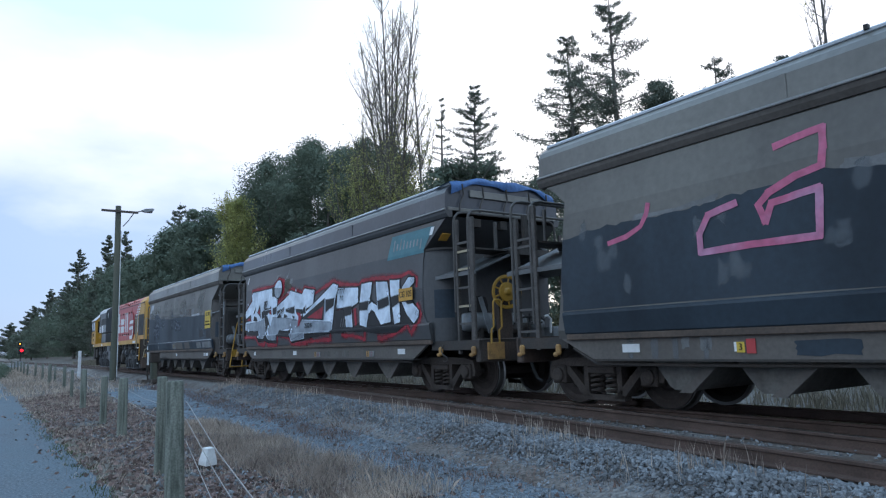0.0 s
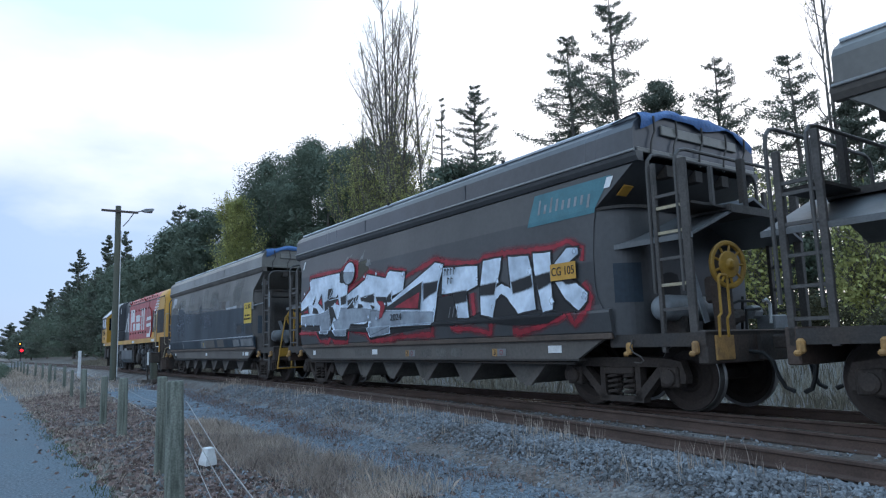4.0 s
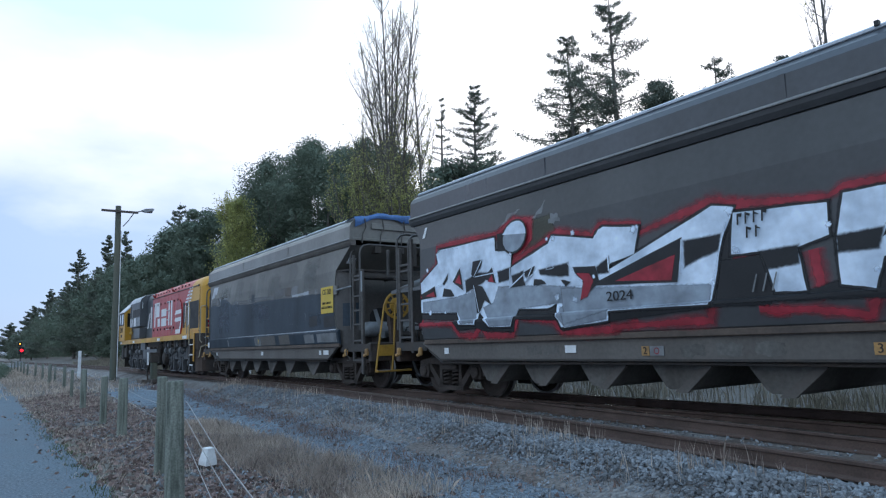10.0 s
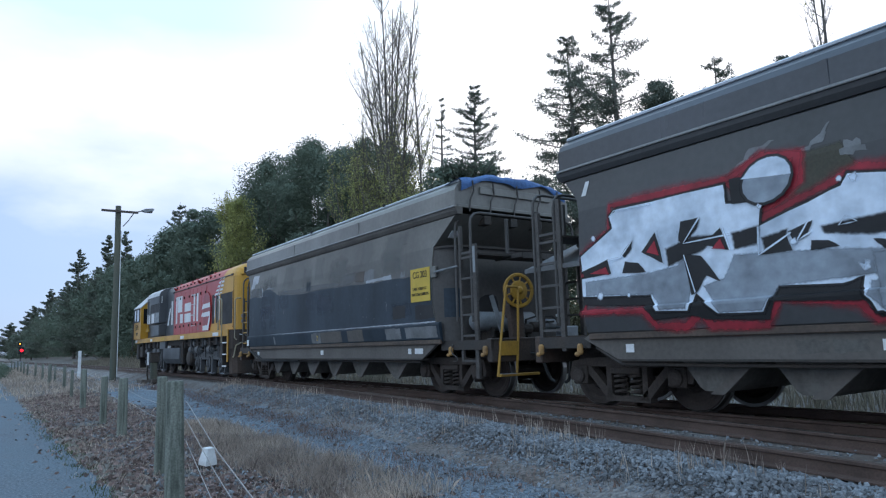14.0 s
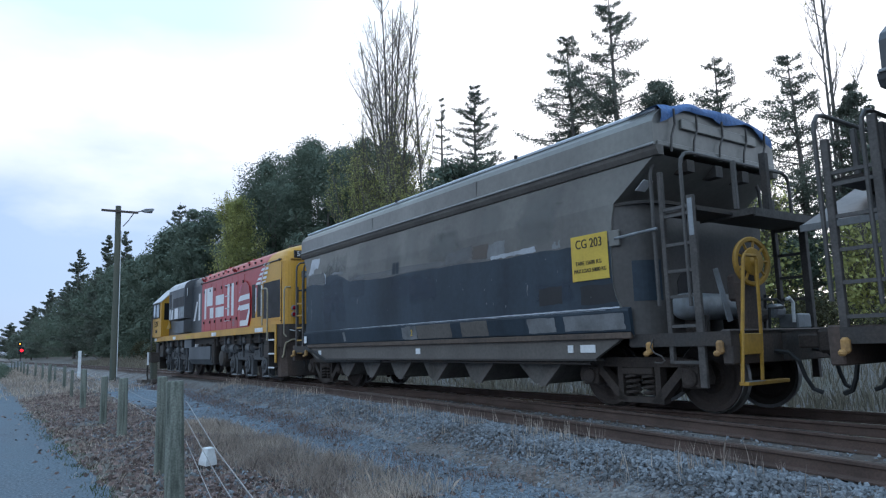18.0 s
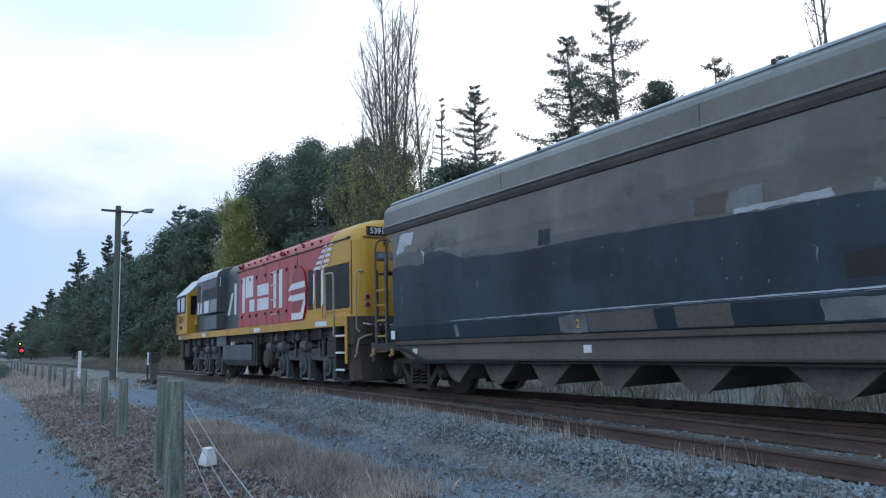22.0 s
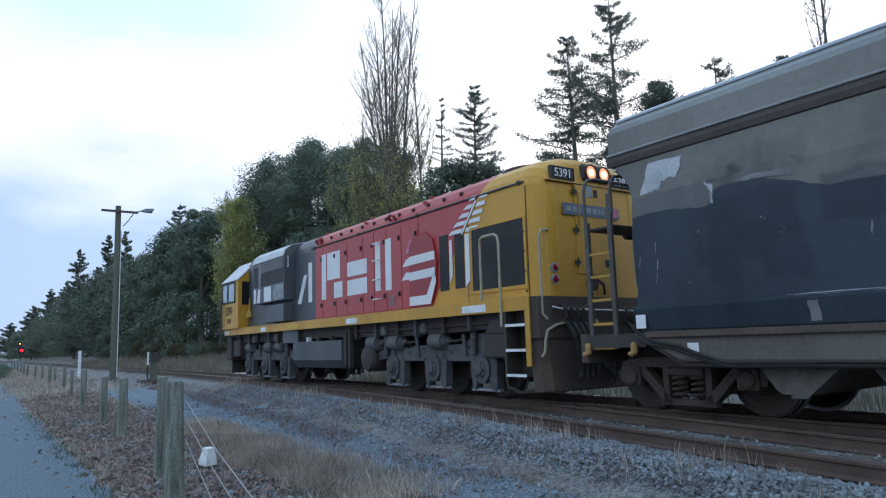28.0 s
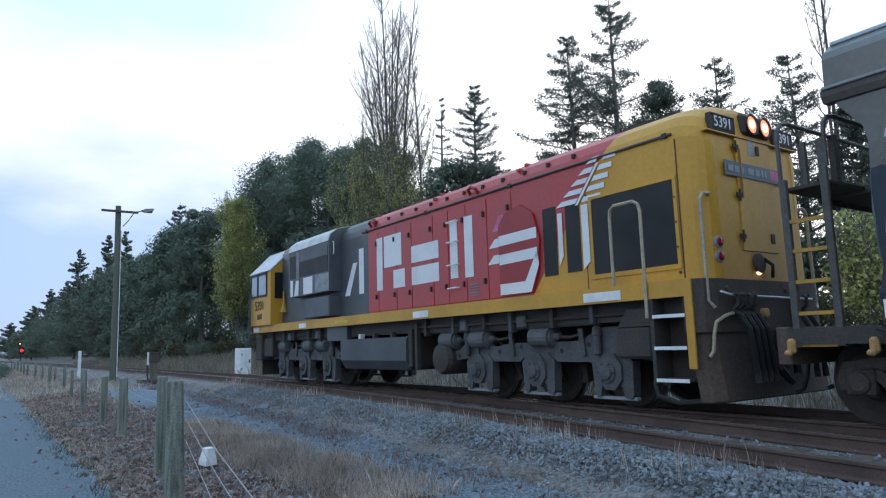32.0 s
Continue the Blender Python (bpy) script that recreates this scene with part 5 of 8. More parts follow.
for x, figure in ((-0.25, "2"), (2.31, "3")):
    part("data_panel", boxes((x, x + 0.11, -1.312, -1.302, 0.70, 0.81)), M["hook"], w105, "small yellow number panel")
    lettering("numeral", figure, 0.12, pose(x + 0.055, -1.314, 0.755, 90, 0, 0), M["black"], w105)
    part("data_panel", boxes((x + 0.12, x + 0.32, -1.312, -1.302, 0.70, 0.81)), M["patch"], w105, "small pale panel with red sign")
    spray_line("red_ring", [(x + 0.22 + 0.035 * math.cos(a * 0.7), 0.755 + 0.035 * math.sin(a * 0.7)) for a in range(10)], 0.012, 0.004, -1.312, RED, w105, "red prohibition ring", lift=0.003)
for x, z in ((-2.3, 0.72), (-1.95, 0.72), (0.3, 0.69), (0.75, 0.70), (1.2, 0.70)):
    decal("sill_scrawl", rag([(x, z), (x, z + 0.13), (x + 0.3, z + 0.12), (x + 0.3, z)], 0.02, int(x * 10)), -1.30, M["chute"], w105, lift=0.004)
decal("white_mark", [(-4.98, 2.80), (-4.91, 2.99), (-4.84, 2.99), (-4.90, 2.80)], NEAR, M["white"], w105, lift=0.006)

# blue overpainted wagon
decal("blue_overpaint", rag([(-5.06, 1.02), (-5.06, 2.36), (-4.76, 2.38), (-4.38, 2.36), (-4.06, 2.33), (-3.94, 2.34), (-3.91, 2.49), (-3.72, 2.52), (-3.36, 2.50), (-3.18, 2.44), (-2.73, 2.29), (-1.0, 2.22), (-0.26, 2.24), (0.83, 2.21), (2.02, 2.17), (3.1, 2.16), (3.76, 2.15), (4.62, 2.13), (4.62, 1.30), (2.9, 1.29), (1.0, 1.28), (-0.4, 1.27), (-0.4, 1.02)], 0.014, 51, 6), NEAR, M["navy"], w203, "dark blue roller overpaint", lift=0.003)
for i, (o, m) in enumerate((([(-4.9, 2.62), (-4.78, 3.0), (-4.3, 2.98), (-4.38, 2.75), (-4.49, 2.75), (-4.59, 2.73), (-4.62, 2.64), (-4.78, 2.63)], "bright_edge"),
                            ([(1.98, 2.20), (2.04, 2.42), (2.46, 2.45), (2.43, 2.20)], "patch"),
                            ([(2.09, 2.175), (2.11, 2.23), (2.66, 2.24), (3.1, 2.26), (3.13, 2.18), (2.66, 2.175)], "bright_edge"),
                            ([(3.45, 2.17), (3.51, 2.27), (3.56, 2.20), (3.61, 2.28), (3.62, 2.17)], "patch"),
                            ([(-4.02, 2.56), (-4.01, 2.61), (-3.92, 2.54), (-3.93, 2.35), (-3.96, 2.35), (-3.96, 2.49)], "bright_edge"),
                            ([(-3.72, 2.525), (-3.53, 2.56), (-3.05, 2.54), (-3.03, 2.47), (-3.36, 2.505)], "patch"))):
    decal("pale_patch", rag(o, 0.014, 60 + i, 7), NEAR, M[m], w203, "ragged pale paint patch", lift=0.0045 + 0.0003 * i)
for i, o in enumerate(([(0.94, 2.41), (1.62, 2.46), (1.61, 2.28), (1.22, 2.23), (0.83, 2.23)], [(-4.93, 2.41), (-4.88, 2.56), (-4.54, 2.60), (-4.06, 2.58), (-3.96, 2.48), (-3.97, 2.37), (-4.27, 2.38)], [(-2.6, 2.30), (-2.4, 2.36), (0.1, 2.33), (0.9, 2.28), (0.8, 2.23), (-0.9, 2.24)])):
    sprayed("faded_patch", rag(o, 0.015, 160 + i, 6), 0.025, NEAR, M["faded_soft"], w203, "faded paler paint patch", lift=0.0062 + 0.0002 * i)
sprayed("brown_patch", rag([(1.64, 2.26), (1.66, 2.43), (2.04, 2.43), (2.0, 2.23)], 0.012, 80), 0.03, NEAR, M["brown_soft"], w203, "brown old paint patch", lift=0.0068)
for i, (x, z) in enumerate(((-4.74, 1.93), (-4.73, 1.72), (-4.75, 1.56), (-4.98, 1.78), (2.9, 1.62), (-2.4, 1.8))):
    decal("scratch", rag([(x, z), (x + 0.015, z + 0.10), (x + 0.028, z + 0.09), (x + 0.012, z - 0.04)], 0.006, 170 + i, 3), NEAR, M["patch"], w203, "pale scratch", lift=0.0056)
for cable in ([(-5.15, -1.30, 0.93), (-4.91, -1.33, 0.83), (-4.61, -1.335, 0.79), (-4.37, -1.335, 0.71), (-4.17, -1.335, 0.65), (-3.92, -1.33, 0.59), (-3.24, -1.31, 0.60), (-1.5, -1.30, 0.61)], [(-5.1, -1.30, 0.97), (-4.85, -1.34, 0.86), (-4.5, -1.345, 0.81), (-4.3, -1.345, 0.73), (-3.95, -1.335, 0.625), (-3.0, -1.31, 0.63)]):
    part("cable", tubes(0.022, cable), M["rubber"], w203, "black cable slung along the sill")
decal("dark_patch", rag([(3.15, 1.39), (3.15, 1.63), (3.61, 1.65), (3.61, 1.40)], 0.012, 90), NEAR, M["black"], w203, lift=0.005)
decal("dark_patch", rag([(3.95, 1.36), (3.95, 1.6), (4.6, 1.6), (4.6, 1.36)], 0.012, 91), NEAR, M["black"], w203, lift=0.005)
for i, (a, b, m) in enumerate(((2.92, 3.48, "patch"), (3.65, 4.68, "patch"), (-0.56, -0.18, "patch"), (0.9, 1.3, "navy"), (2.0, 2.85, "navy"), (-3.0, -2.9, "patch"))):
    decal("skirt_patch", rag([(a, 1.02), (a, 1.22), (b, 1.22), (b, 1.02)], 0.012, 95 + i), NEAR, M[m], w203, lift=0.004)
decal("scraped_edge", rag([(-3.2, 1.272), (-3.2, 1.290), (0.0, 1.297), (4.6, 1.305), (4.6, 1.270), (0.0, 1.272)], 0.004, 99, 60), NEAR, M["bright_edge"], w203, "pale scraped paint edge", lift=0.009)
part("code_plate", boxes((3.83, 4.47, NEAR - 0.014, NEAR - 0.006, 1.67, 2.27), bevel=0.004), M["sign"], w203, "yellow plate with black code and loading figures")
lettering("code", "CG 203", 0.17, pose(4.15, NEAR - 0.016, 2.15, 90, 0, 0), M["black"], w203, 0.86)
lettering("tare_line", "TARE 15600 KG", 0.075, pose(4.13, NEAR - 0.016, 1.90, 90, 0, 0), M["black"], w203, 0.9)
lettering("load_line", "MAX LOAD 50000 KG", 0.075, pose(4.15, NEAR - 0.016, 1.80, 90, 0, 0), M["black"], w203, 0.78)
decal("pale_patch", rag([(-0.50, 1.0), (-0.47, 1.20), (-0.40, 1.24), (-0.05, 1.24), (-0.05, 1.0)], 0.008, 301), NEAR, M["patch"], w203, "pale grey patch under a numeral", lift=0.006)
lettering("numeral", "2", 0.16, pose(-0.19, -1.402, 1.115, 90, 0, 0), M["sign"], w203, 0.8)
decal("numeral_edge", [(-0.235, 1.05), (-0.23, 1.19), (-0.215, 1.19), (-0.22, 1.05)], NEAR, M["black"], w203, lift=0.0068)
for i, (x, z) in enumerate(((-0.93, 2.25), (-0.80, 2.25), (-0.92, 2.36), (-0.79, 2.36))):
    decal("blue_square", rag([(x, z), (x + 0.01, z + 0.11), (x + 0.115, z + 0.11), (x + 0.11, z)], 0.008, 310 + i), NEAR, M["navy"], w203, "small dark blue square", lift=0.008)
decal("brown_skirt", rag([(-0.04, 1.01), (-0.04, 1.245), (1.02, 1.245), (1.02, 1.01)], 0.006, 333), NEAR, M["sill"], w203, "brown unpainted stretch of the skirt", lift=0.0058)
decal("brown_skirt", rag([(1.3, 1.01), (1.3, 1.245), (2.0, 1.245), (2.0, 1.01)], 0.006, 334), NEAR, M["sill"], w203, lift=0.0058)
r_u = random.Random(58)
for i in range(15):
    x, z = r_u.uniform(-4.4, 4.0), r_u.uniform(2.28, 2.75)
    a, h = r_u.uniform(0.15, 0.7), r_u.uniform(0.08, 0.28)
    sprayed("weathered_blotch", rag([(x, z), (x + a * 0.1, z + h), (x + a, z + h * 0.9), (x + a * 0.9, z + 0.02)], 0.03, 520 + i, 4), 0.22, NEAR, M["blotch_soft"], w203, "weathered blotch in the grey paint", lift=0.0009 + 0.0001 * i)
for i in range(9):
    x, z = r_u.uniform(-4.5, 4.2), r_u.uniform(1.4, 2.0)
    a, h = r_u.uniform(0.2, 0.9), r_u.uniform(0.15, 0.4)
    sprayed("roller_lap", rag([(x, z), (x, z + h), (x + a, z + h), (x + a, z)], 0.03, 560 + i, 4), 0.10, NEAR, M["blue_soft"], w203, "overlapping roller mark in the blue", lift=0.0036 + 0.0001 * i)
r_s = random.Random(41)
for i in range(26):
    x, z, q = r_s.uniform(-4.5, 4.3), r_s.uniform(1.4, 2.15), r_s.uniform(0.008, 0.022)
    decal("paint_chip", rag([(x, z), (x + q * 0.4, z + q * 1.8), (x + q, z + q * 1.2), (x + q * 0.8, z)], q * 0.3, 400 + i, 2), NEAR, M["patch"], w203, lift=0.0052)
decal("end_label", [(4.86, 2.70), (4.94, 2.84), (5.02, 2.84), (4.94, 2.70)], NEAR, M["white"], w203, lift=0.02)

# dark wagon with pink lines
LEFT_END = RAKED_END
decal("blue_overpaint", rag([(-5.01, 1.30), (-5.01, 2.24), (-4.49, 2.33), (-3.78, 2.34), (-3.02, 2.33), (-2.56, 2.37), (-2.07, 2.40), (-1.44, 2.46), (-0.91, 2.36), (1.0, 2.4), (4.62, 2.3), (4.62, 1.30)], 0.022, 111, 6), NEAR, M["navy"], wthird, "dark blue roller overpaint", lift=0.003)
for i, o in enumerate(([(-3.75, 2.33), (-3.7, 2.40), (-3.1, 2.38), (-2.55, 2.44), (-2.6, 2.36)], [(-1.3, 2.42), (-1.25, 2.50), (-0.7, 2.44), (-0.9, 2.36)])):
    decal("pale_patch", rag(o, 0.012, 120 + i), NEAR, M["patch"], wthird, lift=0.0045)
pink_a = [(-1.90, 2.79), (-1.68, 2.83), (-1.43, 2.86), (-1.43, 2.66), (-1.46, 2.49), (-1.72, 2.44), (-2.0, 2.33), (-2.12, 2.22), (-2.06, 2.04), (-1.98, 2.22), (-1.75, 2.25), (-1.50, 2.28), (-1.52, 2.05), (-1.54, 1.82), (-2.2, 1.83), (-2.82, 1.82), (-2.82, 2.03), (-2.70, 2.22), (-2.37, 2.29)]
for i in range(len(pink_a) - 1):
    a, b = Vector(pink_a[i]), Vector(pink_a[i + 1])
    e = (b - a).normalized() * 0.025
    decal("pink_line", stroke([tuple(a - e), tuple((a + b) / 2), tuple(b + e)], 0.075, i, 0.12), NEAR, M["pink_spray"], wthird, "pink painted line", lift=0.006 + 0.0004 * i)
decal("pink_line", stroke([(-3.49, 2.51), (-3.52, 2.38), (-3.62, 2.24), (-3.85, 2.15), (-4.15, 2.10)], 0.065, 77, 0.2), NEAR, M["pink_spray"], wthird, "pink painted line", lift=0.006)
for i, (a, b, z0, z1) in enumerate(((-3.2, -3.1, 0.78, 0.92), (-2.95, -2.82, 0.76, 0.92), (-1.9, -1.3, 0.70, 0.84))):
    decal("sill_patch", rag([(a, z0), (a, z1), (b, z1), (b, z0)], 0.015, 130 + i), -1.30, M["patch" if i < 2 else "navy"], wthird, lift=0.004)
r_c = random.Random(77)
for i in range(16):
    x, z = r_c.uniform(-4.7, -0.5), r_c.uniform(1.45, 2.3)
    a, h = r_c.uniform(0.02, 0.10), r_c.uniform(0.04, 0.2)
    sprayed("chalky_smear", rag([(x, z), (x + a * 0.3, z + h), (x + a, z + h * 0.8), (x + a * 0.7, z - h * 0.2)], 0.02, 500 + i, 3), 0.07, NEAR, M["smear_soft"], wthird, "chalky pale smear", lift=0.0048 + 0.0001 * i)
for x, w_ in ((-3.95, 0.05), (-3.6, 0.08), (-3.3, 0.05), (-2.9, 0.04)):
    sprayed("sill_run", [(x, 0.68), (x - 0.02, 1.0), (x + w_, 1.0), (x + w_ * 0.6, 0.68)], 0.03, -1.30, M["smear_soft"], wthird, "pale dribble on the sill", lift=0.004)
part("numeral_panel", boxes((-2.52, -2.43, -1.314, -1.304, 0.73, 0.84)), M["sign"], wthird, "small yellow panel with a numeral")
lettering("numeral", "3", 0.10, pose(-2.475, -1.316, 0.785, 90, 0, 0), M["black"], wthird)
part("red_panel", boxes((-2.41, -2.31, -1.314, -1.304, 0.72, 0.87)), M["loco_red"], wthird, "small red and white panel")

# ---------------- locomotive ----------------
HOOD_Y = 1.12
BOGIE_FRONT, BOGIE_REAR = -4.20, 4.30


def locomotive():
    """A diesel locomotive, cab leading away; x = 7.2 is its coupled end."""
    lo = thing("diesel_locomotive", pose(0, 0, 0), "red, yellow and charcoal diesel locomotive with two lit headlamps", "locomotive", "train")
    # hood cross-section from the sill over the roof
    half = [(HOOD_Y, 1.55), (HOOD_Y, 2.4), (HOOD_Y, 3.28), (1.09, 3.42), (1.02, 3.55), (0.86, 3.66), (0.55, 3.75), (0.2, 3.785)]
    sec = [(-y, z) for y, z in half] + [(y, z) for y, z in reversed(half)]

    def shell(name, x0, x1, material, label, cap0=False, cap1=False):
        bm = bmesh.new()
        A = [bm.verts.new((x0(z), y, z)) for y, z in sec]
        B = [bm.verts.new((x1(z), y, z)) for y, z in sec]
        for i in range(len(sec) - 1):
            bm.faces.new((A[i], B[i], B[i + 1], A[i + 1]))
        if cap0:
            bm.faces.new(A)
        if cap1:
            bm.faces.new(B)
        bmesh.ops.recalc_face_normals(bm, faces=bm.faces)
        return part(name, bm, material, lo, label)

    def slant(z):
        return 4.30 + (z - 1.55) * 0.83

    shell("front_hood", lambda z: -5.7, lambda z: -0.75, M["loco_grey"], "charcoal grey front hood", cap0=True)
    shell("engine_hood", lambda z: -0.75, slant, M["loco_red"], "red engine hood")
    # yellow end with rounded corners
    bm = bmesh.new()
    rings = [[bm.verts.new((slant(z), y, z)) for y, z in sec]]
    for dx, k in ((6.86, 1.0), (7.0, 0.99), (7.10, 0.968), (7.18, 0.93), (7.235, 0.875), (7.262, 0.82), (7.27, 0.76)):
        rings.append([bm.verts.new((dx - 0.10 * max(0, z - 3.3), y * k, 1.55 + (z - 1.55) * (1 - (1 - k) * 0.35))) for y, z in sec])
    for A, B in zip(rings, rings[1:]):
        for i in range(len(sec) - 1):
            bm.faces.new((A[i], B[i], B[i + 1], A[i + 1]))
    bm.faces.new(rings[-1])
    bmesh.ops.recalc_face_normals(bm, faces=bm.faces)
    part("end_hood", bm, M["loco_yellow"], lo, "yellow end hood with rounded corners")

    # door panels on both hood sides
    for s in (-1, 1):
        y0, y1 = sorted((s * HOOD_Y, s * (HOOD_Y + 0.014)))
        cuts = (-0.72, -0.30, 0.42, 0.98, 1.72, 2.20, 2.72, 3.30, 3.92)
        for a, b in zip(cuts, cuts[1:]):
            d = part("hood_door", boxes((a + 0.012, b - 0.012, y0, y1, 1.60, 3.24), bevel=0.005), M["loco_red"], lo, "red hood door")
            for z in (1.85, 2.95):
                part("latch", boxes((b - 0.10, b - 0.06, min(y0, y0 + s * 0.03), max(y1, y1 + s * 0.03), z, z + 0.09)), M["black"], d)
        part("grille_frame", boxes((5.51, 6.91, y0, y1, 2.78, 2.82), (5.51, 6.91, y0, y1, 1.70, 1.76), (5.51, 5.56, y0, y1, 1.76, 2.78), (6.86, 6.91, y0, y1, 1.76, 2.78), bevel=0.003), M["loco_yellow"], lo)
        part("panel_joint", boxes((6.925, 6.937, *sorted((s * (HOOD_Y - 0.01), s * (HOOD_Y + 0.004))), 1.58, 3.26)), M["grime"], lo, "rusty panel joint")
        part("panel_joint", boxes((5.42, 5.432, *sorted((s * (HOOD_Y - 0.01), s * (HOOD_Y + 0.004))), 1.58, 2.7)), M["grime"], lo)
        for k in range(5):
            part("panel_bolt", lathe(bmesh.new(), ((s * 1.11, 0.018), (s * 1.135, 0.016)), (6.88 if k < 4 else 5.47, 0, 1.66 + 0.3 * k), n=8), M["grime"], lo)
        for a, b, z0, z1 in ((5.56, 6.86, 1.76, 2.78), (4.60, 4.87, 1.83, 2.82), (5.06, 5.33, 1.84, 2.85)):
            g = part("grille", boxes((a, b, *sorted((s * (HOOD_Y - 0.02), s * (HOOD_Y + 0.006))), z0, z1)), M["black"], lo, "black radiator grille")
            n = int((z1 - z0) / 0.032)
            bm = bmesh.new()
            for k in range(n):
                z = z0 + (z1 - z0) * k / n
                box(bm, a, b, *sorted((s * (HOOD_Y + 0.005), s * (HOOD_Y + 0.009))), z, z + 0.014)
            part("louvre", bm, M["black"], g)
        part("cornice_pipe", tubes(0.018, [(-1.0, s * 1.13, 3.33), (3.0, s * 1.13, 3.33), (6.9, s * 1.13, 3.33)]), M["rail_pipe"], lo)
        for x in (-0.8, 1.5, 3.9, 6.8):
            part("pipe_bracket", boxes((x - 0.03, x + 0.03, *sorted((s * 1.09, s * 1.15)), 3.30, 3.36)), M["steel"], lo)
    # roof details
    for x in (-0.65, 1.7, 4.05):
        bm = bmesh.new()
        for y, z in ((-1.03, 3.56), (-0.86, 3.67), (-0.55, 3.76)):
            box(bm, x - 0.03, x + 0.03, y - 0.05, y + 0.05, z - 0.03, z + 0.012)
        part("roof_seam", bm, M["loco_red"], lo)
    for x in (-0.55, 2.95):
        part("lifting_eye", tubes(0.03, [(x - 0.12, -1.08, 3.40), (x - 0.10, -1.15, 3.48), (x, -1.17, 3.50), (x + 0.10, -1.15, 3.46), (x + 0.10, -1.09, 3.38)]), M["deep_red"], lo)
    for k in range(12):
        x = -0.5 + k * 0.52
        part("roof_cleat", boxes((x, x + 0.05, -1.10, -1.05, 3.44, 3.50)), M["black"], lo)
    part("exhaust", boxes((0.4, 1.1, -0.25, 0.25, 3.76, 3.92), bevel=0.04), M["steel"], lo)
    part("roof_fan", lathe(bmesh.new(), ((3.76, 0.5), (3.86, 0.5), (3.88, 0.42)), (5.9, 0, 0), "z", 20), M["steel"], lo)

    # wide cab at the leading end, chamfered pale roof
    bm = bmesh.new()
    prism(bm, [(-1.45, 1.55), (-1.45, 2.98), (-0.85, 3.58), (0, 3.66), (0.85, 3.58), (1.45, 2.98), (1.45, 1.55)], -7.2, -5.62, "x")
    cab = part("cab", bm, M["loco_yellow"], lo, "yellow driving cab")
    for s in (-1, 1):
        bm = bmesh.new()
        prism(bm, [(s * 1.462, 2.985), (s * 0.86, 3.588), (s * 0.88, 3.61), (s * 1.485, 3.0)], -7.22, -5.60, "x")
        part("cab_roof_slope", bm, M["pale_roof"], cab, "pale chamfered roof edge")
        for a, b in ((-7.08, -6.62), (-6.52, -5.92)):
            y = s * 1.455
            # panes coloured pale to stand for the sky mirrored in them
            part("side_window", boxes((a, b, *sorted((y - s * 0.01, y + s * 0.006)), 2.38, 2.92)), M["pale_glass"], cab, "sliding cab side window")
            part("window_frame", boxes((a - 0.05, a, *sorted((y, y + s * 0.02)), 2.33, 2.97), (b, b + 0.04, *sorted((y, y + s * 0.02)), 2.33, 2.97), (a, b, *sorted((y, y + s * 0.02)), 2.33, 2.38), (a, b, *sorted((y, y + s * 0.02)), 2.92, 2.97)), M["black"], cab)
        part("rear_window", boxes((-5.62, -5.605, *sorted((s * 1.34, s * 0.98)), 2.25, 2.95), bevel=0.004), M["glass"], cab, "dark rear cab window")
        part("cab_grab_rail", tubes(0.02, [(-7.16, s * 1.5, 1.0), (-7.16, s * 1.5, 2.45)], [(-7.05, s * 1.5, 1.0), (-7.05, s * 1.5, 2.45)]), M["rail_pipe"], cab)
    bm = bmesh.new()
    lathe(bm, ((1.86, 0.13), (1.90, 0.10), (2.1, 0.035), (2.42, 0.025)), (-5.38, -1.17, 0), "z", 12)
    part("horn", bm, M["yellow"], lo, "yellow air horn")
    lettering("road_number", "5391", 0.36, pose(-6.45, -1.458, 2.08, 90, 0, 0), M["black"], cab)
    part("small_lettering", boxes((-6.62, -6.52, -1.456, -1.452, 1.72, 1.86), (-6.48, -6.42, -1.456, -1.452, 1.72, 1.86), (-6.38, -6.28, -1.456, -1.452, 1.72, 1.86)), M["black"], cab)
    # grey middle section with windows, standing proud of the hood
    bm = bmesh.new()
    prism(bm, [(-1.42, 2.16), (-1.42, 3.30), (-1.36, 3.46), (-1.20, 3.58), (-0.8, 3.68), (0, 3.74), (0.8, 3.68), (1.20, 3.58), (1.36, 3.46), (1.42, 3.30), (1.42, 2.16)], -4.42, -2.05, "x")
    mid = part("equipment_cab", bm, M["loco_grey"], lo, "charcoal equipment section with dark windows")
    bm = bmesh.new()
    prism(bm, [(-1.432, 3.30), (-1.37, 3.475), (-1.205, 3.595), (-0.8, 3.694), (-0.8, 3.68), (-1.20, 3.58), (-1.36, 3.46), (-1.42, 3.30)], -4.44, -2.10, "x")
    part("roof_edge", bm, M["pale_roof"], mid, "pale roof edge")
    for a, b in ((-4.34, -3.92), (-3.72, -2.12)):
        part("window", boxes((a, b, -1.428, -1.41, 2.62, 3.18 if a < -4 else 2.98)), M["black"], mid, "dark window")
    part("window_blind", boxes((-3.72, -2.12, -1.43, -1.412, 2.99, 3.2)), M["loco_grey"], mid)
    part("window_post", boxes((-3.92, -3.72, -1.434, -1.41, 2.55, 3.25)), M["patch"], mid)
    part("side_handle", tubes(0.012, [(-2.05, -1.33, 3.0), (-2.0, -1.33, 3.0), (-2.0, -1.33, 3.28), (-2.05, -1.33, 3.28)]), M["white"], mid)
    for s in (-1, 1):
        part("lower_box", boxes((-3.45, -2.08, *sorted((s * 1.42, s * 1.1)), 1.60, 2.06), bevel=0.02), M["loco_grey"], lo, "grey battery box")
    # big pale markings: plain bars and blocks on the hood side
    yb = -HOOD_Y - 0.016
    yg = -HOOD_Y

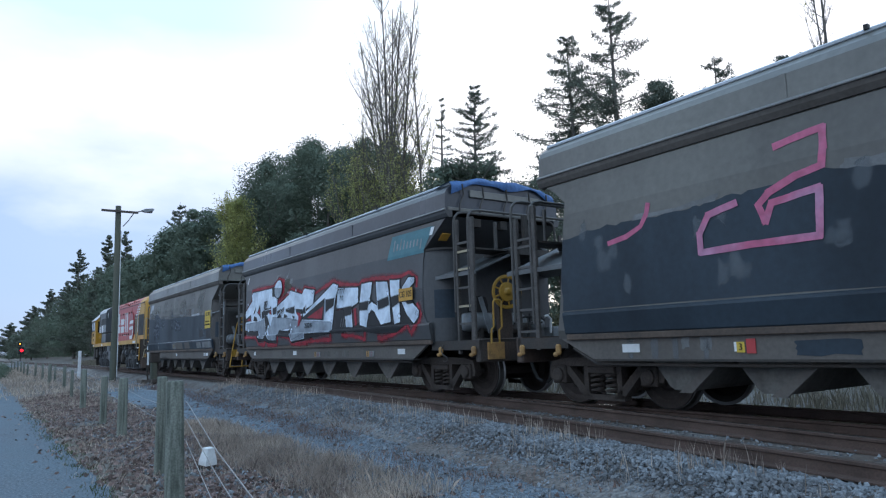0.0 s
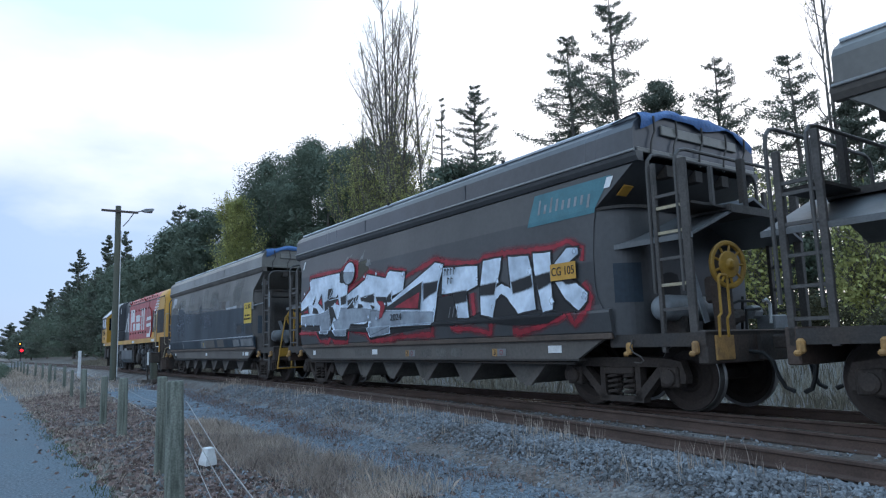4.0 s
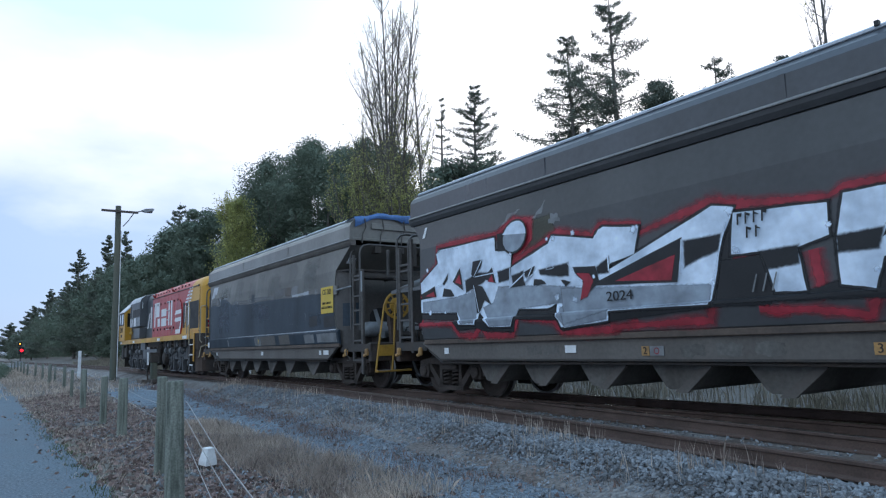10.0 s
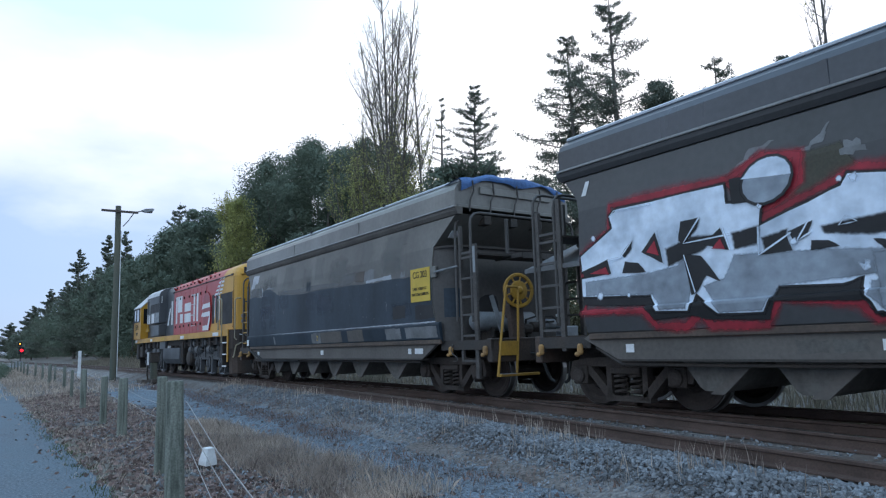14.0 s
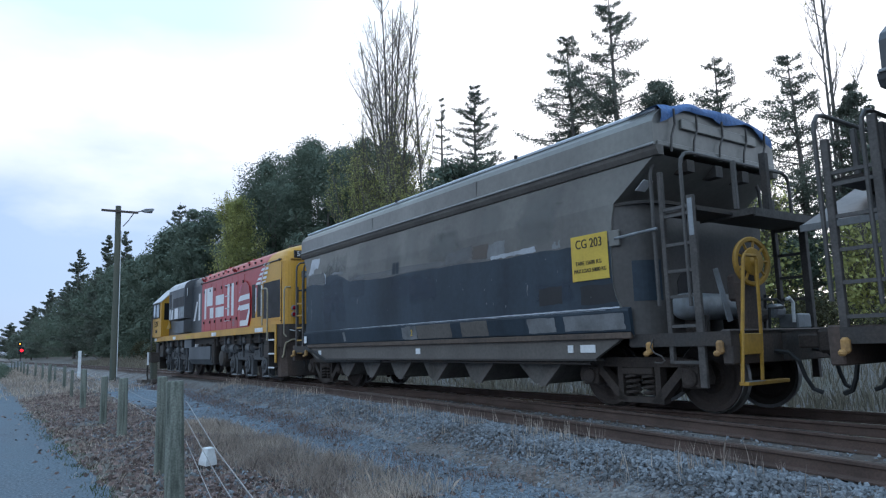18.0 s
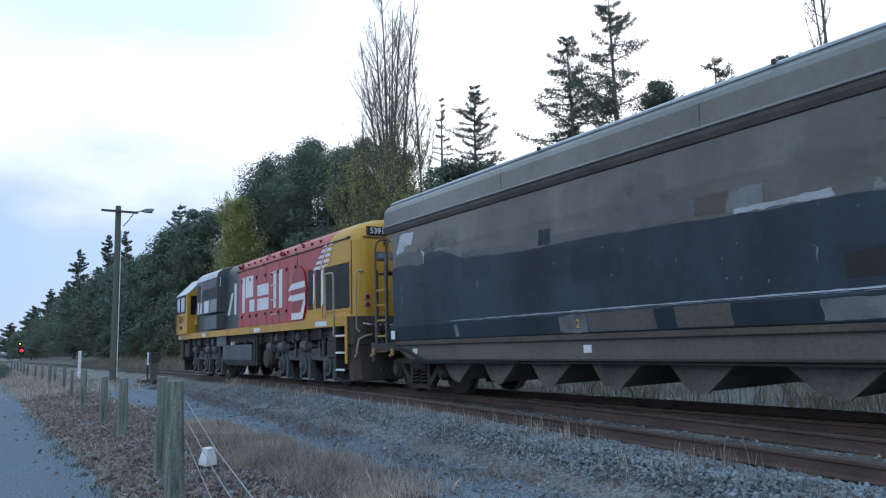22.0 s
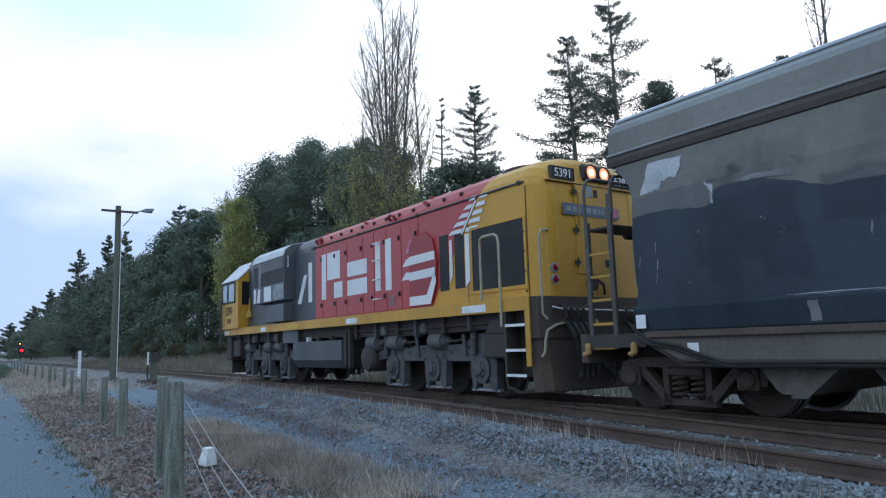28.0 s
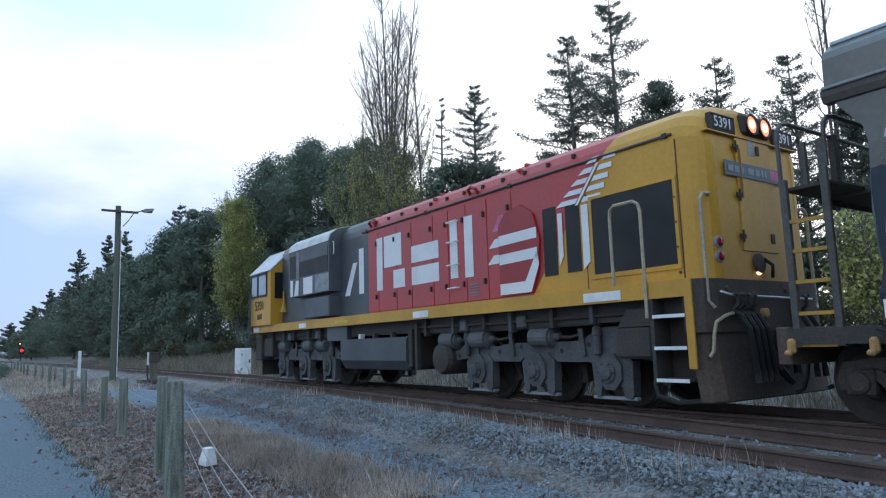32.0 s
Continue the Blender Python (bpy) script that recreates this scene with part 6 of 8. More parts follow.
    def bar(o, y=yb, m="loco_white", lift=0.004):
        decal("side_marking", o, y, M[m], lo, lift=lift)

    bar([(-0.36, 2.02), (-0.36, 3.10), (-0.12, 3.10), (-0.12, 2.02)])
    bar([(-0.06, 2.46), (-0.06, 3.10), (0.62, 3.10), (0.62, 2.46)])
    bar([(0.30, 2.02), (0.30, 2.38), (0.74, 2.38), (0.74, 2.02)])
    bar([(0.98, 2.44), (0.98, 2.76), (1.90, 2.76), (1.90, 2.44)])
    bar([(0.98, 2.02), (0.98, 2.36), (1.90, 2.36), (1.90, 2.02)])
    bar([(2.26, 2.02), (2.26, 3.04), (2.48, 3.04), (2.48, 2.02)])
    bar([(2.68, 2.0), (2.68, 3.04), (2.92, 3.04), (2.92, 2.0)])
    bar([(-1.18, 2.02), (-1.18, 3.0), (-0.96, 3.0), (-0.96, 2.02)], yg)
    bar([(-1.86, 2.02), (-1.46, 2.72), (-1.26, 2.72), (-1.62, 2.02)], yg)
    bar([(-4.30, 2.18), (-4.30, 2.58), (-4.14, 2.58), (-4.14, 2.18)], -1.42)
    bar([(-4.06, 2.18), (-3.84, 2.95), (-3.74, 2.95), (-3.80, 2.18)], -1.42)
    bar([(-3.5, 2.18), (-3.5, 2.58), (-2.96, 2.58), (-2.96, 2.18)], -1.42)
    bar([(-2.8, 2.18), (-2.8, 2.58), (-2.07, 2.58), (-2.07, 2.18)], -1.42, "tank")
    # striped wing emblem
    for z0, z1, xl in ((2.66, 2.90, 3.45), (2.40, 2.54, 3.34), (2.14, 2.28, 3.30)):
        bar([(xl, z0), (xl + 0.16, z1), (3.78, z1), (3.78, z0)], m="loco_white" if z0 < 2.6 else "pink_spray")
    bm = bmesh.new()
    prism(bm, [(3.62, 1.62), (3.62, 2.72), (3.78, 2.9), (4.15, 2.98), (4.42, 2.8), (4.55, 2.4), (4.48, 1.9), (4.35, 1.62)], -HOOD_Y - 0.045, -HOOD_Y)
    part("access_cover", bm, M["deep_red"], lo, "deep red raised cover")
    for z0, z1 in ((2.40, 2.56), (2.10, 2.26)):
        bar([(3.63, z0), (3.63, z1), (4.50, z1 + 0.02), (4.50, z0 + 0.02)], -HOOD_Y - 0.047)
    bar([(3.63, 1.63), (3.63, 1.80), (4.22, 1.80), (4.50, 2.24), (4.53, 2.02), (4.34, 1.63)], -HOOD_Y - 0.047)
    for i in range(5):
        z = 2.78 + 0.125 * i
        xb = slant(z)
        bar([(xb - 0.42 + 0.05 * i, z), (xb - 0.30 + 0.05 * i, z + 0.07), (xb + 0.02, z + 0.07), (xb - 0.04, z)], yg, lift=0.019)
        bar([(xb + 0.06, z), (xb + 0.12, z + 0.07), (xb + 0.42 - 0.03 * i, z + 0.07), (xb + 0.42 - 0.03 * i, z)], yg, lift=0.012)
    bar([(slant(2.75) - 0.02, 2.75), (slant(3.26) - 0.02, 3.26), (slant(3.26) + 0.03, 3.26), (slant(2.75) + 0.03, 2.75)], yg, lift=0.022)
    bar([(4.915, 1.95), (4.915, 2.70), (5.005, 2.70), (5.005, 2.08)], yg, lift=0.016)
    bar([(5.375, 1.85), (5.375, 2.74), (5.50, 2.74), (5.50, 1.95)], yg, lift=0.016)
    for k in range(5):
        bar([(2.80, 1.86 - k * 0.045), (2.80, 1.88 - k * 0.045), (3.05, 1.88 - k * 0.045), (3.05, 1.86 - k * 0.045)], m="patch", lift=0.01)
    for z in (1.85, 2.25, 2.65, 3.0):
        part("grab_step", tubes(0.014, [(2.24, yb, z), (2.24, yb - 0.07, z), (2.50, yb - 0.07, z), (2.50, yb, z)]), M["white"], lo)

    # sill and underframe
    for s in (-1, 1):
        part("sill", boxes((-7.2, 7.08, *sorted((s * 1.36, s * 1.30)), 1.36, 1.56)), M["loco_yellow"], lo, "yellow sill strip")
    part("footplate", boxes((-7.19, 7.06, -1.299, 1.299, 1.515, 1.55)), M["loco_yellow"], lo)
    for x, wd in ((-7.15, 0.42), (-3.9, 0.42), (1.35, 0.5), (5.55, 0.62)):
        part("reflector", boxes((x, x + wd, -1.368, -1.36, 1.385, 1.50)), M["white"], lo, "white reflective strip")
    part("small_plate", boxes((-1.9, -1.3, -1.366, -1.36, 1.41, 1.48)), M["sign"], lo)
    part("underframe", boxes((-7.0, 7.0, -1.15, 1.15, 1.12, 1.40)), M["steel"], lo, "black underframe")
    for a, b in ((-6.6, -1.9), (1.3, 6.6)):
        part("traction_motor_bank", boxes((a, b, -0.5, 0.5, 0.62, 1.13), bevel=0.03), M["steel"], lo)
    bm = bmesh.new()
    prism(bm, [(-1.28, 1.06), (-1.28, 0.62), (-1.16, 0.44), (1.16, 0.44), (1.28, 0.62), (1.28, 1.06)], -1.78, 0.95, "x")
    part("fuel_tank", bm, M["loco_grey"], lo, "dark grey fuel tank")
    part("tank_mount", boxes((-2.5, -1.5, -1.27, -0.9, 1.04, 1.36), bevel=0.01), M["loco_grey"], lo, "grey equipment box")
    part("tank_bulkhead", boxes((0.98, 1.1, -1.25, 1.25, 0.5, 1.2), bevel=0.01), M["steel"], lo)
    part("down_pipe", boxes((1.2, 1.28, -1.25, -1.15, 0.45, 1.3), bevel=0.01), M["steel"], lo)
    bm = bmesh.new()
    lathe(bm, ((-1.25, 0.05), (-1.22, 0.24), (-1.15, 0.28), (-0.2, 0.28)), (1.98, 0, 0.66), n=18)
    part("air_reservoir", bm, M["steel"], lo, "black air reservoir")
    for x in (-0.9, -0.3, 0.4):
        part("filler", boxes((x, x + 0.08, -1.3, -1.2, 1.06, 1.16)), M["white" if x < -0.5 else "steel"], lo)
    wheels = []
    for c, face in ((BOGIE_FRONT, -1), (BOGIE_REAR, 1)):
        # three-axle bogie; face mirrors the rear one's gear for the front one
        b = part("bogie", boxes((c - 2.0, c + 2.0, -0.55, 0.55, 0.55, 0.78), bevel=0.02), M["bogie"], lo, "grimy three-axle bogie")
        for s in (-1, 1):
            bm = bmesh.new()
            out = [(-2.22, 0.60), (-2.22, 0.74), (-1.95, 0.80), (-1.70, 0.93), (-1.42, 0.90), (-0.95, 0.84), (-0.6, 0.89), (0.6, 0.89), (0.90, 0.90), (1.20, 1.06), (1.50, 1.07), (1.90, 0.98), (2.10, 0.86), (2.15, 0.62), (1.72, 0.66), (1.10, 0.61), (0.40, 0.61), (0.30, 0.68), (-0.30, 0.68), (-0.40, 0.61), (-1.08, 0.61), (-1.72, 0.66)]
            prism(bm, [(c + face * a, z) for a, z in out], s * 0.97, s * 1.07)
            frame_ = part("side_frame", bm, M["loco_bogie"], b, "deep grey plate side frame")
            for a, z in ((-0.88, 0.76), (-0.36, 0.83), (0.50, 0.76), (1.02, 0.84), (-1.95, 0.70)):
                part("lightening_hole", lathe(bmesh.new(), ((s * 1.066, 0.038), (s * 1.073, 0.036)), (c + face * a, 0, z), n=12), M["black"], frame_, "dark round hole")
            for d in (-1.40, 0, 1.40):
                x = c + d
                arch = [(-0.33, 0.60), (-0.22, 0.72), (0.24, 0.74), (0.36, 0.62), (0.34, 0.20), (0.30, 0.15), (0.20, 0.17), (0.17, 0.30), (0.0, 0.36), (-0.17, 0.30), (-0.20, 0.17), (-0.26, 0.15), (-0.30, 0.30)]
                part("pedestal", prism(bmesh.new(), [(x + a, z) for a, z in arch], s * 0.95, s * 1.09), M["loco_bogie"], b)
                bm = bmesh.new()
                prism(bm, [(x + 0.21 * math.cos(k * math.pi / 4 + 0.39), 0.49 + 0.25 * math.sin(k * math.pi / 4 + 0.39)) for k in range(8)], s * 1.05, s * 1.13)
                lathe(bm, ((s * 1.12, 0.145), (s * 1.15, 0.14), (s * 1.155, 0.10), (s * 1.18, 0.09), (s * 1.19, 0.05)), (x - 0.04, 0, 0.48), n=16)
                box_ = part("axle_box", bm, M["loco_bogie"], b)
                for k in range(6):
                    a = k * math.pi / 3
                    part("cover_bolt", lathe(bmesh.new(), ((s * 1.148, 0.015), (s * 1.165, 0.014)), (x - 0.04 + 0.118 * math.cos(a), 0, 0.48 + 0.118 * math.sin(a)), n=6), M["bogie"], box_)
                part("pedestal_tie", boxes((x - 0.36, x + 0.36, *sorted((s * 0.97, s * 1.06)), 0.13, 0.175), bevel=0.008), M["tank"], b, "pale worn tie bar")
                part("brake_block", prism(bmesh.new(), [(x + 0.50, 0.30), (x + 0.60, 0.32), (x + 0.57, 0.56), (x + 0.48, 0.60)], *sorted((s * 0.56, s * 0.68))), M["grime"], b, "rusty brake block")
            for a in (-2.2, -1.33, 0.14) if face > 0 else (1.26, -0.28, -1.09):
                x = c + face * a
                bm = bmesh.new()
                lathe(bm, ((-0.24 * face, 0.05), (-0.23 * face, 0.13), (-0.20 * face, 0.15), (0.20 * face, 0.15), (0.23 * face, 0.12), (0.25 * face, 0.06), (0.34 * face, 0.045)), (x, s * 1.06, 0.965), "x", 16)
                cyl = part("brake_cylinder", bm, M["tank_grey"], b, "grey brake cylinder")
                part("cylinder_flange", lathe(bmesh.new(), ((0.185 * face, 0.165), (0.215 * face, 0.165)), (x, s * 1.06, 0.965), "x", 16), M["loco_bogie"], cyl)
                part("push_rod", tubes(0.022, [(x + face * 0.3, s * 1.08, 0.965), (x + face * 0.55, s * 1.09, 0.95), (x + face * 0.78, s * 1.07, 0.99)]), M["bogie"], b)
                part("brake_lever", prism(bmesh.new(), [(x + face * 0.72, 1.06), (x + face * 0.80, 1.06), (x + face * 0.84, 0.70), (x + face * 0.76, 0.70)], *sorted((s * 1.08, s * 1.11))), M["loco_bogie"], b)
            for a in (-1.65, 1.22):
                part("damper", lathe(bmesh.new(), ((0.70, 0.03), (0.72, 0.05), (0.96, 0.05), (0.97, 0.065), (1.06, 0.06), (1.10, 0.025)), (c + face * a, s * 1.12, 0), "z", 10), M["loco_bogie"], b)
            for a in (-1.1, -0.2, 0.75):
                part("sand_pipe", tubes(0.016, [(c + face * a, s * 1.0, 1.12), (c + face * (a + 0.1), s * 1.06, 0.98), (c + face * (a + 0.28), s * 0.9, 0.75), (c + face * (a + 0.32), s * 0.62, 0.25)]), M["steel"], b)
        for d in (-1.40, 0, 1.40):
            wheels.append(wheelset(lo, c + d, 0.48))
    for k, (x0, x1, z) in enumerate(((1.2, 6.2, 1.22), (-6.4, -2.4, 1.24), (1.4, 5.6, 1.12))):
        part("underframe_pipe", tubes(0.024, [(x0, -1.18 + 0.03 * k, z), ((x0 + x1) / 2, -1.19 + 0.03 * k, z - 0.02), (x1, -1.18 + 0.03 * k, z)]), M["bogie"], lo)
    for k, x in enumerate((1.5, 2.35, 3.2, 3.85, 4.75, 5.5, -3.0, -3.7, -4.6, -5.3, -6.1)):
        part("pipe_hanger", boxes((x, x + 0.07, -1.24, -1.08, 1.05 + 0.03 * (k % 3), 1.36), bevel=0.008), M["loco_bogie" if k % 2 else "steel"], lo)
    for x in (2.55, 4.0, -3.3, -5.0):
        part("valve_body", boxes((x, x + 0.2, -1.22, -1.02, 1.10, 1.30), bevel=0.03), M["tank_grey"], lo, "grey valve body")
    part("sand_box", boxes((5.95, 6.50, -1.26, -0.8, 0.66, 1.05), bevel=0.03), M["steel"], lo)
    bm = bmesh.new()
    prism(bm, [(6.0, 1.05), (6.5, 1.05), (6.5, 1.26), (6.15, 1.26)], -1.26, -0.8)
    part("sand_box_lid", bm, M["steel"], lo)
    part("sand_box", boxes((-6.6, -6.0, -1.26, -0.8, 0.70, 1.2), bevel=0.03), M["steel"], lo)
    part("front_box", boxes((-7.15, -6.7, -1.3, -0.8, 0.6, 1.3), bevel=0.03), M["steel"], lo)
    part("front_plough", prism(bmesh.new(), [(-7.2, 1.3), (-7.05, 0.2), (-7.0, 0.2), (-7.0, 1.3)], -1.15, 1.15), M["steel"], lo)

    # coupled end: steps, buffer beam, plough, hoses, lamps
    part("end_beam", prism(bmesh.new(), [(7.02, -1.33), (7.14, -1.33), (7.24, -1.24), (7.30, -1.05), (7.30, 1.05), (7.24, 1.24), (7.14, 1.33), (7.02, 1.33)], 0.95, 1.552, "z"), M["grime"], lo, "grimy brown-black end beam")
    for k, y in enumerate((-0.9, -0.35, 0.35, 0.9)):
        part("beam_bolt", lathe(bmesh.new(), ((7.30, 0.03), (7.325, 0.03), (7.33, 0.02)), (0, y, 1.44 - 0.05 * (k % 2)), "x", 8), M["grime"], lo)
    for s in (-1, 1):
        part("end_cheek", boxes((7.07, 7.17, *sorted((s * 1.37, s * 1.34)), 0.55, 1.56), bevel=0.006), M["loco_yellow"], lo, "yellow step cheek")
    bm = bmesh.new()
    rings = [[bm.verts.new((x + dx, y, z)) for x, y in ((7.04, -1.28), (7.18, -1.24), (7.26, -1.10), (7.28, 0.0), (7.26, 1.10), (7.18, 1.24), (7.04, 1.28))] for z, dx in ((1.0, 0.0), (0.6, 0.03), (0.20, 0.09), (0.18, 0.06))]
    for A, B in zip(rings, rings[1:]):
        for k in range(6):
            bm.faces.new((A[k], A[k + 1], B[k + 1], B[k]))
    bm.faces.new(rings[0])
    bm.faces.new(list(reversed(rings[-1])))
    bmesh.ops.recalc_face_normals(bm, faces=bm.faces)
    part("plough", bm, M["grime"], lo, "rusty end plough")
    for k in range(3):
        z = 1.17 - 0.365 * k
        st_ = part("step", boxes((6.62, 7.06, -1.36, -1.05, z - 0.03, z)), M["steel"], lo, "cab step with white edge")
        part("step_edge", boxes((6.62, 7.06, -1.368, -1.36, z - 0.04, z)), M["white"], st_)
    part("step_back", boxes((6.60, 7.06, -1.06, -1.03, 0.40, 1.36), (6.58, 6.63, -1.36, -1.04, 0.38, 1.36)), M["steel"], lo)
    part("step_guard", tubes(0.03, [(6.55, -1.3, 0.40), (6.6, -1.32, 0.24), (6.85, -1.3, 0.17), (7.15, -1.2, 0.2)]), M["rubber"], lo)
    part("side_grab_rail", tubes(0.022, [(6.05, -1.34, 1.56), (6.05, -1.34, 2.42), (6.08, -1.36, 2.52), (6.16, -1.38, 2.56), (6.46, -1.38, 2.56), (6.53, -1.38, 2.52), (6.56, -1.38, 2.42), (6.56, -1.38, 1.14)]), M["pale_pipe"], lo, "bent grab rail")
    part("end_grab_rail", tubes(0.022, [(7.20, -0.98, 2.53), (7.27, -1.03, 2.54), (7.25, -1.13, 2.53), (7.24, -1.17, 2.46), (7.25, -1.18, 1.30), (7.29, -1.12, 1.22)], [(7.20, 0.98, 2.53), (7.27, 1.03, 2.54), (7.25, 1.13, 2.53), (7.24, 1.17, 2.46), (7.25, 1.18, 1.30), (7.29, 1.12, 1.22)]), M["pale_pipe"], lo, "bent grab rail")
    door = part("end_door", boxes((7.262, 7.284, -0.43, 0.33, 1.90, 3.32), bevel=0.006), M["loco_yellow"], lo, "yellow end door")
    for z in (2.05, 2.55, 3.15):
        part("door_hinge", boxes((7.28, 7.30, -0.49, -0.38, z, z + 0.05), (7.29, 7.305, -0.445, -0.425, z - 0.05, z + 0.10)), M["steel"], door)
    part("door_rod", tubes(0.01, [(7.295, -0.36, 2.55), (7.295, -0.36, 3.15)]), M["hook"], door)
    part("door_lock", boxes((7.282, 7.295, 0.18, 0.26, 2.02, 2.14), (7.282, 7.30, 0.0, 0.07, 3.12, 3.24), bevel=0.004), M["black"], door)
    part("white_label", boxes((7.283, 7.288, -0.16, -0.03, 3.10, 3.30)), M["tank"], door)
    shelf = part("lamp_shelf", boxes((7.22, 7.29, -1.0, 1.0, 3.30, 3.32)), M["loco_yellow"], lo)
    part("shelf_rust", boxes((7.285, 7.294, -0.98, 0.98, 3.293, 3.303)), M["grime"], shelf, "rust along the shelf edge")
    for y0, y1 in ((-0.88, -0.42), (0.46, 0.90)):
        nb = part("number_board", boxes((7.21, 7.285, y0, y1, 3.345, 3.52), bevel=0.012), M["black"], lo, "black number board with white figures")
        part("board_frame", boxes((7.22, 7.289, y0 - 0.015, y0, 3.33, 3.535), (7.22, 7.289, y1, y1 + 0.015, 3.33, 3.535), (7.22, 7.289, y0, y1, 3.33, 3.345), (7.22, 7.289, y0, y1, 3.52, 3.535)), M["steel"], nb)
        lettering("figures", "5391", 0.185, pose(7.287, (y0 + y1) / 2, 3.432, 90, 0, 90), M["loco_white"], nb)
    hb = part("headlamp_box", boxes((7.16, 7.285, -0.22, 0.42, 3.36, 3.66), bevel=0.05), M["steel"], lo)
    for y in (-0.04, 0.25):
        lathe_bm = lathe(bmesh.new(), ((7.28, 0.13), (7.315, 0.135), (7.315, 0.115), (7.295, 0.11)), (0, y, 3.51), "x", 18)
        part("lamp_rim", lathe_bm, M["steel"], hb)
        part("headlamp", lathe(bmesh.new(), ((7.29, 0.11), (7.296, 0.11), (7.305, 0.03)), (0, y, 3.51), "x", 18), M["lamp_bowl"], hb, "warm lit bowl of a headlamp")
        part("bulb", lathe(bmesh.new(), ((7.30, 0.062), (7.315, 0.055), (7.32, 0.02)), (0, y, 3.51), "x", 14), M["lamp_on"], hb, "lit warm white bulb")
    np_ = part("name_plate", boxes((7.287, 7.294, -0.70, 0.55, 2.80, 2.98)), M["plate_blue"], lo, "blue-grey plate with worn pale bars")
    for y0, y1 in ((-0.64, -0.53), (-0.50, -0.40), (-0.37, -0.31), (-0.22, -0.09), (-0.06, 0.04), (0.07, 0.12), (0.15, 0.19)):
        part("plate_bar", boxes((7.293, 7.298, y0, y1, 2.85, 2.93)), M["tank"], np_)
    part("plate_patch", boxes((7.293, 7.297, 0.28, 0.52, 2.83, 2.96)), M["pink_spray"], np_, "faded red patch")
    for z in (1.98, 1.81):
        part("marker_lamp", lathe(bmesh.new(), ((7.14, 0.075), (7.27, 0.075), (7.275, 0.055)), (0, -0.90, z), "x", 14), M["tank"], lo)
        part("marker_lens", lathe(bmesh.new(), ((7.272, 0.052), (7.29, 0.048), (7.30, 0.02)), (0, -0.90, z), "x", 14), M["lens_red"], lo, "dark red marker lens")
    part("low_lamp", lathe(bmesh.new(), ((7.26, 0.045), (7.30, 0.04)), (0, -0.16, 1.66), "x", 10), M["lamp_on"], lo, "small lit lamp")
    part("multi_socket", lathe(bmesh.new(), ((7.24, 0.13), (7.30, 0.12), (7.31, 0.08)), (0, -0.14, 1.76), "x", 16), M["grime"], lo, "sooty jumper socket")
    part("jumper_cable", tubes(0.022, [(7.30, -0.06, 1.82), (7.36, 0.02, 1.74), (7.33, 0.06, 1.66), (7.30, 0.1, 1.60)]), M["rubber"], lo)
    part("uncoupling_bar", tubes(0.014, [(7.33, -1.05, 1.40), (7.34, -0.9, 1.37), (7.34, -0.5, 1.36), (7.34, 0.9, 1.34)]), M["white"], lo)
    part("hand_wheel_knob", lathe(bmesh.new(), ((7.30, 0.06), (7.36, 0.06), (7.37, 0.03)), (0, -0.2, 1.16), "x", 10), M["hook"], lo)
    for i, y in enumerate((-0.80, -0.68, -0.56, -0.44, 0.5, 0.7)):
        part("air_hose", tubes(0.032, [(7.30, y, 1.18), (7.40, y - 0.02, 1.14), (7.47, y + 0.02, 0.98), (7.47, y + 0.08, 0.66), (7.46, y + 0.12, 0.42)]), M["rubber"], lo)
        part("hose_end", tubes(0.038, [(7.46, y + 0.115, 0.50), (7.46, y + 0.125, 0.38)]), M["steel"], lo)
        part("hose_tap", tubes(0.022, [(7.30, y, 1.2), (7.37, y, 1.26), (7.39, y - 0.03, 1.36), (7.38, y - 0.08, 1.38)]), M["rail_pipe"], lo)
    part("yellow_hose", tubes(0.022, [(7.32, -0.82, 1.16), (7.33, -1.0, 1.13), (7.30, -1.14, 1.06), (7.28, -1.17, 0.92), (7.27, -1.19, 0.74), (7.24, -1.22, 0.68)]), M["pale_pipe"], lo, "dirty yellow pipe")
    part("hanging_hose", tubes(0.05, [(7.33, -0.15, 0.78), (7.42, -0.12, 0.5), (7.44, 0.05, 0.36), (7.42, 0.25, 0.42), (7.38, 0.32, 0.7)]), M["rubber"], lo)
    bm = bmesh.new()
    box(bm, 7.2, 7.42, -0.1, 0.1, 0.74, 0.92, bevel=0.02)
    box(bm, 7.38, 7.58, -0.16, 0.14, 0.68, 0.98, bevel=0.04)
    part("coupler", bm, M["bogie"], lo)
    return lo, wheels


loco, whloco = locomotive()
TRAIN.append((loco, -41.9, whloco, 0.48))

# ---------------- trees ----------------


def leaf_cloud(centres, size, seed, long=1.0, flat=0.0, facing=None):
    """Small four-cornered leaves or needle tufts at the given places, each turned its own way."""
    r = np.random.RandomState(seed)
    n = len(centres)
    a = r.normal(size=(n, 3))
    a[:, 2] *= 1 - flat
    if facing is not None:
        a = np.cross(facing + 0.45 * r.normal(size=(n, 3)), a)
    a /= np.linalg.norm(a, axis=1)[:, None]
    b = np.cross(a, r.normal(size=(n, 3)) if facing is None else facing)
    b /= np.linalg.norm(b, axis=1)[:, None] + 1e-9
    s = size * r.uniform(0.55, 1.35, n)[:, None]
    a, b = a * s * long, b * s
    c = np.asarray(centres)
    v = np.stack([c - a * 0.5, c + b * 0.32 + a * 0.05, c + a * 0.5, c - b * 0.32 + a * 0.05], 1).reshape(-1, 3)
    f = np.arange(4 * n).reshape(-1, 4)
    return v.tolist(), f.tolist()


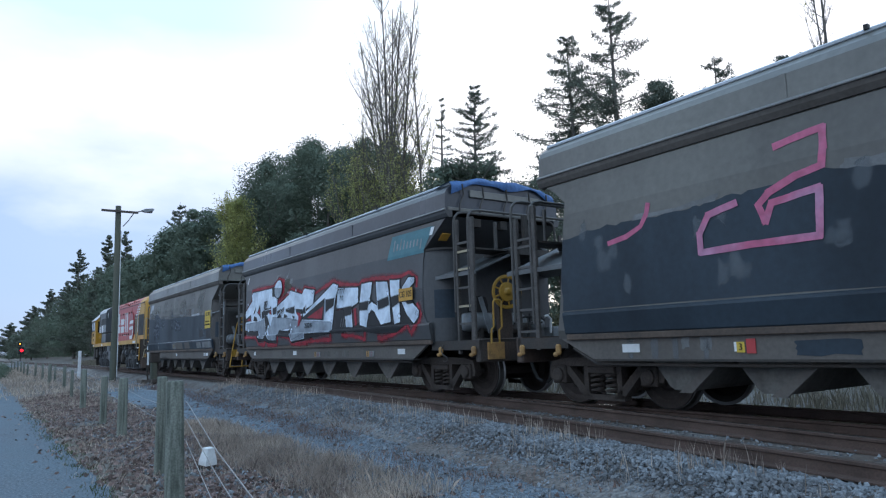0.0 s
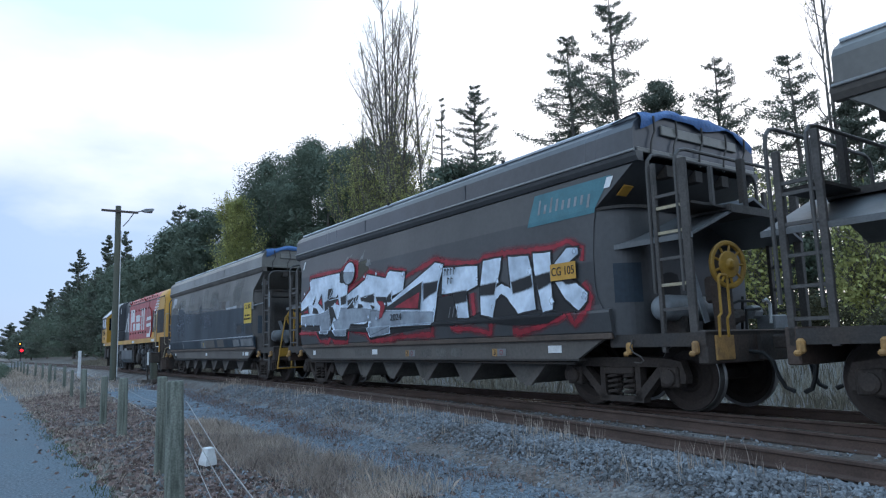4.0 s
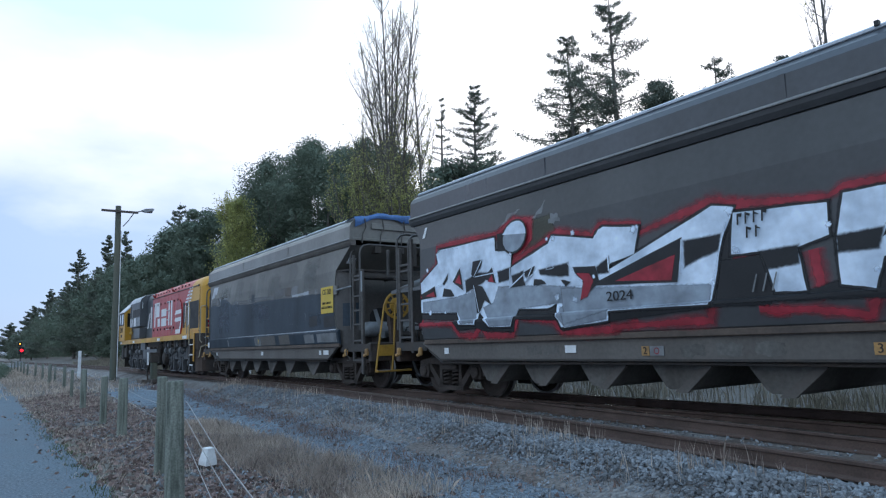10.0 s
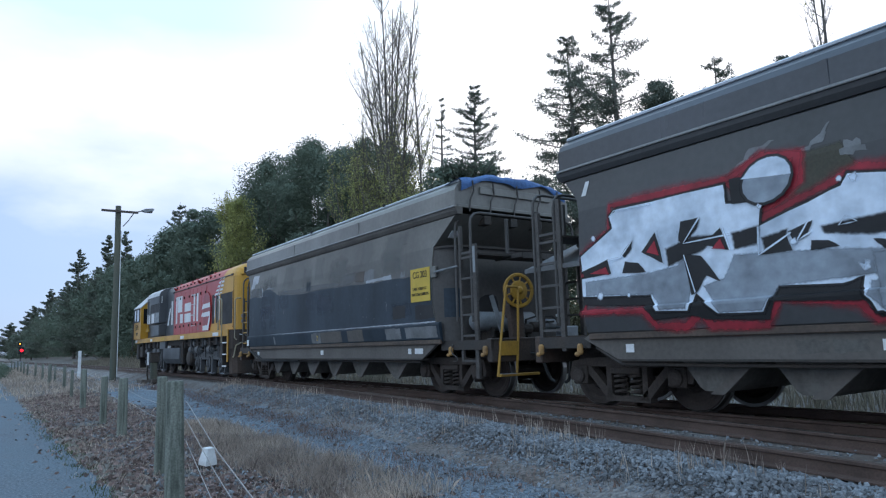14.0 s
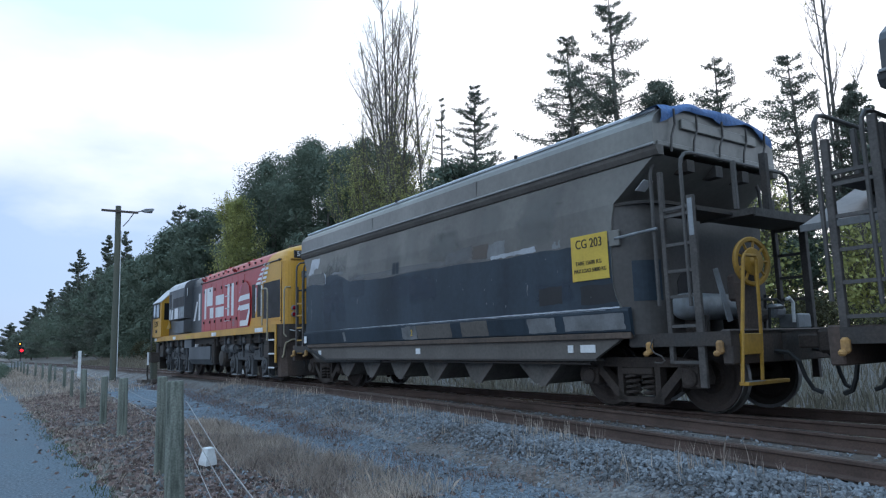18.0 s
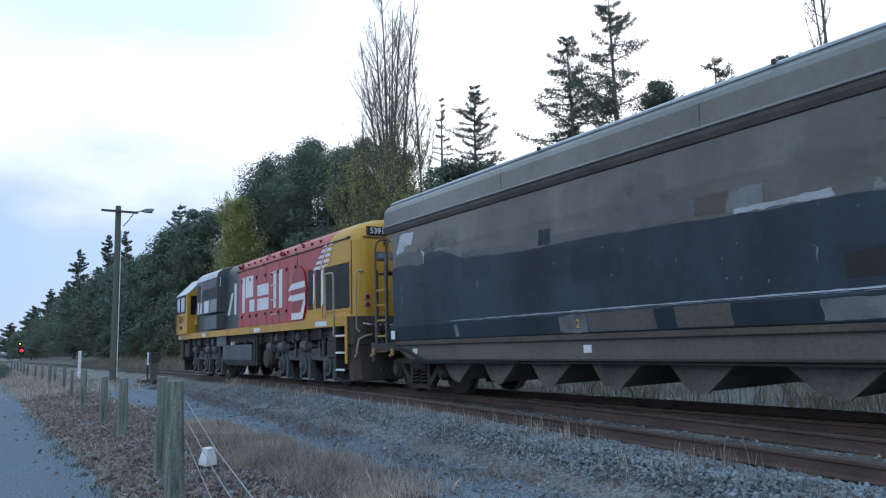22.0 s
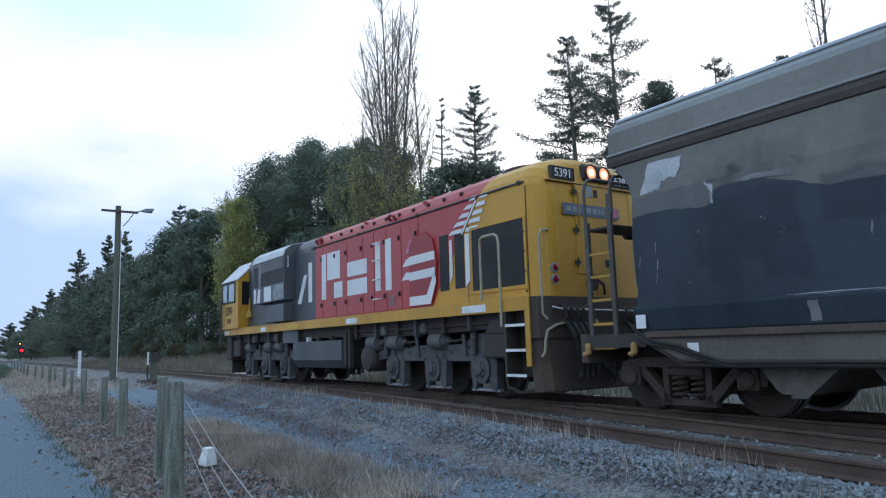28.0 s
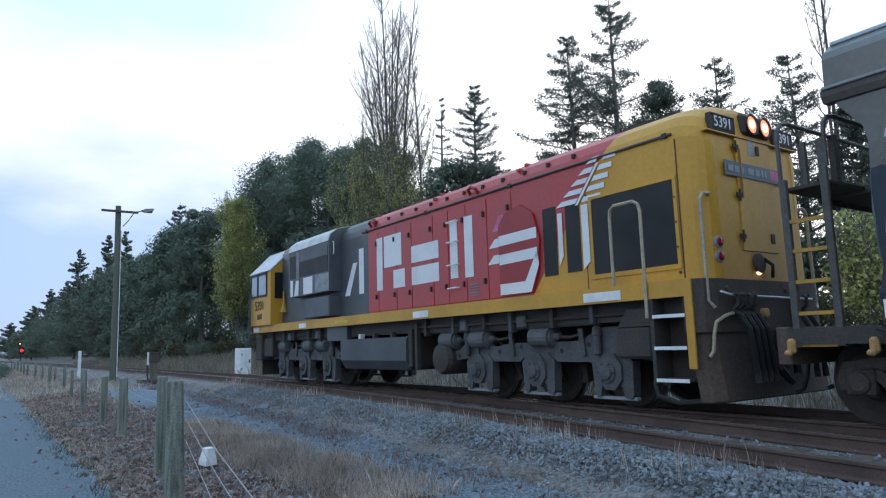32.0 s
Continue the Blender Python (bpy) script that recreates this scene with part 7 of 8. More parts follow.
def conifer(x, y, top, radius, seed, gap=0.35, label="tall dark conifer with ragged drooping branches", low=0.08, density=1.0, fluff=1.0, thin=1.0, leaf=0.105):
    r = random.Random(seed)
    base = gz(x, y) - 0.1
    h = top - base
    t = thing("conifer", pose(x, y, base), label, "tree", "trees beyond the railway")
    bm = bmesh.new()
    lean = [(r.uniform(-0.015, 0.015) * h, r.uniform(-0.015, 0.015) * h) for _ in range(2)]
    tube(bm, [(0, 0, 0), (lean[0][0], lean[0][1], h * 0.5), (lean[1][0], lean[1][1], h * 0.985)], 0.013 * h + 0.05, 7, r_end=0.015)
    part("trunk", bm, M["bark"], t)
    limbs = bmesh.new()
    pts = []
    z = h * low
    while z < h * 0.99:
        f = z / h
        reach = radius * (1 - f) ** 0.8 * (0.75 + 0.5 * r.random())
        for k in range(r.choice((3, 4, 5, 5))):
            if r.random() < gap * 0.6:
                continue
            az = r.uniform(0, 2 * math.pi)
            ln = reach * r.uniform(0.5, 1.15) + 0.12
            rise = r.uniform(-0.15, 0.22) + 0.3 * f
            d = Vector((math.cos(az), math.sin(az), rise))
            tip_up = r.uniform(0.0, 0.16) * ln
            o = Vector((lean[1][0] * f, lean[1][1] * f, z))
            p_end = o + d * ln + Vector((0, 0, tip_up))
            tube(limbs, [o, o + d * ln * 0.55, p_end], 0.012 + 0.012 * ln, 4, r_end=0.005)
            m = int((40 + 120 * ln) * density)
            for _ in range(m):
                u = r.random() ** 0.7
                c = o + d * ln * u + Vector((0, 0, tip_up * u * u))
                w = fluff * (0.05 + 0.10 * ln * (1.15 - u))
                pts.append(c + Vector((r.gauss(0, w), r.gauss(0, w), r.gauss(-0.03, fluff * (0.045 + 0.03 * ln)))))
        z += h * r.uniform(0.018, 0.036) * thin
    part("boughwork", limbs, M["bark"], t)["kind"] = "stuff"
    v, f = leaf_cloud([tuple(p) for p in pts], leaf, seed, 1.7)
    from_lists("crown", v, f, M["pine"], t)
    return t


def broadleaf(x, y, top, radius, seed, material="dark_leaf", label="dense dark evergreen tree with a rounded crown", count=16000, leaf=0.2, low=0.12, tall=1.0):
    r = random.Random(seed)
    rs = np.random.RandomState(seed)
    base = gz(x, y) - 0.1
    h = top - base
    t = thing("evergreen_tree" if material == "dark_leaf" else "leafy_tree", pose(x, y, base), label, "tree", "trees beyond the railway")
    bm = bmesh.new()
    tube(bm, [(0, 0, 0), (r.uniform(-.2, .2), r.uniform(-.2, .2), h * 0.35), (0, 0, h * 0.75)], 0.02 * h + 0.06, 7, r_end=0.05)
    for k in range(7):
        az = r.uniform(0, 6.28)
        z0 = h * r.uniform(0.15, 0.5)
        tube(bm, [(0, 0, z0), (radius * .35 * math.cos(az), radius * .35 * math.sin(az), z0 + h * .12), (radius * .75 * math.cos(az), radius * .75 * math.sin(az), z0 + h * .3)], 0.07, 5, r_end=0.02)
    part("trunk", bm, M["bark"], t)
    # crown of many billows, each with its own outline
    pts, outs = [], []
    n_b = 64
    for k in range(n_b):
        az, f = r.uniform(0, 6.28), r.random() ** 0.8
        zz = low + (1 - low) * f
        ring = radius * math.sqrt(max(0.0, 1 - max(0.0, (zz - 0.45) / 0.58) ** 2)) * (0.72 if zz < 0.25 else 0.9)
        br = radius * r.uniform(0.18, 0.40)
        q = ring * r.uniform(0.45, 0.95)
        c = np.array((q * math.cos(az), q * math.sin(az), h * zz - br * 0.9))
        m = count // n_b
        d = rs.normal(size=(m, 3))
        d /= np.linalg.norm(d, axis=1)[:, None]
        rad = br * (0.45 + 0.58 * rs.rand(m) ** 0.6) * (1 + 0.25 * np.sin(5 * d[:, 0] + k) * np.sin(4 * d[:, 2] + 2 * k))
        pts.append(c + d * rad[:, None] * np.array((1, 1, 0.85 * tall)))
        outs.append(d)
    pts, outs = np.concatenate(pts), np.concatenate(outs)
    keep = pts[:, 2] > 0.1
    v, f = leaf_cloud(pts[keep], leaf, seed, facing=outs[keep])
    from_lists("crown", v, f, M[material], t)
    return t


def poplar(x, y, top, radius, seed, bare_from=1.1, count=9000, label="yellow-green poplar in thin autumn leaf", low=0.06, stems=26, leaf=0.14):
    """An upright poplar; above bare_from of its height the leaves have fallen."""
    r = random.Random(seed)
    base = gz(x, y) - 0.1
    h = top - base
    t = thing("poplar_tree", pose(x, y, base), label, "tree", "trees beyond the railway")
    bm = bmesh.new()
    tube(bm, [(0, 0, 0), (r.uniform(-.1, .1), r.uniform(-.1, .1), h * .5), (0, 0, h * 0.99)], 0.012 * h + 0.04, 7, r_end=0.012)
    part("trunk", bm, M["bark"], t)
    br = bmesh.new()
    twigs = []
    for k in range(stems):
        az = r.uniform(0, 6.28)
        z0 = h * r.uniform(0.05, 0.62)
        ln = (h - z0) * r.uniform(0.35, 0.85)
        out = radius * r.uniform(0.3, 1.0) * (1.0 - 0.4 * z0 / h)
        d = Vector((math.cos(az), math.sin(az), 0))
        P = [Vector((0, 0, z0)), d * out * 0.6 + Vector((0, 0, z0 + ln * 0.25)), d * out * 0.95 + Vector((r.uniform(-.1, .1), r.uniform(-.1, .1), z0 + ln * 0.65)), d * out * r.uniform(.8, 1.1) + Vector((0, 0, z0 + ln))]
        tube(br, P, 0.008 + 0.0032 * ln, 4, r_end=0.005)
        for j in range(int(12 + ln * 9)):
            u = r.uniform(0.15, 1.0)
            i = min(2, int(u * 3))
            q = P[i].lerp(P[i + 1], u * 3 - i)
            e = q + Vector((r.gauss(0, 0.3), r.gauss(0, 0.3), r.uniform(0.25, 0.9)))
            tube(br, [q, q.lerp(e, .5) + Vector((r.gauss(0, .05), r.gauss(0, .05), 0)), e], 0.013, 3, cap=False, r_end=0.004)
            twigs.append((q, e))
    part("branchwork", br, M["bark"], t)["kind"] = "stuff"
    pts = []
    for _ in range(count):
        q, e = r.choice(twigs)
        p = q.lerp(e, r.uniform(0, 1.1)) + Vector((r.gauss(0, .14), r.gauss(0, .14), r.gauss(0, .16)))
        f = p.z / h
        if f > bare_from and r.random() > 0.02:
            continue
        pts.append(tuple(p))
    for _ in range(int(count * 0.5)):
        az, zz = r.uniform(0, 6.28), r.uniform(low, min(0.6, bare_from))
        q = radius * r.uniform(0.4, 1.0)
        pts.append((q * math.cos(az), q * math.sin(az), zz * h + r.gauss(0, .2)))
    v, f = leaf_cloud(pts, leaf, seed)
    from_lists("crown", v, f, M["poplar"], t)
    return t


def bare_poplar(x, y, top, radius, seed, leafy_to=0.5, count=5000, stems=3, label="tall bare poplar with its last leaves low down", leaf=0.13, spread=0.08, dense=1.7, cone=False):
    """A fastigiate tree: steep stems, boughs that turn upwards, fine twigs, leaves only low down."""
    r = random.Random(seed)
    base = gz(x, y) - 0.1
    h = top - base
    t = thing("poplar_tree", pose(x, y, base), label, "tree", "trees beyond the railway")
    trunk, br, twigs = bmesh.new(), bmesh.new(), []

    def shoot(bm, p, d, ln, thick, sides, bend, wob=0.09):
        pts = [p]
        for k in range(4):
            d = (d + Vector((r.gauss(0, wob), r.gauss(0, wob), bend))).normalized()
            p = p + d * ln / 4
            pts.append(p)
        tube(bm, pts, thick, sides, cap=False, r_end=max(0.003, thick * 0.2))
        return pts

    def along(pts, u):
        i = min(3, int(u * 4))
        return pts[i].lerp(pts[i + 1], u * 4 - i), (pts[i + 1] - pts[i]).normalized()

    for s in range(stems):
        az = 6.28 * (s + r.random() * 0.6) / stems
        tilt = 0.0 if s == 0 else r.uniform(0.05, 0.09)
        d = Vector((math.cos(az) * tilt, math.sin(az) * tilt, 1)).normalized()
        z0 = 0.0 if s == 0 else h * r.uniform(0.08, 0.25)
        ln = (h - z0) * (1.0 if s == 0 else r.uniform(0.7, 0.92))
        main = shoot(trunk, Vector((0, 0, z0)), d, ln, 0.0045 * ln + 0.03, 6, 0.03, 0.03)
        for k in range(int(ln * dense)):
            u = r.uniform(0.12, 0.93)
            p, dd = along(main, u)
            lens = (1 - u) ** 0.7 * 1.15 if cone else math.sin(math.pi * min(1, 0.18 + 0.82 * u)) ** 0.8
            az2 = r.uniform(0, 6.28)
            side = Vector((math.cos(az2), math.sin(az2), 0))
            bl = (0.5 + radius * 1.5 * lens) * r.uniform(0.6, 1.25)
            b = shoot(br, p, (dd + side * r.uniform(0.5, 1.0)).normalized(), bl, 0.009 + 0.008 * bl, 4, 0.22)
            for q in range(int(4 + bl * 4)):
                p2, d2 = along(b, r.uniform(0.15, 1.0))
                e = Vector((r.gauss(0, 0.5), r.gauss(0, 0.5), r.uniform(0.0, 0.6)))
                tl = bl * r.uniform(0.15, 0.4) + 0.1
                tw = shoot(br, p2, (d2 + e).normalized(), tl, 0.009, 3, 0.15)
                twigs.append((tw[1], tw[4]))
                if r.random() < 0.6:
                    p3, d3 = along(tw, r.uniform(0.3, 0.8))
                    t3 = shoot(br, p3, (d3 + Vector((r.gauss(0, .6), r.gauss(0, .6), 0.1))).normalized(), tl * 0.5, 0.007, 3, 0.1)
                    twigs.append((t3[0], t3[4]))
    part("trunk", trunk, M["pale_bark"], t)
    part("branchwork", br, M["pale_bark"], t)["kind"] = "stuff"
    pts = []
    for _ in range(count):
        q, e = r.choice(twigs)
        p = q.lerp(e, r.uniform(0, 1.1)) + Vector((r.gauss(0, spread), r.gauss(0, spread), r.gauss(0, spread * 1.3)))
        if p.z / h > leafy_to + r.gauss(0, 0.08) and r.random() > 0.14:
            continue
        pts.append(tuple(p))
    v, f = leaf_cloud(pts, leaf, seed)
    from_lists("crown", v, f, M["poplar"], t)
    return t

# far and left
for i, (x, y, top, rad) in enumerate(((-290, 2, 13, 7), (-268, 6, 12, 6), (-225, 5, 15.3, 6.5), (-198, 7, 17.7, 6), (-178, 9, 18, 6), (-142, 7, 20.7, 4.6), (-135, 9.5, 16.8, 4.5), (-114, 8, 19.2, 4.2), (-104, 9, 18.3, 4.2))):
    conifer(x, y, top, rad, 100 + i, gap=0.15, density=0.8, fluff=1.0, leaf=0.17, thin=0.8, label="distant dark conifer in the tree line")
for i, (x, y, top, rad) in enumerate(((-280, 7, 10, 8), (-245, 9, 12, 8), (-215, 9, 13, 8), (-185, 10, 14, 8), (-165, 11, 15, 7.5), (-145, 10, 15.5, 7), (-126, 10.5, 15.5, 6.5), (-112, 11, 15, 6), (-99, 10, 14.5, 5.5), (-88, 9.5, 13.6, 5), (-77, 10.5, 15, 5))):
    broadleaf(x, y, top, rad, 200 + i, count=30000, leaf=0.30)
conifer(-80.2, 10.5, 18.4, 4.2, 121, gap=0.3, leaf=0.13, density=0.7, fluff=0.9)
broadleaf(-67, 10, 15.2, 3.8, 221, count=36000, leaf=0.23)
broadleaf(-71, 12, 13.0, 4.4, 222, count=32000, leaf=0.24)
bare_poplar(-54.5, 9.5, 13.0, 2.6, 301, 1.5, 36000, 1, "narrow yellow-green poplar in full leaf", 0.15, 0.18, 9.0, True)
broadleaf(-61.0, 14.5, 17.6, 4.7, 223, count=52000, leaf=0.19)
broadleaf(-57.0, 13.5, 18.6, 5.0, 230, count=60000, leaf=0.18)
broadleaf(-54.5, 16.5, 19.6, 5.4, 229, count=60000, leaf=0.18)
broadleaf(-48.0, 14.5, 17.6, 5.4, 224, count=60000, leaf=0.17)
broadleaf(-42.8, 16, 16.6, 4.6, 225, count=52000, leaf=0.16)
broadleaf(-46, 12.0, 10.0, 3.8, 226, count=30000, leaf=0.18)
bare_poplar(-36.2, 13.5, 26.0, 2.0, 302, 0.5, 9000, 5, leaf=0.10)
bare_poplar(-38.6, 14.5, 24.4, 1.8, 303, 0.5, 7000, 3, leaf=0.10)
bare_poplar(-33.9, 14.2, 20.5, 1.5, 304, 0.55, 7000, 3)
bare_poplar(-36.6, 12.0, 15.4, 1.6, 305, 0.78, 9000, 5, "yellowing poplar thicket with thinning leaves", 0.105, 0.07)
bare_poplar(-38.8, 12.3, 14.6, 1.5, 315, 0.82, 7500, 3, "yellowing poplar thicket with thinning leaves", 0.105, 0.07)
bare_poplar(-34.0, 12.3, 14.0, 1.5, 306, 0.78, 8000, 4, "yellowing poplar thicket with thinning leaves", 0.105, 0.07)
conifer(-35.2, 16.5, 17.3, 2.0, 122, gap=0.5, fluff=0.7, density=0.7, leaf=0.065)
conifer(-29.2, 15.0, 15.7, 4.6, 123, gap=0.35, leaf=0.065, density=1.1, thin=0.75, fluff=0.7)
broadleaf(-30, 14.5, 11.8, 3.4, 227, count=20000, leaf=0.22)
broadleaf(-25.5, 15.5, 9.6, 2.8, 228, count=12000, leaf=0.2)
conifer(-21.1, 14.0, 15.3, 4.6, 124, gap=0.35, low=0.25, density=1.25, thin=0.8, fluff=0.85, leaf=0.065)
conifer(-18.9, 14.5, 16.4, 4.8, 125, gap=0.35, low=0.25, density=1.25, thin=0.8, fluff=0.85, leaf=0.065)
conifer(-18.5, 17.0, 12.5, 5.6, 126, gap=0.0, low=0.3, density=1.5, fluff=1.5, thin=0.6, leaf=0.08, label="dense dark conifer with a bushy crown")
conifer(-16.1, 18.0, 13.0, 4.2, 127, gap=0.35, low=0.2, thin=0.85, fluff=0.85, leaf=0.065)
conifer(-13.0, 18.0, 12.0, 4.2, 128, gap=0.35, low=0.2, thin=0.85, fluff=0.85, leaf=0.065)
conifer(-10.4, 17.0, 9.6, 2.6, 129, gap=0.35, low=0.2)
bare_poplar(-11.0, 17.0, 17.0, 1.1, 307, 0.1, 200, 2, "bare thin-branched tree without leaves")
poplar(-8.9, 13.0, 4.6, 1.2, 308, count=3500, stems=24, label="small yellow-green poplar in leaf")
poplar(-12.6, 14.0, 6.0, 1.3, 309, count=3500, stems=20, label="small yellow-green poplar in leaf")
for i, (x, y, top, rad) in enumerate(((-17, 15.5, 6.5, 2.6), (-13, 16, 5.2, 2.4), (-8.6, 16, 5.4, 2.4), (-5, 15, 5.6, 2.4), (-22, 15.5, 6.6, 2.4))):
    broadleaf(x, y, top, rad, 240 + i, count=8000, leaf=0.19)
# ---------------- lineside things ----------------


def post_mesh(r, h, seed, lean=0.0):
    rr = random.Random(seed)
    bm = bmesh.new()
    n = 10
    rings = []
    for k, z in enumerate((-0.25, 0.0, h * 0.35, h * 0.7, h - 0.015, h)):
        s = (1.06 - 0.1 * z / h) * (0.93 if k == 5 else 1.0)
        rings.append([bm.verts.new((lean * z + r * s * math.cos(2 * math.pi * i / n) * (1 + rr.uniform(-.05, .05)), r * s * math.sin(2 * math.pi * i / n) * (1 + rr.uniform(-.05, .05)), z)) for i in range(n)])
    for A, B in zip(rings, rings[1:]):
        for i in range(n):
            bm.faces.new((A[i], A[(i + 1) % n], B[(i + 1) % n], B[i]))
    bm.faces.new(rings[-1])
    bm.faces.new(list(reversed(rings[0])))
    return bm


fence = thing("wire_fence", pose(0, 0, 0), "weathered round wooden posts with slack galvanised wires", "fence")
POSTS = ((-0.9, -7.42, 0.50, 0.08), (-6.42, -6.37, 0.645, 0.080), (-8.31, -6.10, 0.63, 0.056), (-12.4, -5.83, 0.50, 0.075), (-14.84, -5.77, 0.47, 0.06), (-19.2, -5.62, 0.54, 0.07),
         (-24.3, -5.35, 0.44, 0.045), (-30.0, -5.02, 0.48, 0.06), (-35.8, -5.06, 0.52, 0.075), (-38.2, -4.65, 0.44, 0.05), (-42.0, -4.9, 0.48, 0.055), (-46.3, -4.96, 0.5, 0.06), (-52.0, -5.05, 0.42, 0.06), (-57, -5.0, 0.5, 0.055), (-62, -4.95, 0.45, 0.06), (-68, -4.9, 0.52, 0.06), (-75, -4.85, 0.45, 0.06), (-83, -4.8, 0.5, 0.06))
for i, (x, y, top, r) in enumerate(POSTS):
    g = gz(x, y)
    p = part("post", post_mesh(r, top - g, 400 + i, lean=-0.10 if i == 1 else 0.01 * ((i * 7) % 5 - 2)), M["post"], fence)
    p.matrix_basis = pose(x, y, g)
for k, h in enumerate((0.12, 0.30, 0.46)):
    for a, b in zip(POSTS, POSTS[1:]):
        if k == 1 and a[0] < -30:
            continue
        P, Q = Vector((a[0], a[1] + a[3], min(h, a[2] - 0.1))), Vector((b[0], b[1] + b[3], min(h, b[2] - 0.1)))
        mid = (P + Q) / 2 - Vector((0, 0, 0.02 + 0.01 * k))
        part("wire", tubes(0.003, [P, mid, Q], sides=4), M["wire"], fence)

marker = thing("marker_block", pose(-8.1, -5.63, gz(-8.1, -5.63), 0, 4, 20), "small white-topped concrete marker block beside the fence", "marker")
bm = bmesh.new()
rings = [[bm.verts.new((sx * w, sy * w, z)) for sx, sy in ((-1, -1), (1, -1), (1, 1), (-1, 1))] for z, w in ((0.05, 0.072), (0.10, 0.070), (0.20, 0.050), (0.235, 0.048), (0.24, 0.042))]
for A, B in zip(rings, rings[1:]):
    for k in range(4):
        bm.faces.new((A[k], A[(k + 1) % 4], B[(k + 1) % 4], B[k]))
bm.faces.new(rings[-1])
bm.faces.new(list(reversed(rings[0])))
part("cap", bm, M["white"], marker, "white painted tapered cap")
part("block", boxes((-0.07, 0.07, -0.07, 0.07, -0.08, 0.052), bevel=0.008), M["sleeper"], marker, "dark weathered foot")

px_, py_ = -34.6, -2.62
pole = thing("street_lamp_pole", pose(px_, py_, gz(px_, py_)), "tall grey-green wooden pole with crossarm and street lamp", "lamp pole")
H_POLE = 7.86 - gz(px_, py_)
part("pole", tube(bmesh.new(), [(0, 0, -0.4), (0, 0.0, H_POLE * 0.5), (0, -0.05, H_POLE)], 0.165, 14, r_end=0.125), M["pole"], pole, "weathered wooden pole")
part("crossarm", boxes((0.15, 0.25, -0.80, 0.80, H_POLE - 0.34, H_POLE - 0.24), bevel=0.01), M["sleeper"], pole, "wooden crossarm")
part("arm_brace", tubes(0.022, [(0.2, 0.15, H_POLE - 1.0), (0.2, 0.35, H_POLE - 0.75), (0.2, 0.62, H_POLE - 0.3)]), M["rail_pipe"], pole)
part("lamp_arm", tubes(0.03, [(0.2, 0.6, H_POLE - 0.30), (0.2, 0.8, H_POLE - 0.24), (0.2, 1.0, H_POLE - 0.18)]), M["rail_pipe"], pole)
bm = bmesh.new()
prism(bm, [(0.92, -0.04), (1.08, 0.05), (1.44, 0.10), (1.50, 0.05), (1.44, -0.04), (1.08, -0.10)], 0.08, 0.32, "x")
bmesh.ops.translate(bm, vec=(0, 0, H_POLE - 0.14), verts=bm.verts)
lamp = part("lamp_head", bm, M["tank"], pole, "pale grey street lamp head")
part("lamp_glass", boxes((0.1, 0.3, 1.1, 1.42, H_POLE - 0.25, H_POLE - 0.215), bevel=0.01), M["patch"], lamp)
part("conduit", tubes(0.02, [(0.14, 0.13, 0.0), (0.13, 0.12, 3.0), (0.11, 0.1, H_POLE - 1.2)]), M["white"], pole, "pale conduit pipe")
part("conduit_box", boxes((0.12, 0.28, 0.1, 0.24, 0.0, 0.25), bevel=0.01), M["patch"], pole)

wx, wy = -41.9, -3.2
wp = thing("marker_post", pose(wx, wy, gz(wx, wy)), "slim white marker post beside the track", "post")
part("post", boxes((-0.05, 0.05, -0.075, 0.075, -0.2, 1.52), bevel=0.015), M["white"], wp)

sx_, sy_ = -30.0, -1.80
stand = thing("switch_stand", pose(sx_, sy_, -0.2), "weathered points lever box on a short post", "switch stand")
part("post", boxes((-0.11, 0.11, -0.12, 0.12, -0.1, 0.72), bevel=0.02), M["pole"], stand)
part("lever_box", boxes((-0.16, 0.16, -0.17, 0.19, 0.70, 1.06), (-0.18, 0.18, -0.19, 0.21, 1.06, 1.11), bevel=0.02), M["sleeper"], stand, "dark weathered lever box")
part("white_flag", boxes((0.0, 0.06, -0.27, -0.20, 0.60, 1.12), bevel=0.01), M["white"], stand, "white painted lever")
part("lever", tubes(0.035, [(0.02, -0.22, 0.0), (0.02, -0.26, 0.3), (0.02, -0.24, 0.6)]), M["steel"], stand)
for y in (-0.55, -0.15):
    part("base_timber", boxes((-0.5, 0.5, y, y + 0.24, -0.12, 0.03), bevel=0.015), M["sleeper"], stand)
part("throw_rod", tubes(0.025, [(0.1, 0.1, 0.02), (0.1, 1.4, 0.05)]), M["steel"], stand)

gx_, gy_ = -112.0, -2.75
sig = thing("railway_signal", pose(gx_, gy_, -0.35), "distant railway signal showing red", "signal")
part("mast", tubes(0.07, [(0, 0, 0), (0, 0, 3.3)], sides=8), M["steel"], sig)
part("signal_head", boxes((-0.1, 0.12, -0.28, 0.42, 1.55, 2.55), (-0.1, 0.12, -0.4, 0.1, 2.7, 3.2), bevel=0.03), M["black"], sig)
part("red_lamp", lathe(bmesh.new(), ((0.12, 0.19), (0.16, 0.17), (0.18, 0.08)), (0, 0.12, 2.05), "x", 16), M["signal_red"], sig, "lit red lamp")
part("amber_lamp", lathe(bmesh.new(), ((0.12, 0.10), (0.16, 0.09), (0.18, 0.05)), (0, -0.12, 3.0), "x", 14), M["signal_amber"], sig, "lit amber lamp")
part("relay_box", boxes((-0.3, 0.3, -0.5, 0.3, 0.0, 0.6), bevel=0.03), M["tank"], sig)

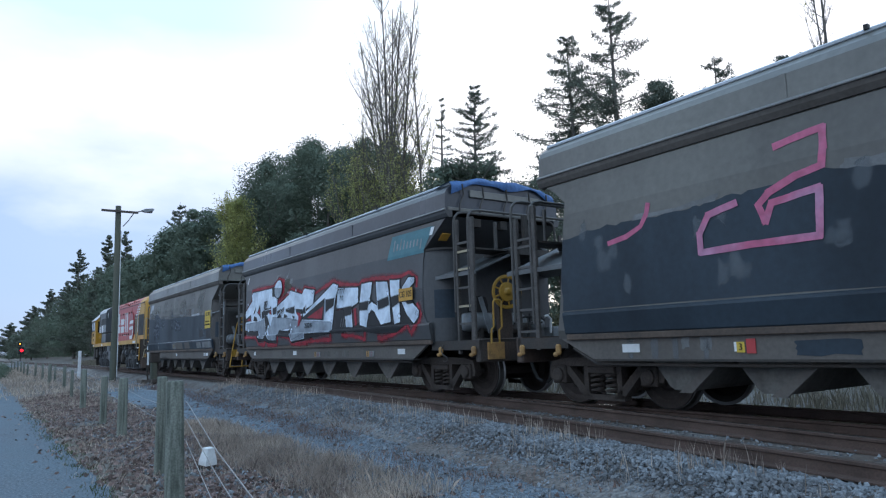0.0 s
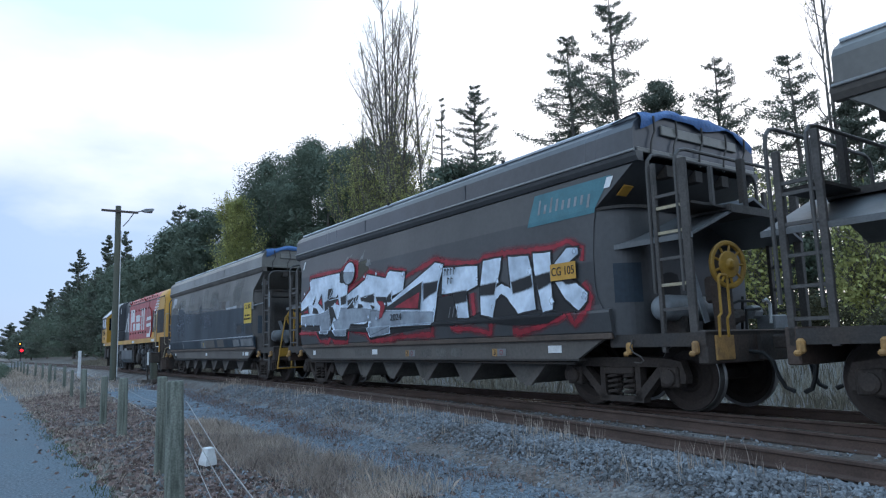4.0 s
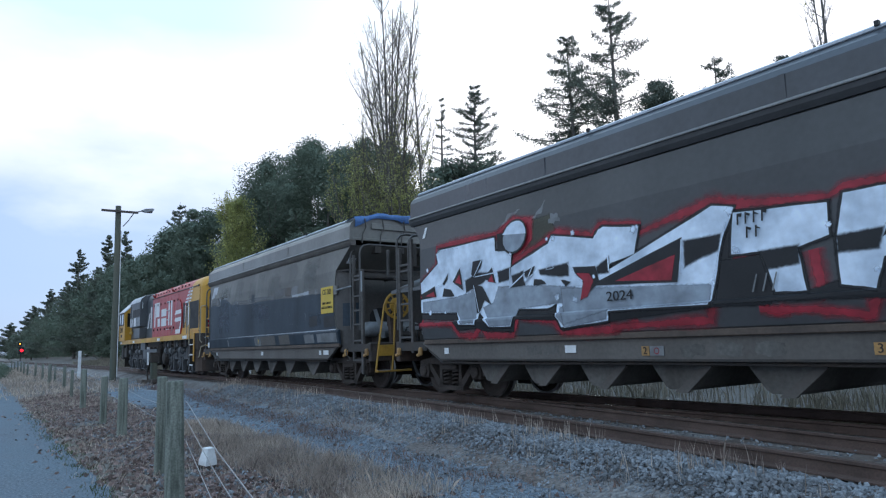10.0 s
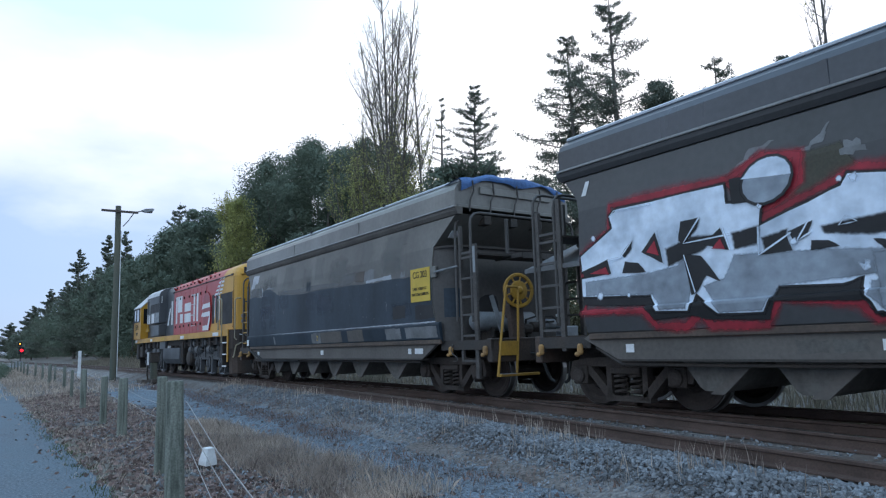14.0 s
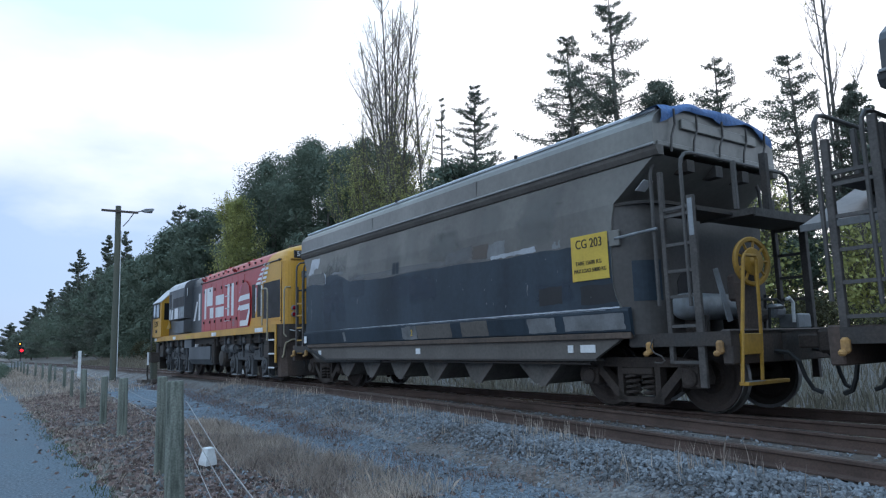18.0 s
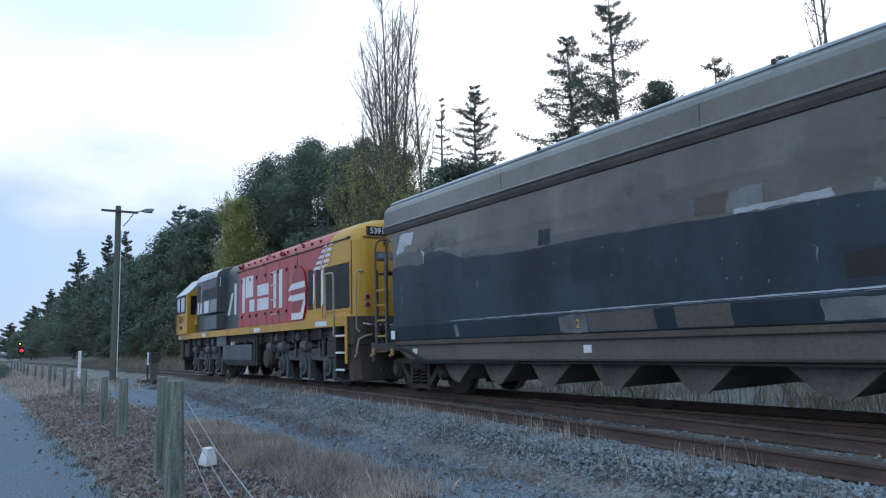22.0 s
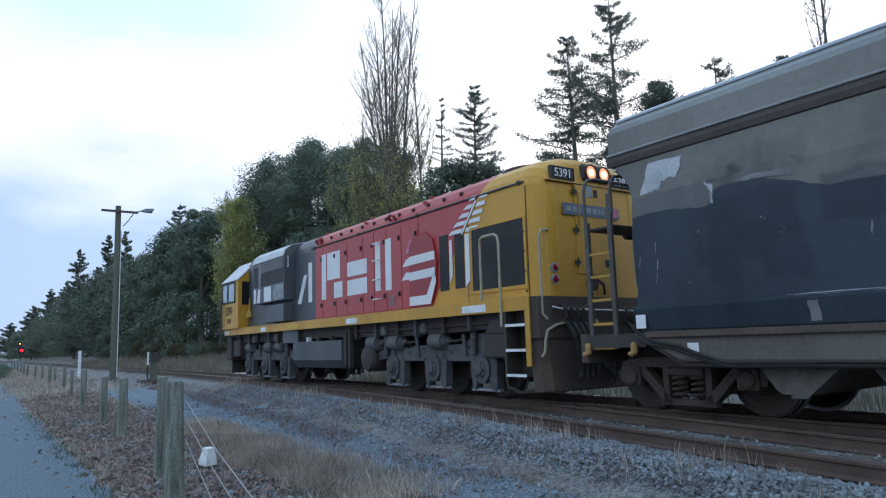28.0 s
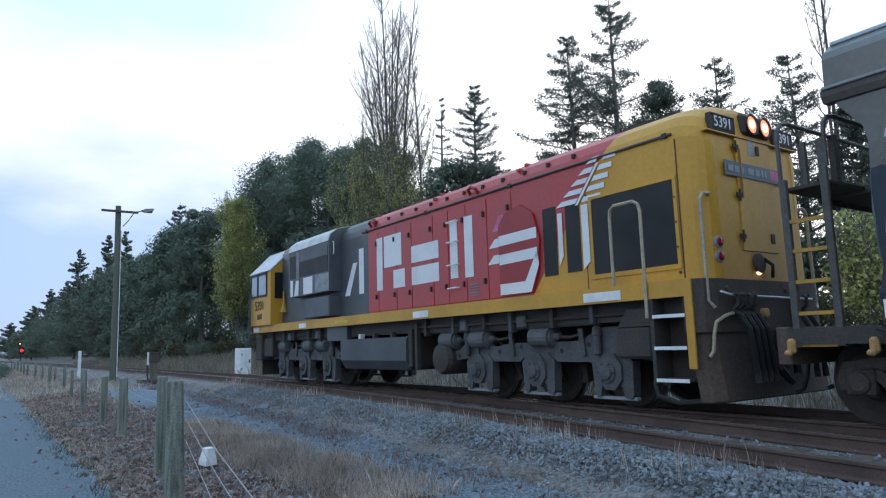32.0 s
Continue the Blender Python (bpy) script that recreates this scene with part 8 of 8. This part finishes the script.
bx_, by_ = -33.5, 3.05
cab_box = thing("trackside_cabinet", pose(bx_, by_, gz(bx_, by_) - 0.02, 0, 0, 8), "white weathered trackside cabinet on a concrete foot", "cabinet")
part("body", boxes((-0.30, 0.30, -0.30, 0.30, 0.06, 1.36), bevel=0.025), M["white"], cab_box)
part("door", boxes((0.30, 0.32, -0.25, 0.25, 0.14, 1.28), bevel=0.008), M["white"], cab_box)
part("foot", boxes((-0.36, 0.36, -0.36, 0.50, -0.1, 0.07), bevel=0.02), M["concrete"], cab_box, "concrete foot")
part("hinge", boxes((0.32, 0.335, -0.24, -0.20, 0.3, 0.4)), M["steel"], cab_box)
part("hinge", boxes((0.32, 0.335, -0.24, -0.20, 1.0, 1.1)), M["steel"], cab_box)
part("lock", boxes((0.32, 0.345, 0.15, 0.21, 0.65, 0.8)), M["steel"], cab_box)

# ---------------- scrub along the far bank and the hedge at the path's end ----------------


def bush(x, y, h, r, seed, material="shrub", leaf=0.12, count=2600, label="low scrubby bush on the bank"):
    rs = np.random.RandomState(seed)
    t = thing("bush", pose(x, y, gz(x, y) - 0.05), label, "bush", "scrub along the railway")
    pts = []
    for k in range(9):
        c = np.array((rs.uniform(-.6, .6) * r, rs.uniform(-.6, .6) * r, h * rs.uniform(0.25, 0.75)))
        d = rs.normal(size=(count // 9, 3))
        d /= np.linalg.norm(d, axis=1)[:, None]
        pts.append(c + d * (0.5 * r * (0.5 + 0.6 * rs.rand(count // 9)))[:, None] * np.array((1, 1, min(1.3, 0.6 * h / r))))
    pts = np.concatenate(pts)
    pts = pts[pts[:, 2] > 0]
    v, f = leaf_cloud(pts, leaf, seed)
    from_lists("foliage", v, f, M[material], t)
    st = bmesh.new()
    for k in range(5):
        a = k * 1.3
        tube(st, [(0, 0, 0), (0.3 * r * math.cos(a), 0.3 * r * math.sin(a), h * 0.5)], 0.02, 4, r_end=0.008)
    part("stems", st, M["bark"], t)


rb = random.Random(17)
for i in range(34):
    x = -14 - i * 3.0 + rb.uniform(-1, 1)
    far = x < -60
    bush(x, rb.uniform(7.0, 9.5), rb.uniform(1.1, 2.6), rb.uniform(1.0, 1.9), 700 + i, "shrub" if i % 3 else "dark_leaf", 0.2 if far else 0.13, 1500 if far else 2600)
for i in range(7):
    x = -11 + i * 2.4
    bush(x, rb.uniform(8.5, 11.0), rb.uniform(1.0, 2.2), rb.uniform(0.9, 1.5), 760 + i, "shrub", 0.1, 2600)
for i, (x, y) in enumerate(((-50, -7.2), (-55, -7.0), (-61, -6.9), (-68, -6.8))):
    bush(x, y, 1.1, 1.2, 780 + i, "dark_leaf", 0.1, 3000, "green clipped bush at the path's end")

# ---------------- ground cover: grass, fallen leaves, ballast stones ----------------


def blades(name, spots, h_lo, h_hi, width, material, label, seed, lean=0.45):
    r = np.random.RandomState(seed)
    n = len(spots)
    b = np.array([(x, y, gz(x, y) - 0.015) for x, y in spots])
    a = r.uniform(0, 2 * np.pi, n)
    h = r.uniform(h_lo, h_hi, n) * r.uniform(0.5, 1.0, n)
    side = np.stack([np.cos(a), np.sin(a), np.zeros(n)], 1) * (width * r.uniform(0.6, 1.4, n))[:, None]
    tilt = r.normal(size=(n, 2)) * lean * h[:, None]
    tip = b + np.stack([tilt[:, 0], tilt[:, 1], h], 1)
    mid = b + np.stack([tilt[:, 0] * 0.35, tilt[:, 1] * 0.35, h * 0.6], 1)
    v = np.stack([b - side, b + side, mid + side * 0.7, tip, mid - side * 0.7], 1).reshape(-1, 3)
    f = [(5 * i, 5 * i + 1, 5 * i + 2, 5 * i + 3, 5 * i + 4) for i in range(n)]
    ob = from_lists(name, v.tolist(), f, material)
    return tagged(ob, label, "grass", kind="stuff")


def clumped(n, x0, x1, y_lo, y_hi, seed, near_bias=1.0, clump=0.12, per=9):
    r = random.Random(seed)
    out = []
    while len(out) < n:
        x = x1 + (x0 - x1) * r.random() ** near_bias
        y = r.uniform(y_lo(x), y_hi(x))
        if noise.noise((x * 0.8, y * 0.8, 5.0)) < r.uniform(-0.5, 0.35):
            continue
        for _ in range(r.randint(3, per)):
            out.append((x + r.gauss(0, clump), y + r.gauss(0, clump)))
    return out[:n]


verge_lo, verge_hi = (lambda x: -6.62), (lambda x: -4.5 + 0.02 * (x + 10))
blades("dry_grass", clumped(9000, -26, -3.5, verge_lo, verge_hi, 1, 1.1), 0.05, 0.15, 0.0035, M["dry_grass"], "short dry brown grass on the verge", 1, 0.6)
blades("dry_grass", clumped(15000, -13, -3.4, lambda x: -5.35, lambda x: -4.25, 2, 0.8, 0.07, 16), 0.09, 0.23, 0.0032, M["dry_grass"], "tufts of taller pale dry grass", 2, 0.35)
blades("dry_grass", clumped(14000, -90, -26, verge_lo, lambda x: -2.6, 3, 1.0, 0.3), 0.12, 0.32, 0.012, M["dry_grass"], "dry brown grass beside the fence", 3)
blades("green_grass", clumped(1500, -20, -4, lambda x: -6.85, lambda x: -6.55, 4, 1.2, 0.06), 0.03, 0.08, 0.004, M["green_grass"], "thin green grass along the path edge", 4)
blades("lineside_weeds", clumped(1500, -22, -1, lambda x: siding_y(x) - 1.5, lambda x: siding_y(x) - 0.66, 5, 0.9, 0.04, 8), 0.10, 0.34, 0.0035, M["dry_grass"], "pale dry weeds along the rail", 5, 0.15)
blades("lineside_weeds", clumped(12000, -30, -2, lambda x: siding_y(x) - 2.6, lambda x: siding_y(x) - 1.5, 6, 0.9, 0.06, 8), 0.04, 0.13, 0.004, M["dead_leaf"], "reddish dry weeds on the ballast edge", 6, 0.4)
blades("bank_grass", clumped(26000, -100, -28, lambda x: 2.6, lambda x: 8.5, 7, 1.0, 0.35), 0.3, 0.85, 0.014, M["bank_straw"], "tall dry grass on the far bank", 7, 0.25)
blades("bank_grass", clumped(16000, -28, 4, lambda x: 2.8, lambda x: 9.0, 8, 1.0, 0.25), 0.2, 0.6, 0.009, M["bank_straw"], "tall dry grass on the far bank", 8, 0.25)

rl = random.Random(21)
spots = [(-3.2 - 24 * rl.random() ** 1.5, rl.uniform(-6.75, -5.0) + abs(rl.gauss(0, 0.3))) for _ in range(26000)]
spots = [(x + 0.1 * math.sin(9 * y), y + 0.06 * math.sin(7 * x)) for x, y in spots if noise.noise((x * 1.6, y * 1.6, 2.0)) > rl.uniform(-0.75, 0.1)]
spots += [(-4 - 16 * rl.random() ** 1.3, rl.uniform(-7.3, -6.8)) for _ in range(70)] + [(-2 - 16 * rl.random(), rl.uniform(-4.6, -2.0)) for _ in range(700)]
v, f = leaf_cloud([(x, y, gz(x, y) + 0.012) for x, y in spots], 0.068, 31, flat=0.6)
tagged(from_lists("fallen_leaves", v, f, M["litter"]), "scattered dead brown leaves on the verge", "leaves", kind="stuff")


def stones(name, spots, lo, hi, material, label, seed, sink=0.3):
    r = np.random.RandomState(seed)
    n = len(spots)
    base = np.array(((1, 0, 0), (-1, 0, 0), (0, 1, 0), (0, -1, 0), (0, 0, 1), (0, 0, -1), (0.6, 0.6, 0.55), (-0.6, 0.55, 0.6), (0.55, -0.6, 0.6), (-0.6, -0.6, 0.5)), float)
    tri = ((0, 6, 8), (4, 8, 6), (4, 6, 7), (4, 7, 9), (4, 9, 8), (6, 2, 7), (0, 2, 6), (7, 1, 9), (2, 1, 7), (9, 3, 8), (1, 3, 9), (8, 3, 0), (0, 5, 2), (2, 5, 1), (1, 5, 3), (3, 5, 0))
    s = r.uniform(lo, hi, (n, 1, 1)) * r.uniform(0.6, 1.25, (n, 1, 3)) * np.array((1, 1, 0.75))
    v = base[None] * s * r.uniform(0.8, 1.2, (n, len(base), 1))
    q = r.normal(size=(n, 4))
    q /= np.linalg.norm(q, axis=1)[:, None]
    w, x, y, z = q.T
    R = np.stack([1 - 2 * (y * y + z * z), 2 * (x * y - z * w), 2 * (x * z + y * w), 2 * (x * y + z * w), 1 - 2 * (x * x + z * z), 2 * (y * z - x * w), 2 * (x * z - y * w), 2 * (y * z + x * w), 1 - 2 * (x * x + y * y)], 1).reshape(-1, 3, 3)
    v = np.einsum("nij,nkj->nki", R, v)
    c = np.array([(a, b, gz(a, b)) for a, b in spots])
    v += c[:, None, :] + np.array((0, 0, 1.0)) * (s.mean(2)[:, :, None] * (1 - sink))
    f = (np.arange(n)[:, None, None] * len(base) + np.array(tri)[None]).reshape(-1, 3)
    return tagged(from_lists(name, v.reshape(-1, 3).tolist(), f.tolist(), material), label, "stones", kind="stuff")


rs_ = random.Random(41)
bal = []
for _ in range(26000):
    x = 0.5 - 21 * rs_.random() ** 1.15
    y = siding_y(x) - 0.66 - abs(rs_.gauss(0, 0.62))
    bal.append((x, y))
for _ in range(5000):
    x = 0.5 - 20 * rs_.random()
    bal.append((x, rs_.uniform(siding_y(x) - 0.45, main_y(x) + 0.45)))
for _ in range(4500):
    x = 0.5 - 26 * rs_.random()
    bal.append((x, main_y(x) + 0.66 + abs(rs_.gauss(0, 0.6))))
stones("ballast_stones", bal, 0.010, 0.027, M["stone"], "angular grey ballast stones heaped along the rails", 51)
peb = []
for _ in range(34000):
    x = -2.0 - 17 * rs_.random() ** 1.5
    peb.append((x, rs_.uniform(-5.0, siding_y(x) - 1.3)))
stones("gravel_chips", peb, 0.005, 0.012, M["stone"], "loose gravel chips on the service strip", 52)
verge_st = [(-3.4 - 14 * rs_.random() ** 1.4, rs_.uniform(-6.3, -4.6)) for _ in range(3200)]
stones("verge_stones", verge_st, 0.010, 0.026, M["stone"], "loose grey stones among the dead leaves", 54)
peb = [(-3.2 - 14 * rs_.random() ** 1.6, rs_.uniform(-9.4, -6.9)) for _ in range(9000)]
stones("path_chips", peb, 0.003, 0.007, M["stone"], "fine loose chips on the path", 53)


# ---------------- the train's travel along the track, second by second (metres) ----------------
TRAVEL = (0.000, 0.958, 1.992, 3.051, 4.088, 5.064, 5.986, 6.873, 7.743, 8.614, 9.500, 10.414, 11.371, 12.377, 13.417, 14.468, 15.506, 16.516, 17.510, 18.505, 19.521, 20.567, 21.631, 22.689, 23.721, 24.710, 25.655, 26.561, 27.432, 28.263, 29.019, 29.655, 30.127)


def travelled(t):
    i = min(31, int(t))
    a, b = TRAVEL[i], TRAVEL[i + 1]
    p = TRAVEL[i - 1] if i else 2 * a - b
    n = TRAVEL[i + 2] if i < 31 else 2 * b - a
    u = t - i
    return 0.5 * (2 * a + (b - p) * u + (2 * p - 5 * a + 4 * b - n) * u * u + (3 * a - p - 3 * b + n) * u ** 3)


def motions():
    ts = [k * 0.5 for k in range(65)]
    for ob, s0, wheels, radius in TRAIN:
        rows = []
        for t in ts:
            s = s0 + travelled(t)
            rows.append((t, pose(s, main_y(s), 0, 0, 0, math.degrees(K1 * s))))
        walk(ob, rows)
        for w in wheels:
            x, z = w.location.x, w.location.z
            walk(w, [(t, pose(x, 0, z, 0, math.degrees(travelled(t) / radius), 0)) for t in ts])


motions()
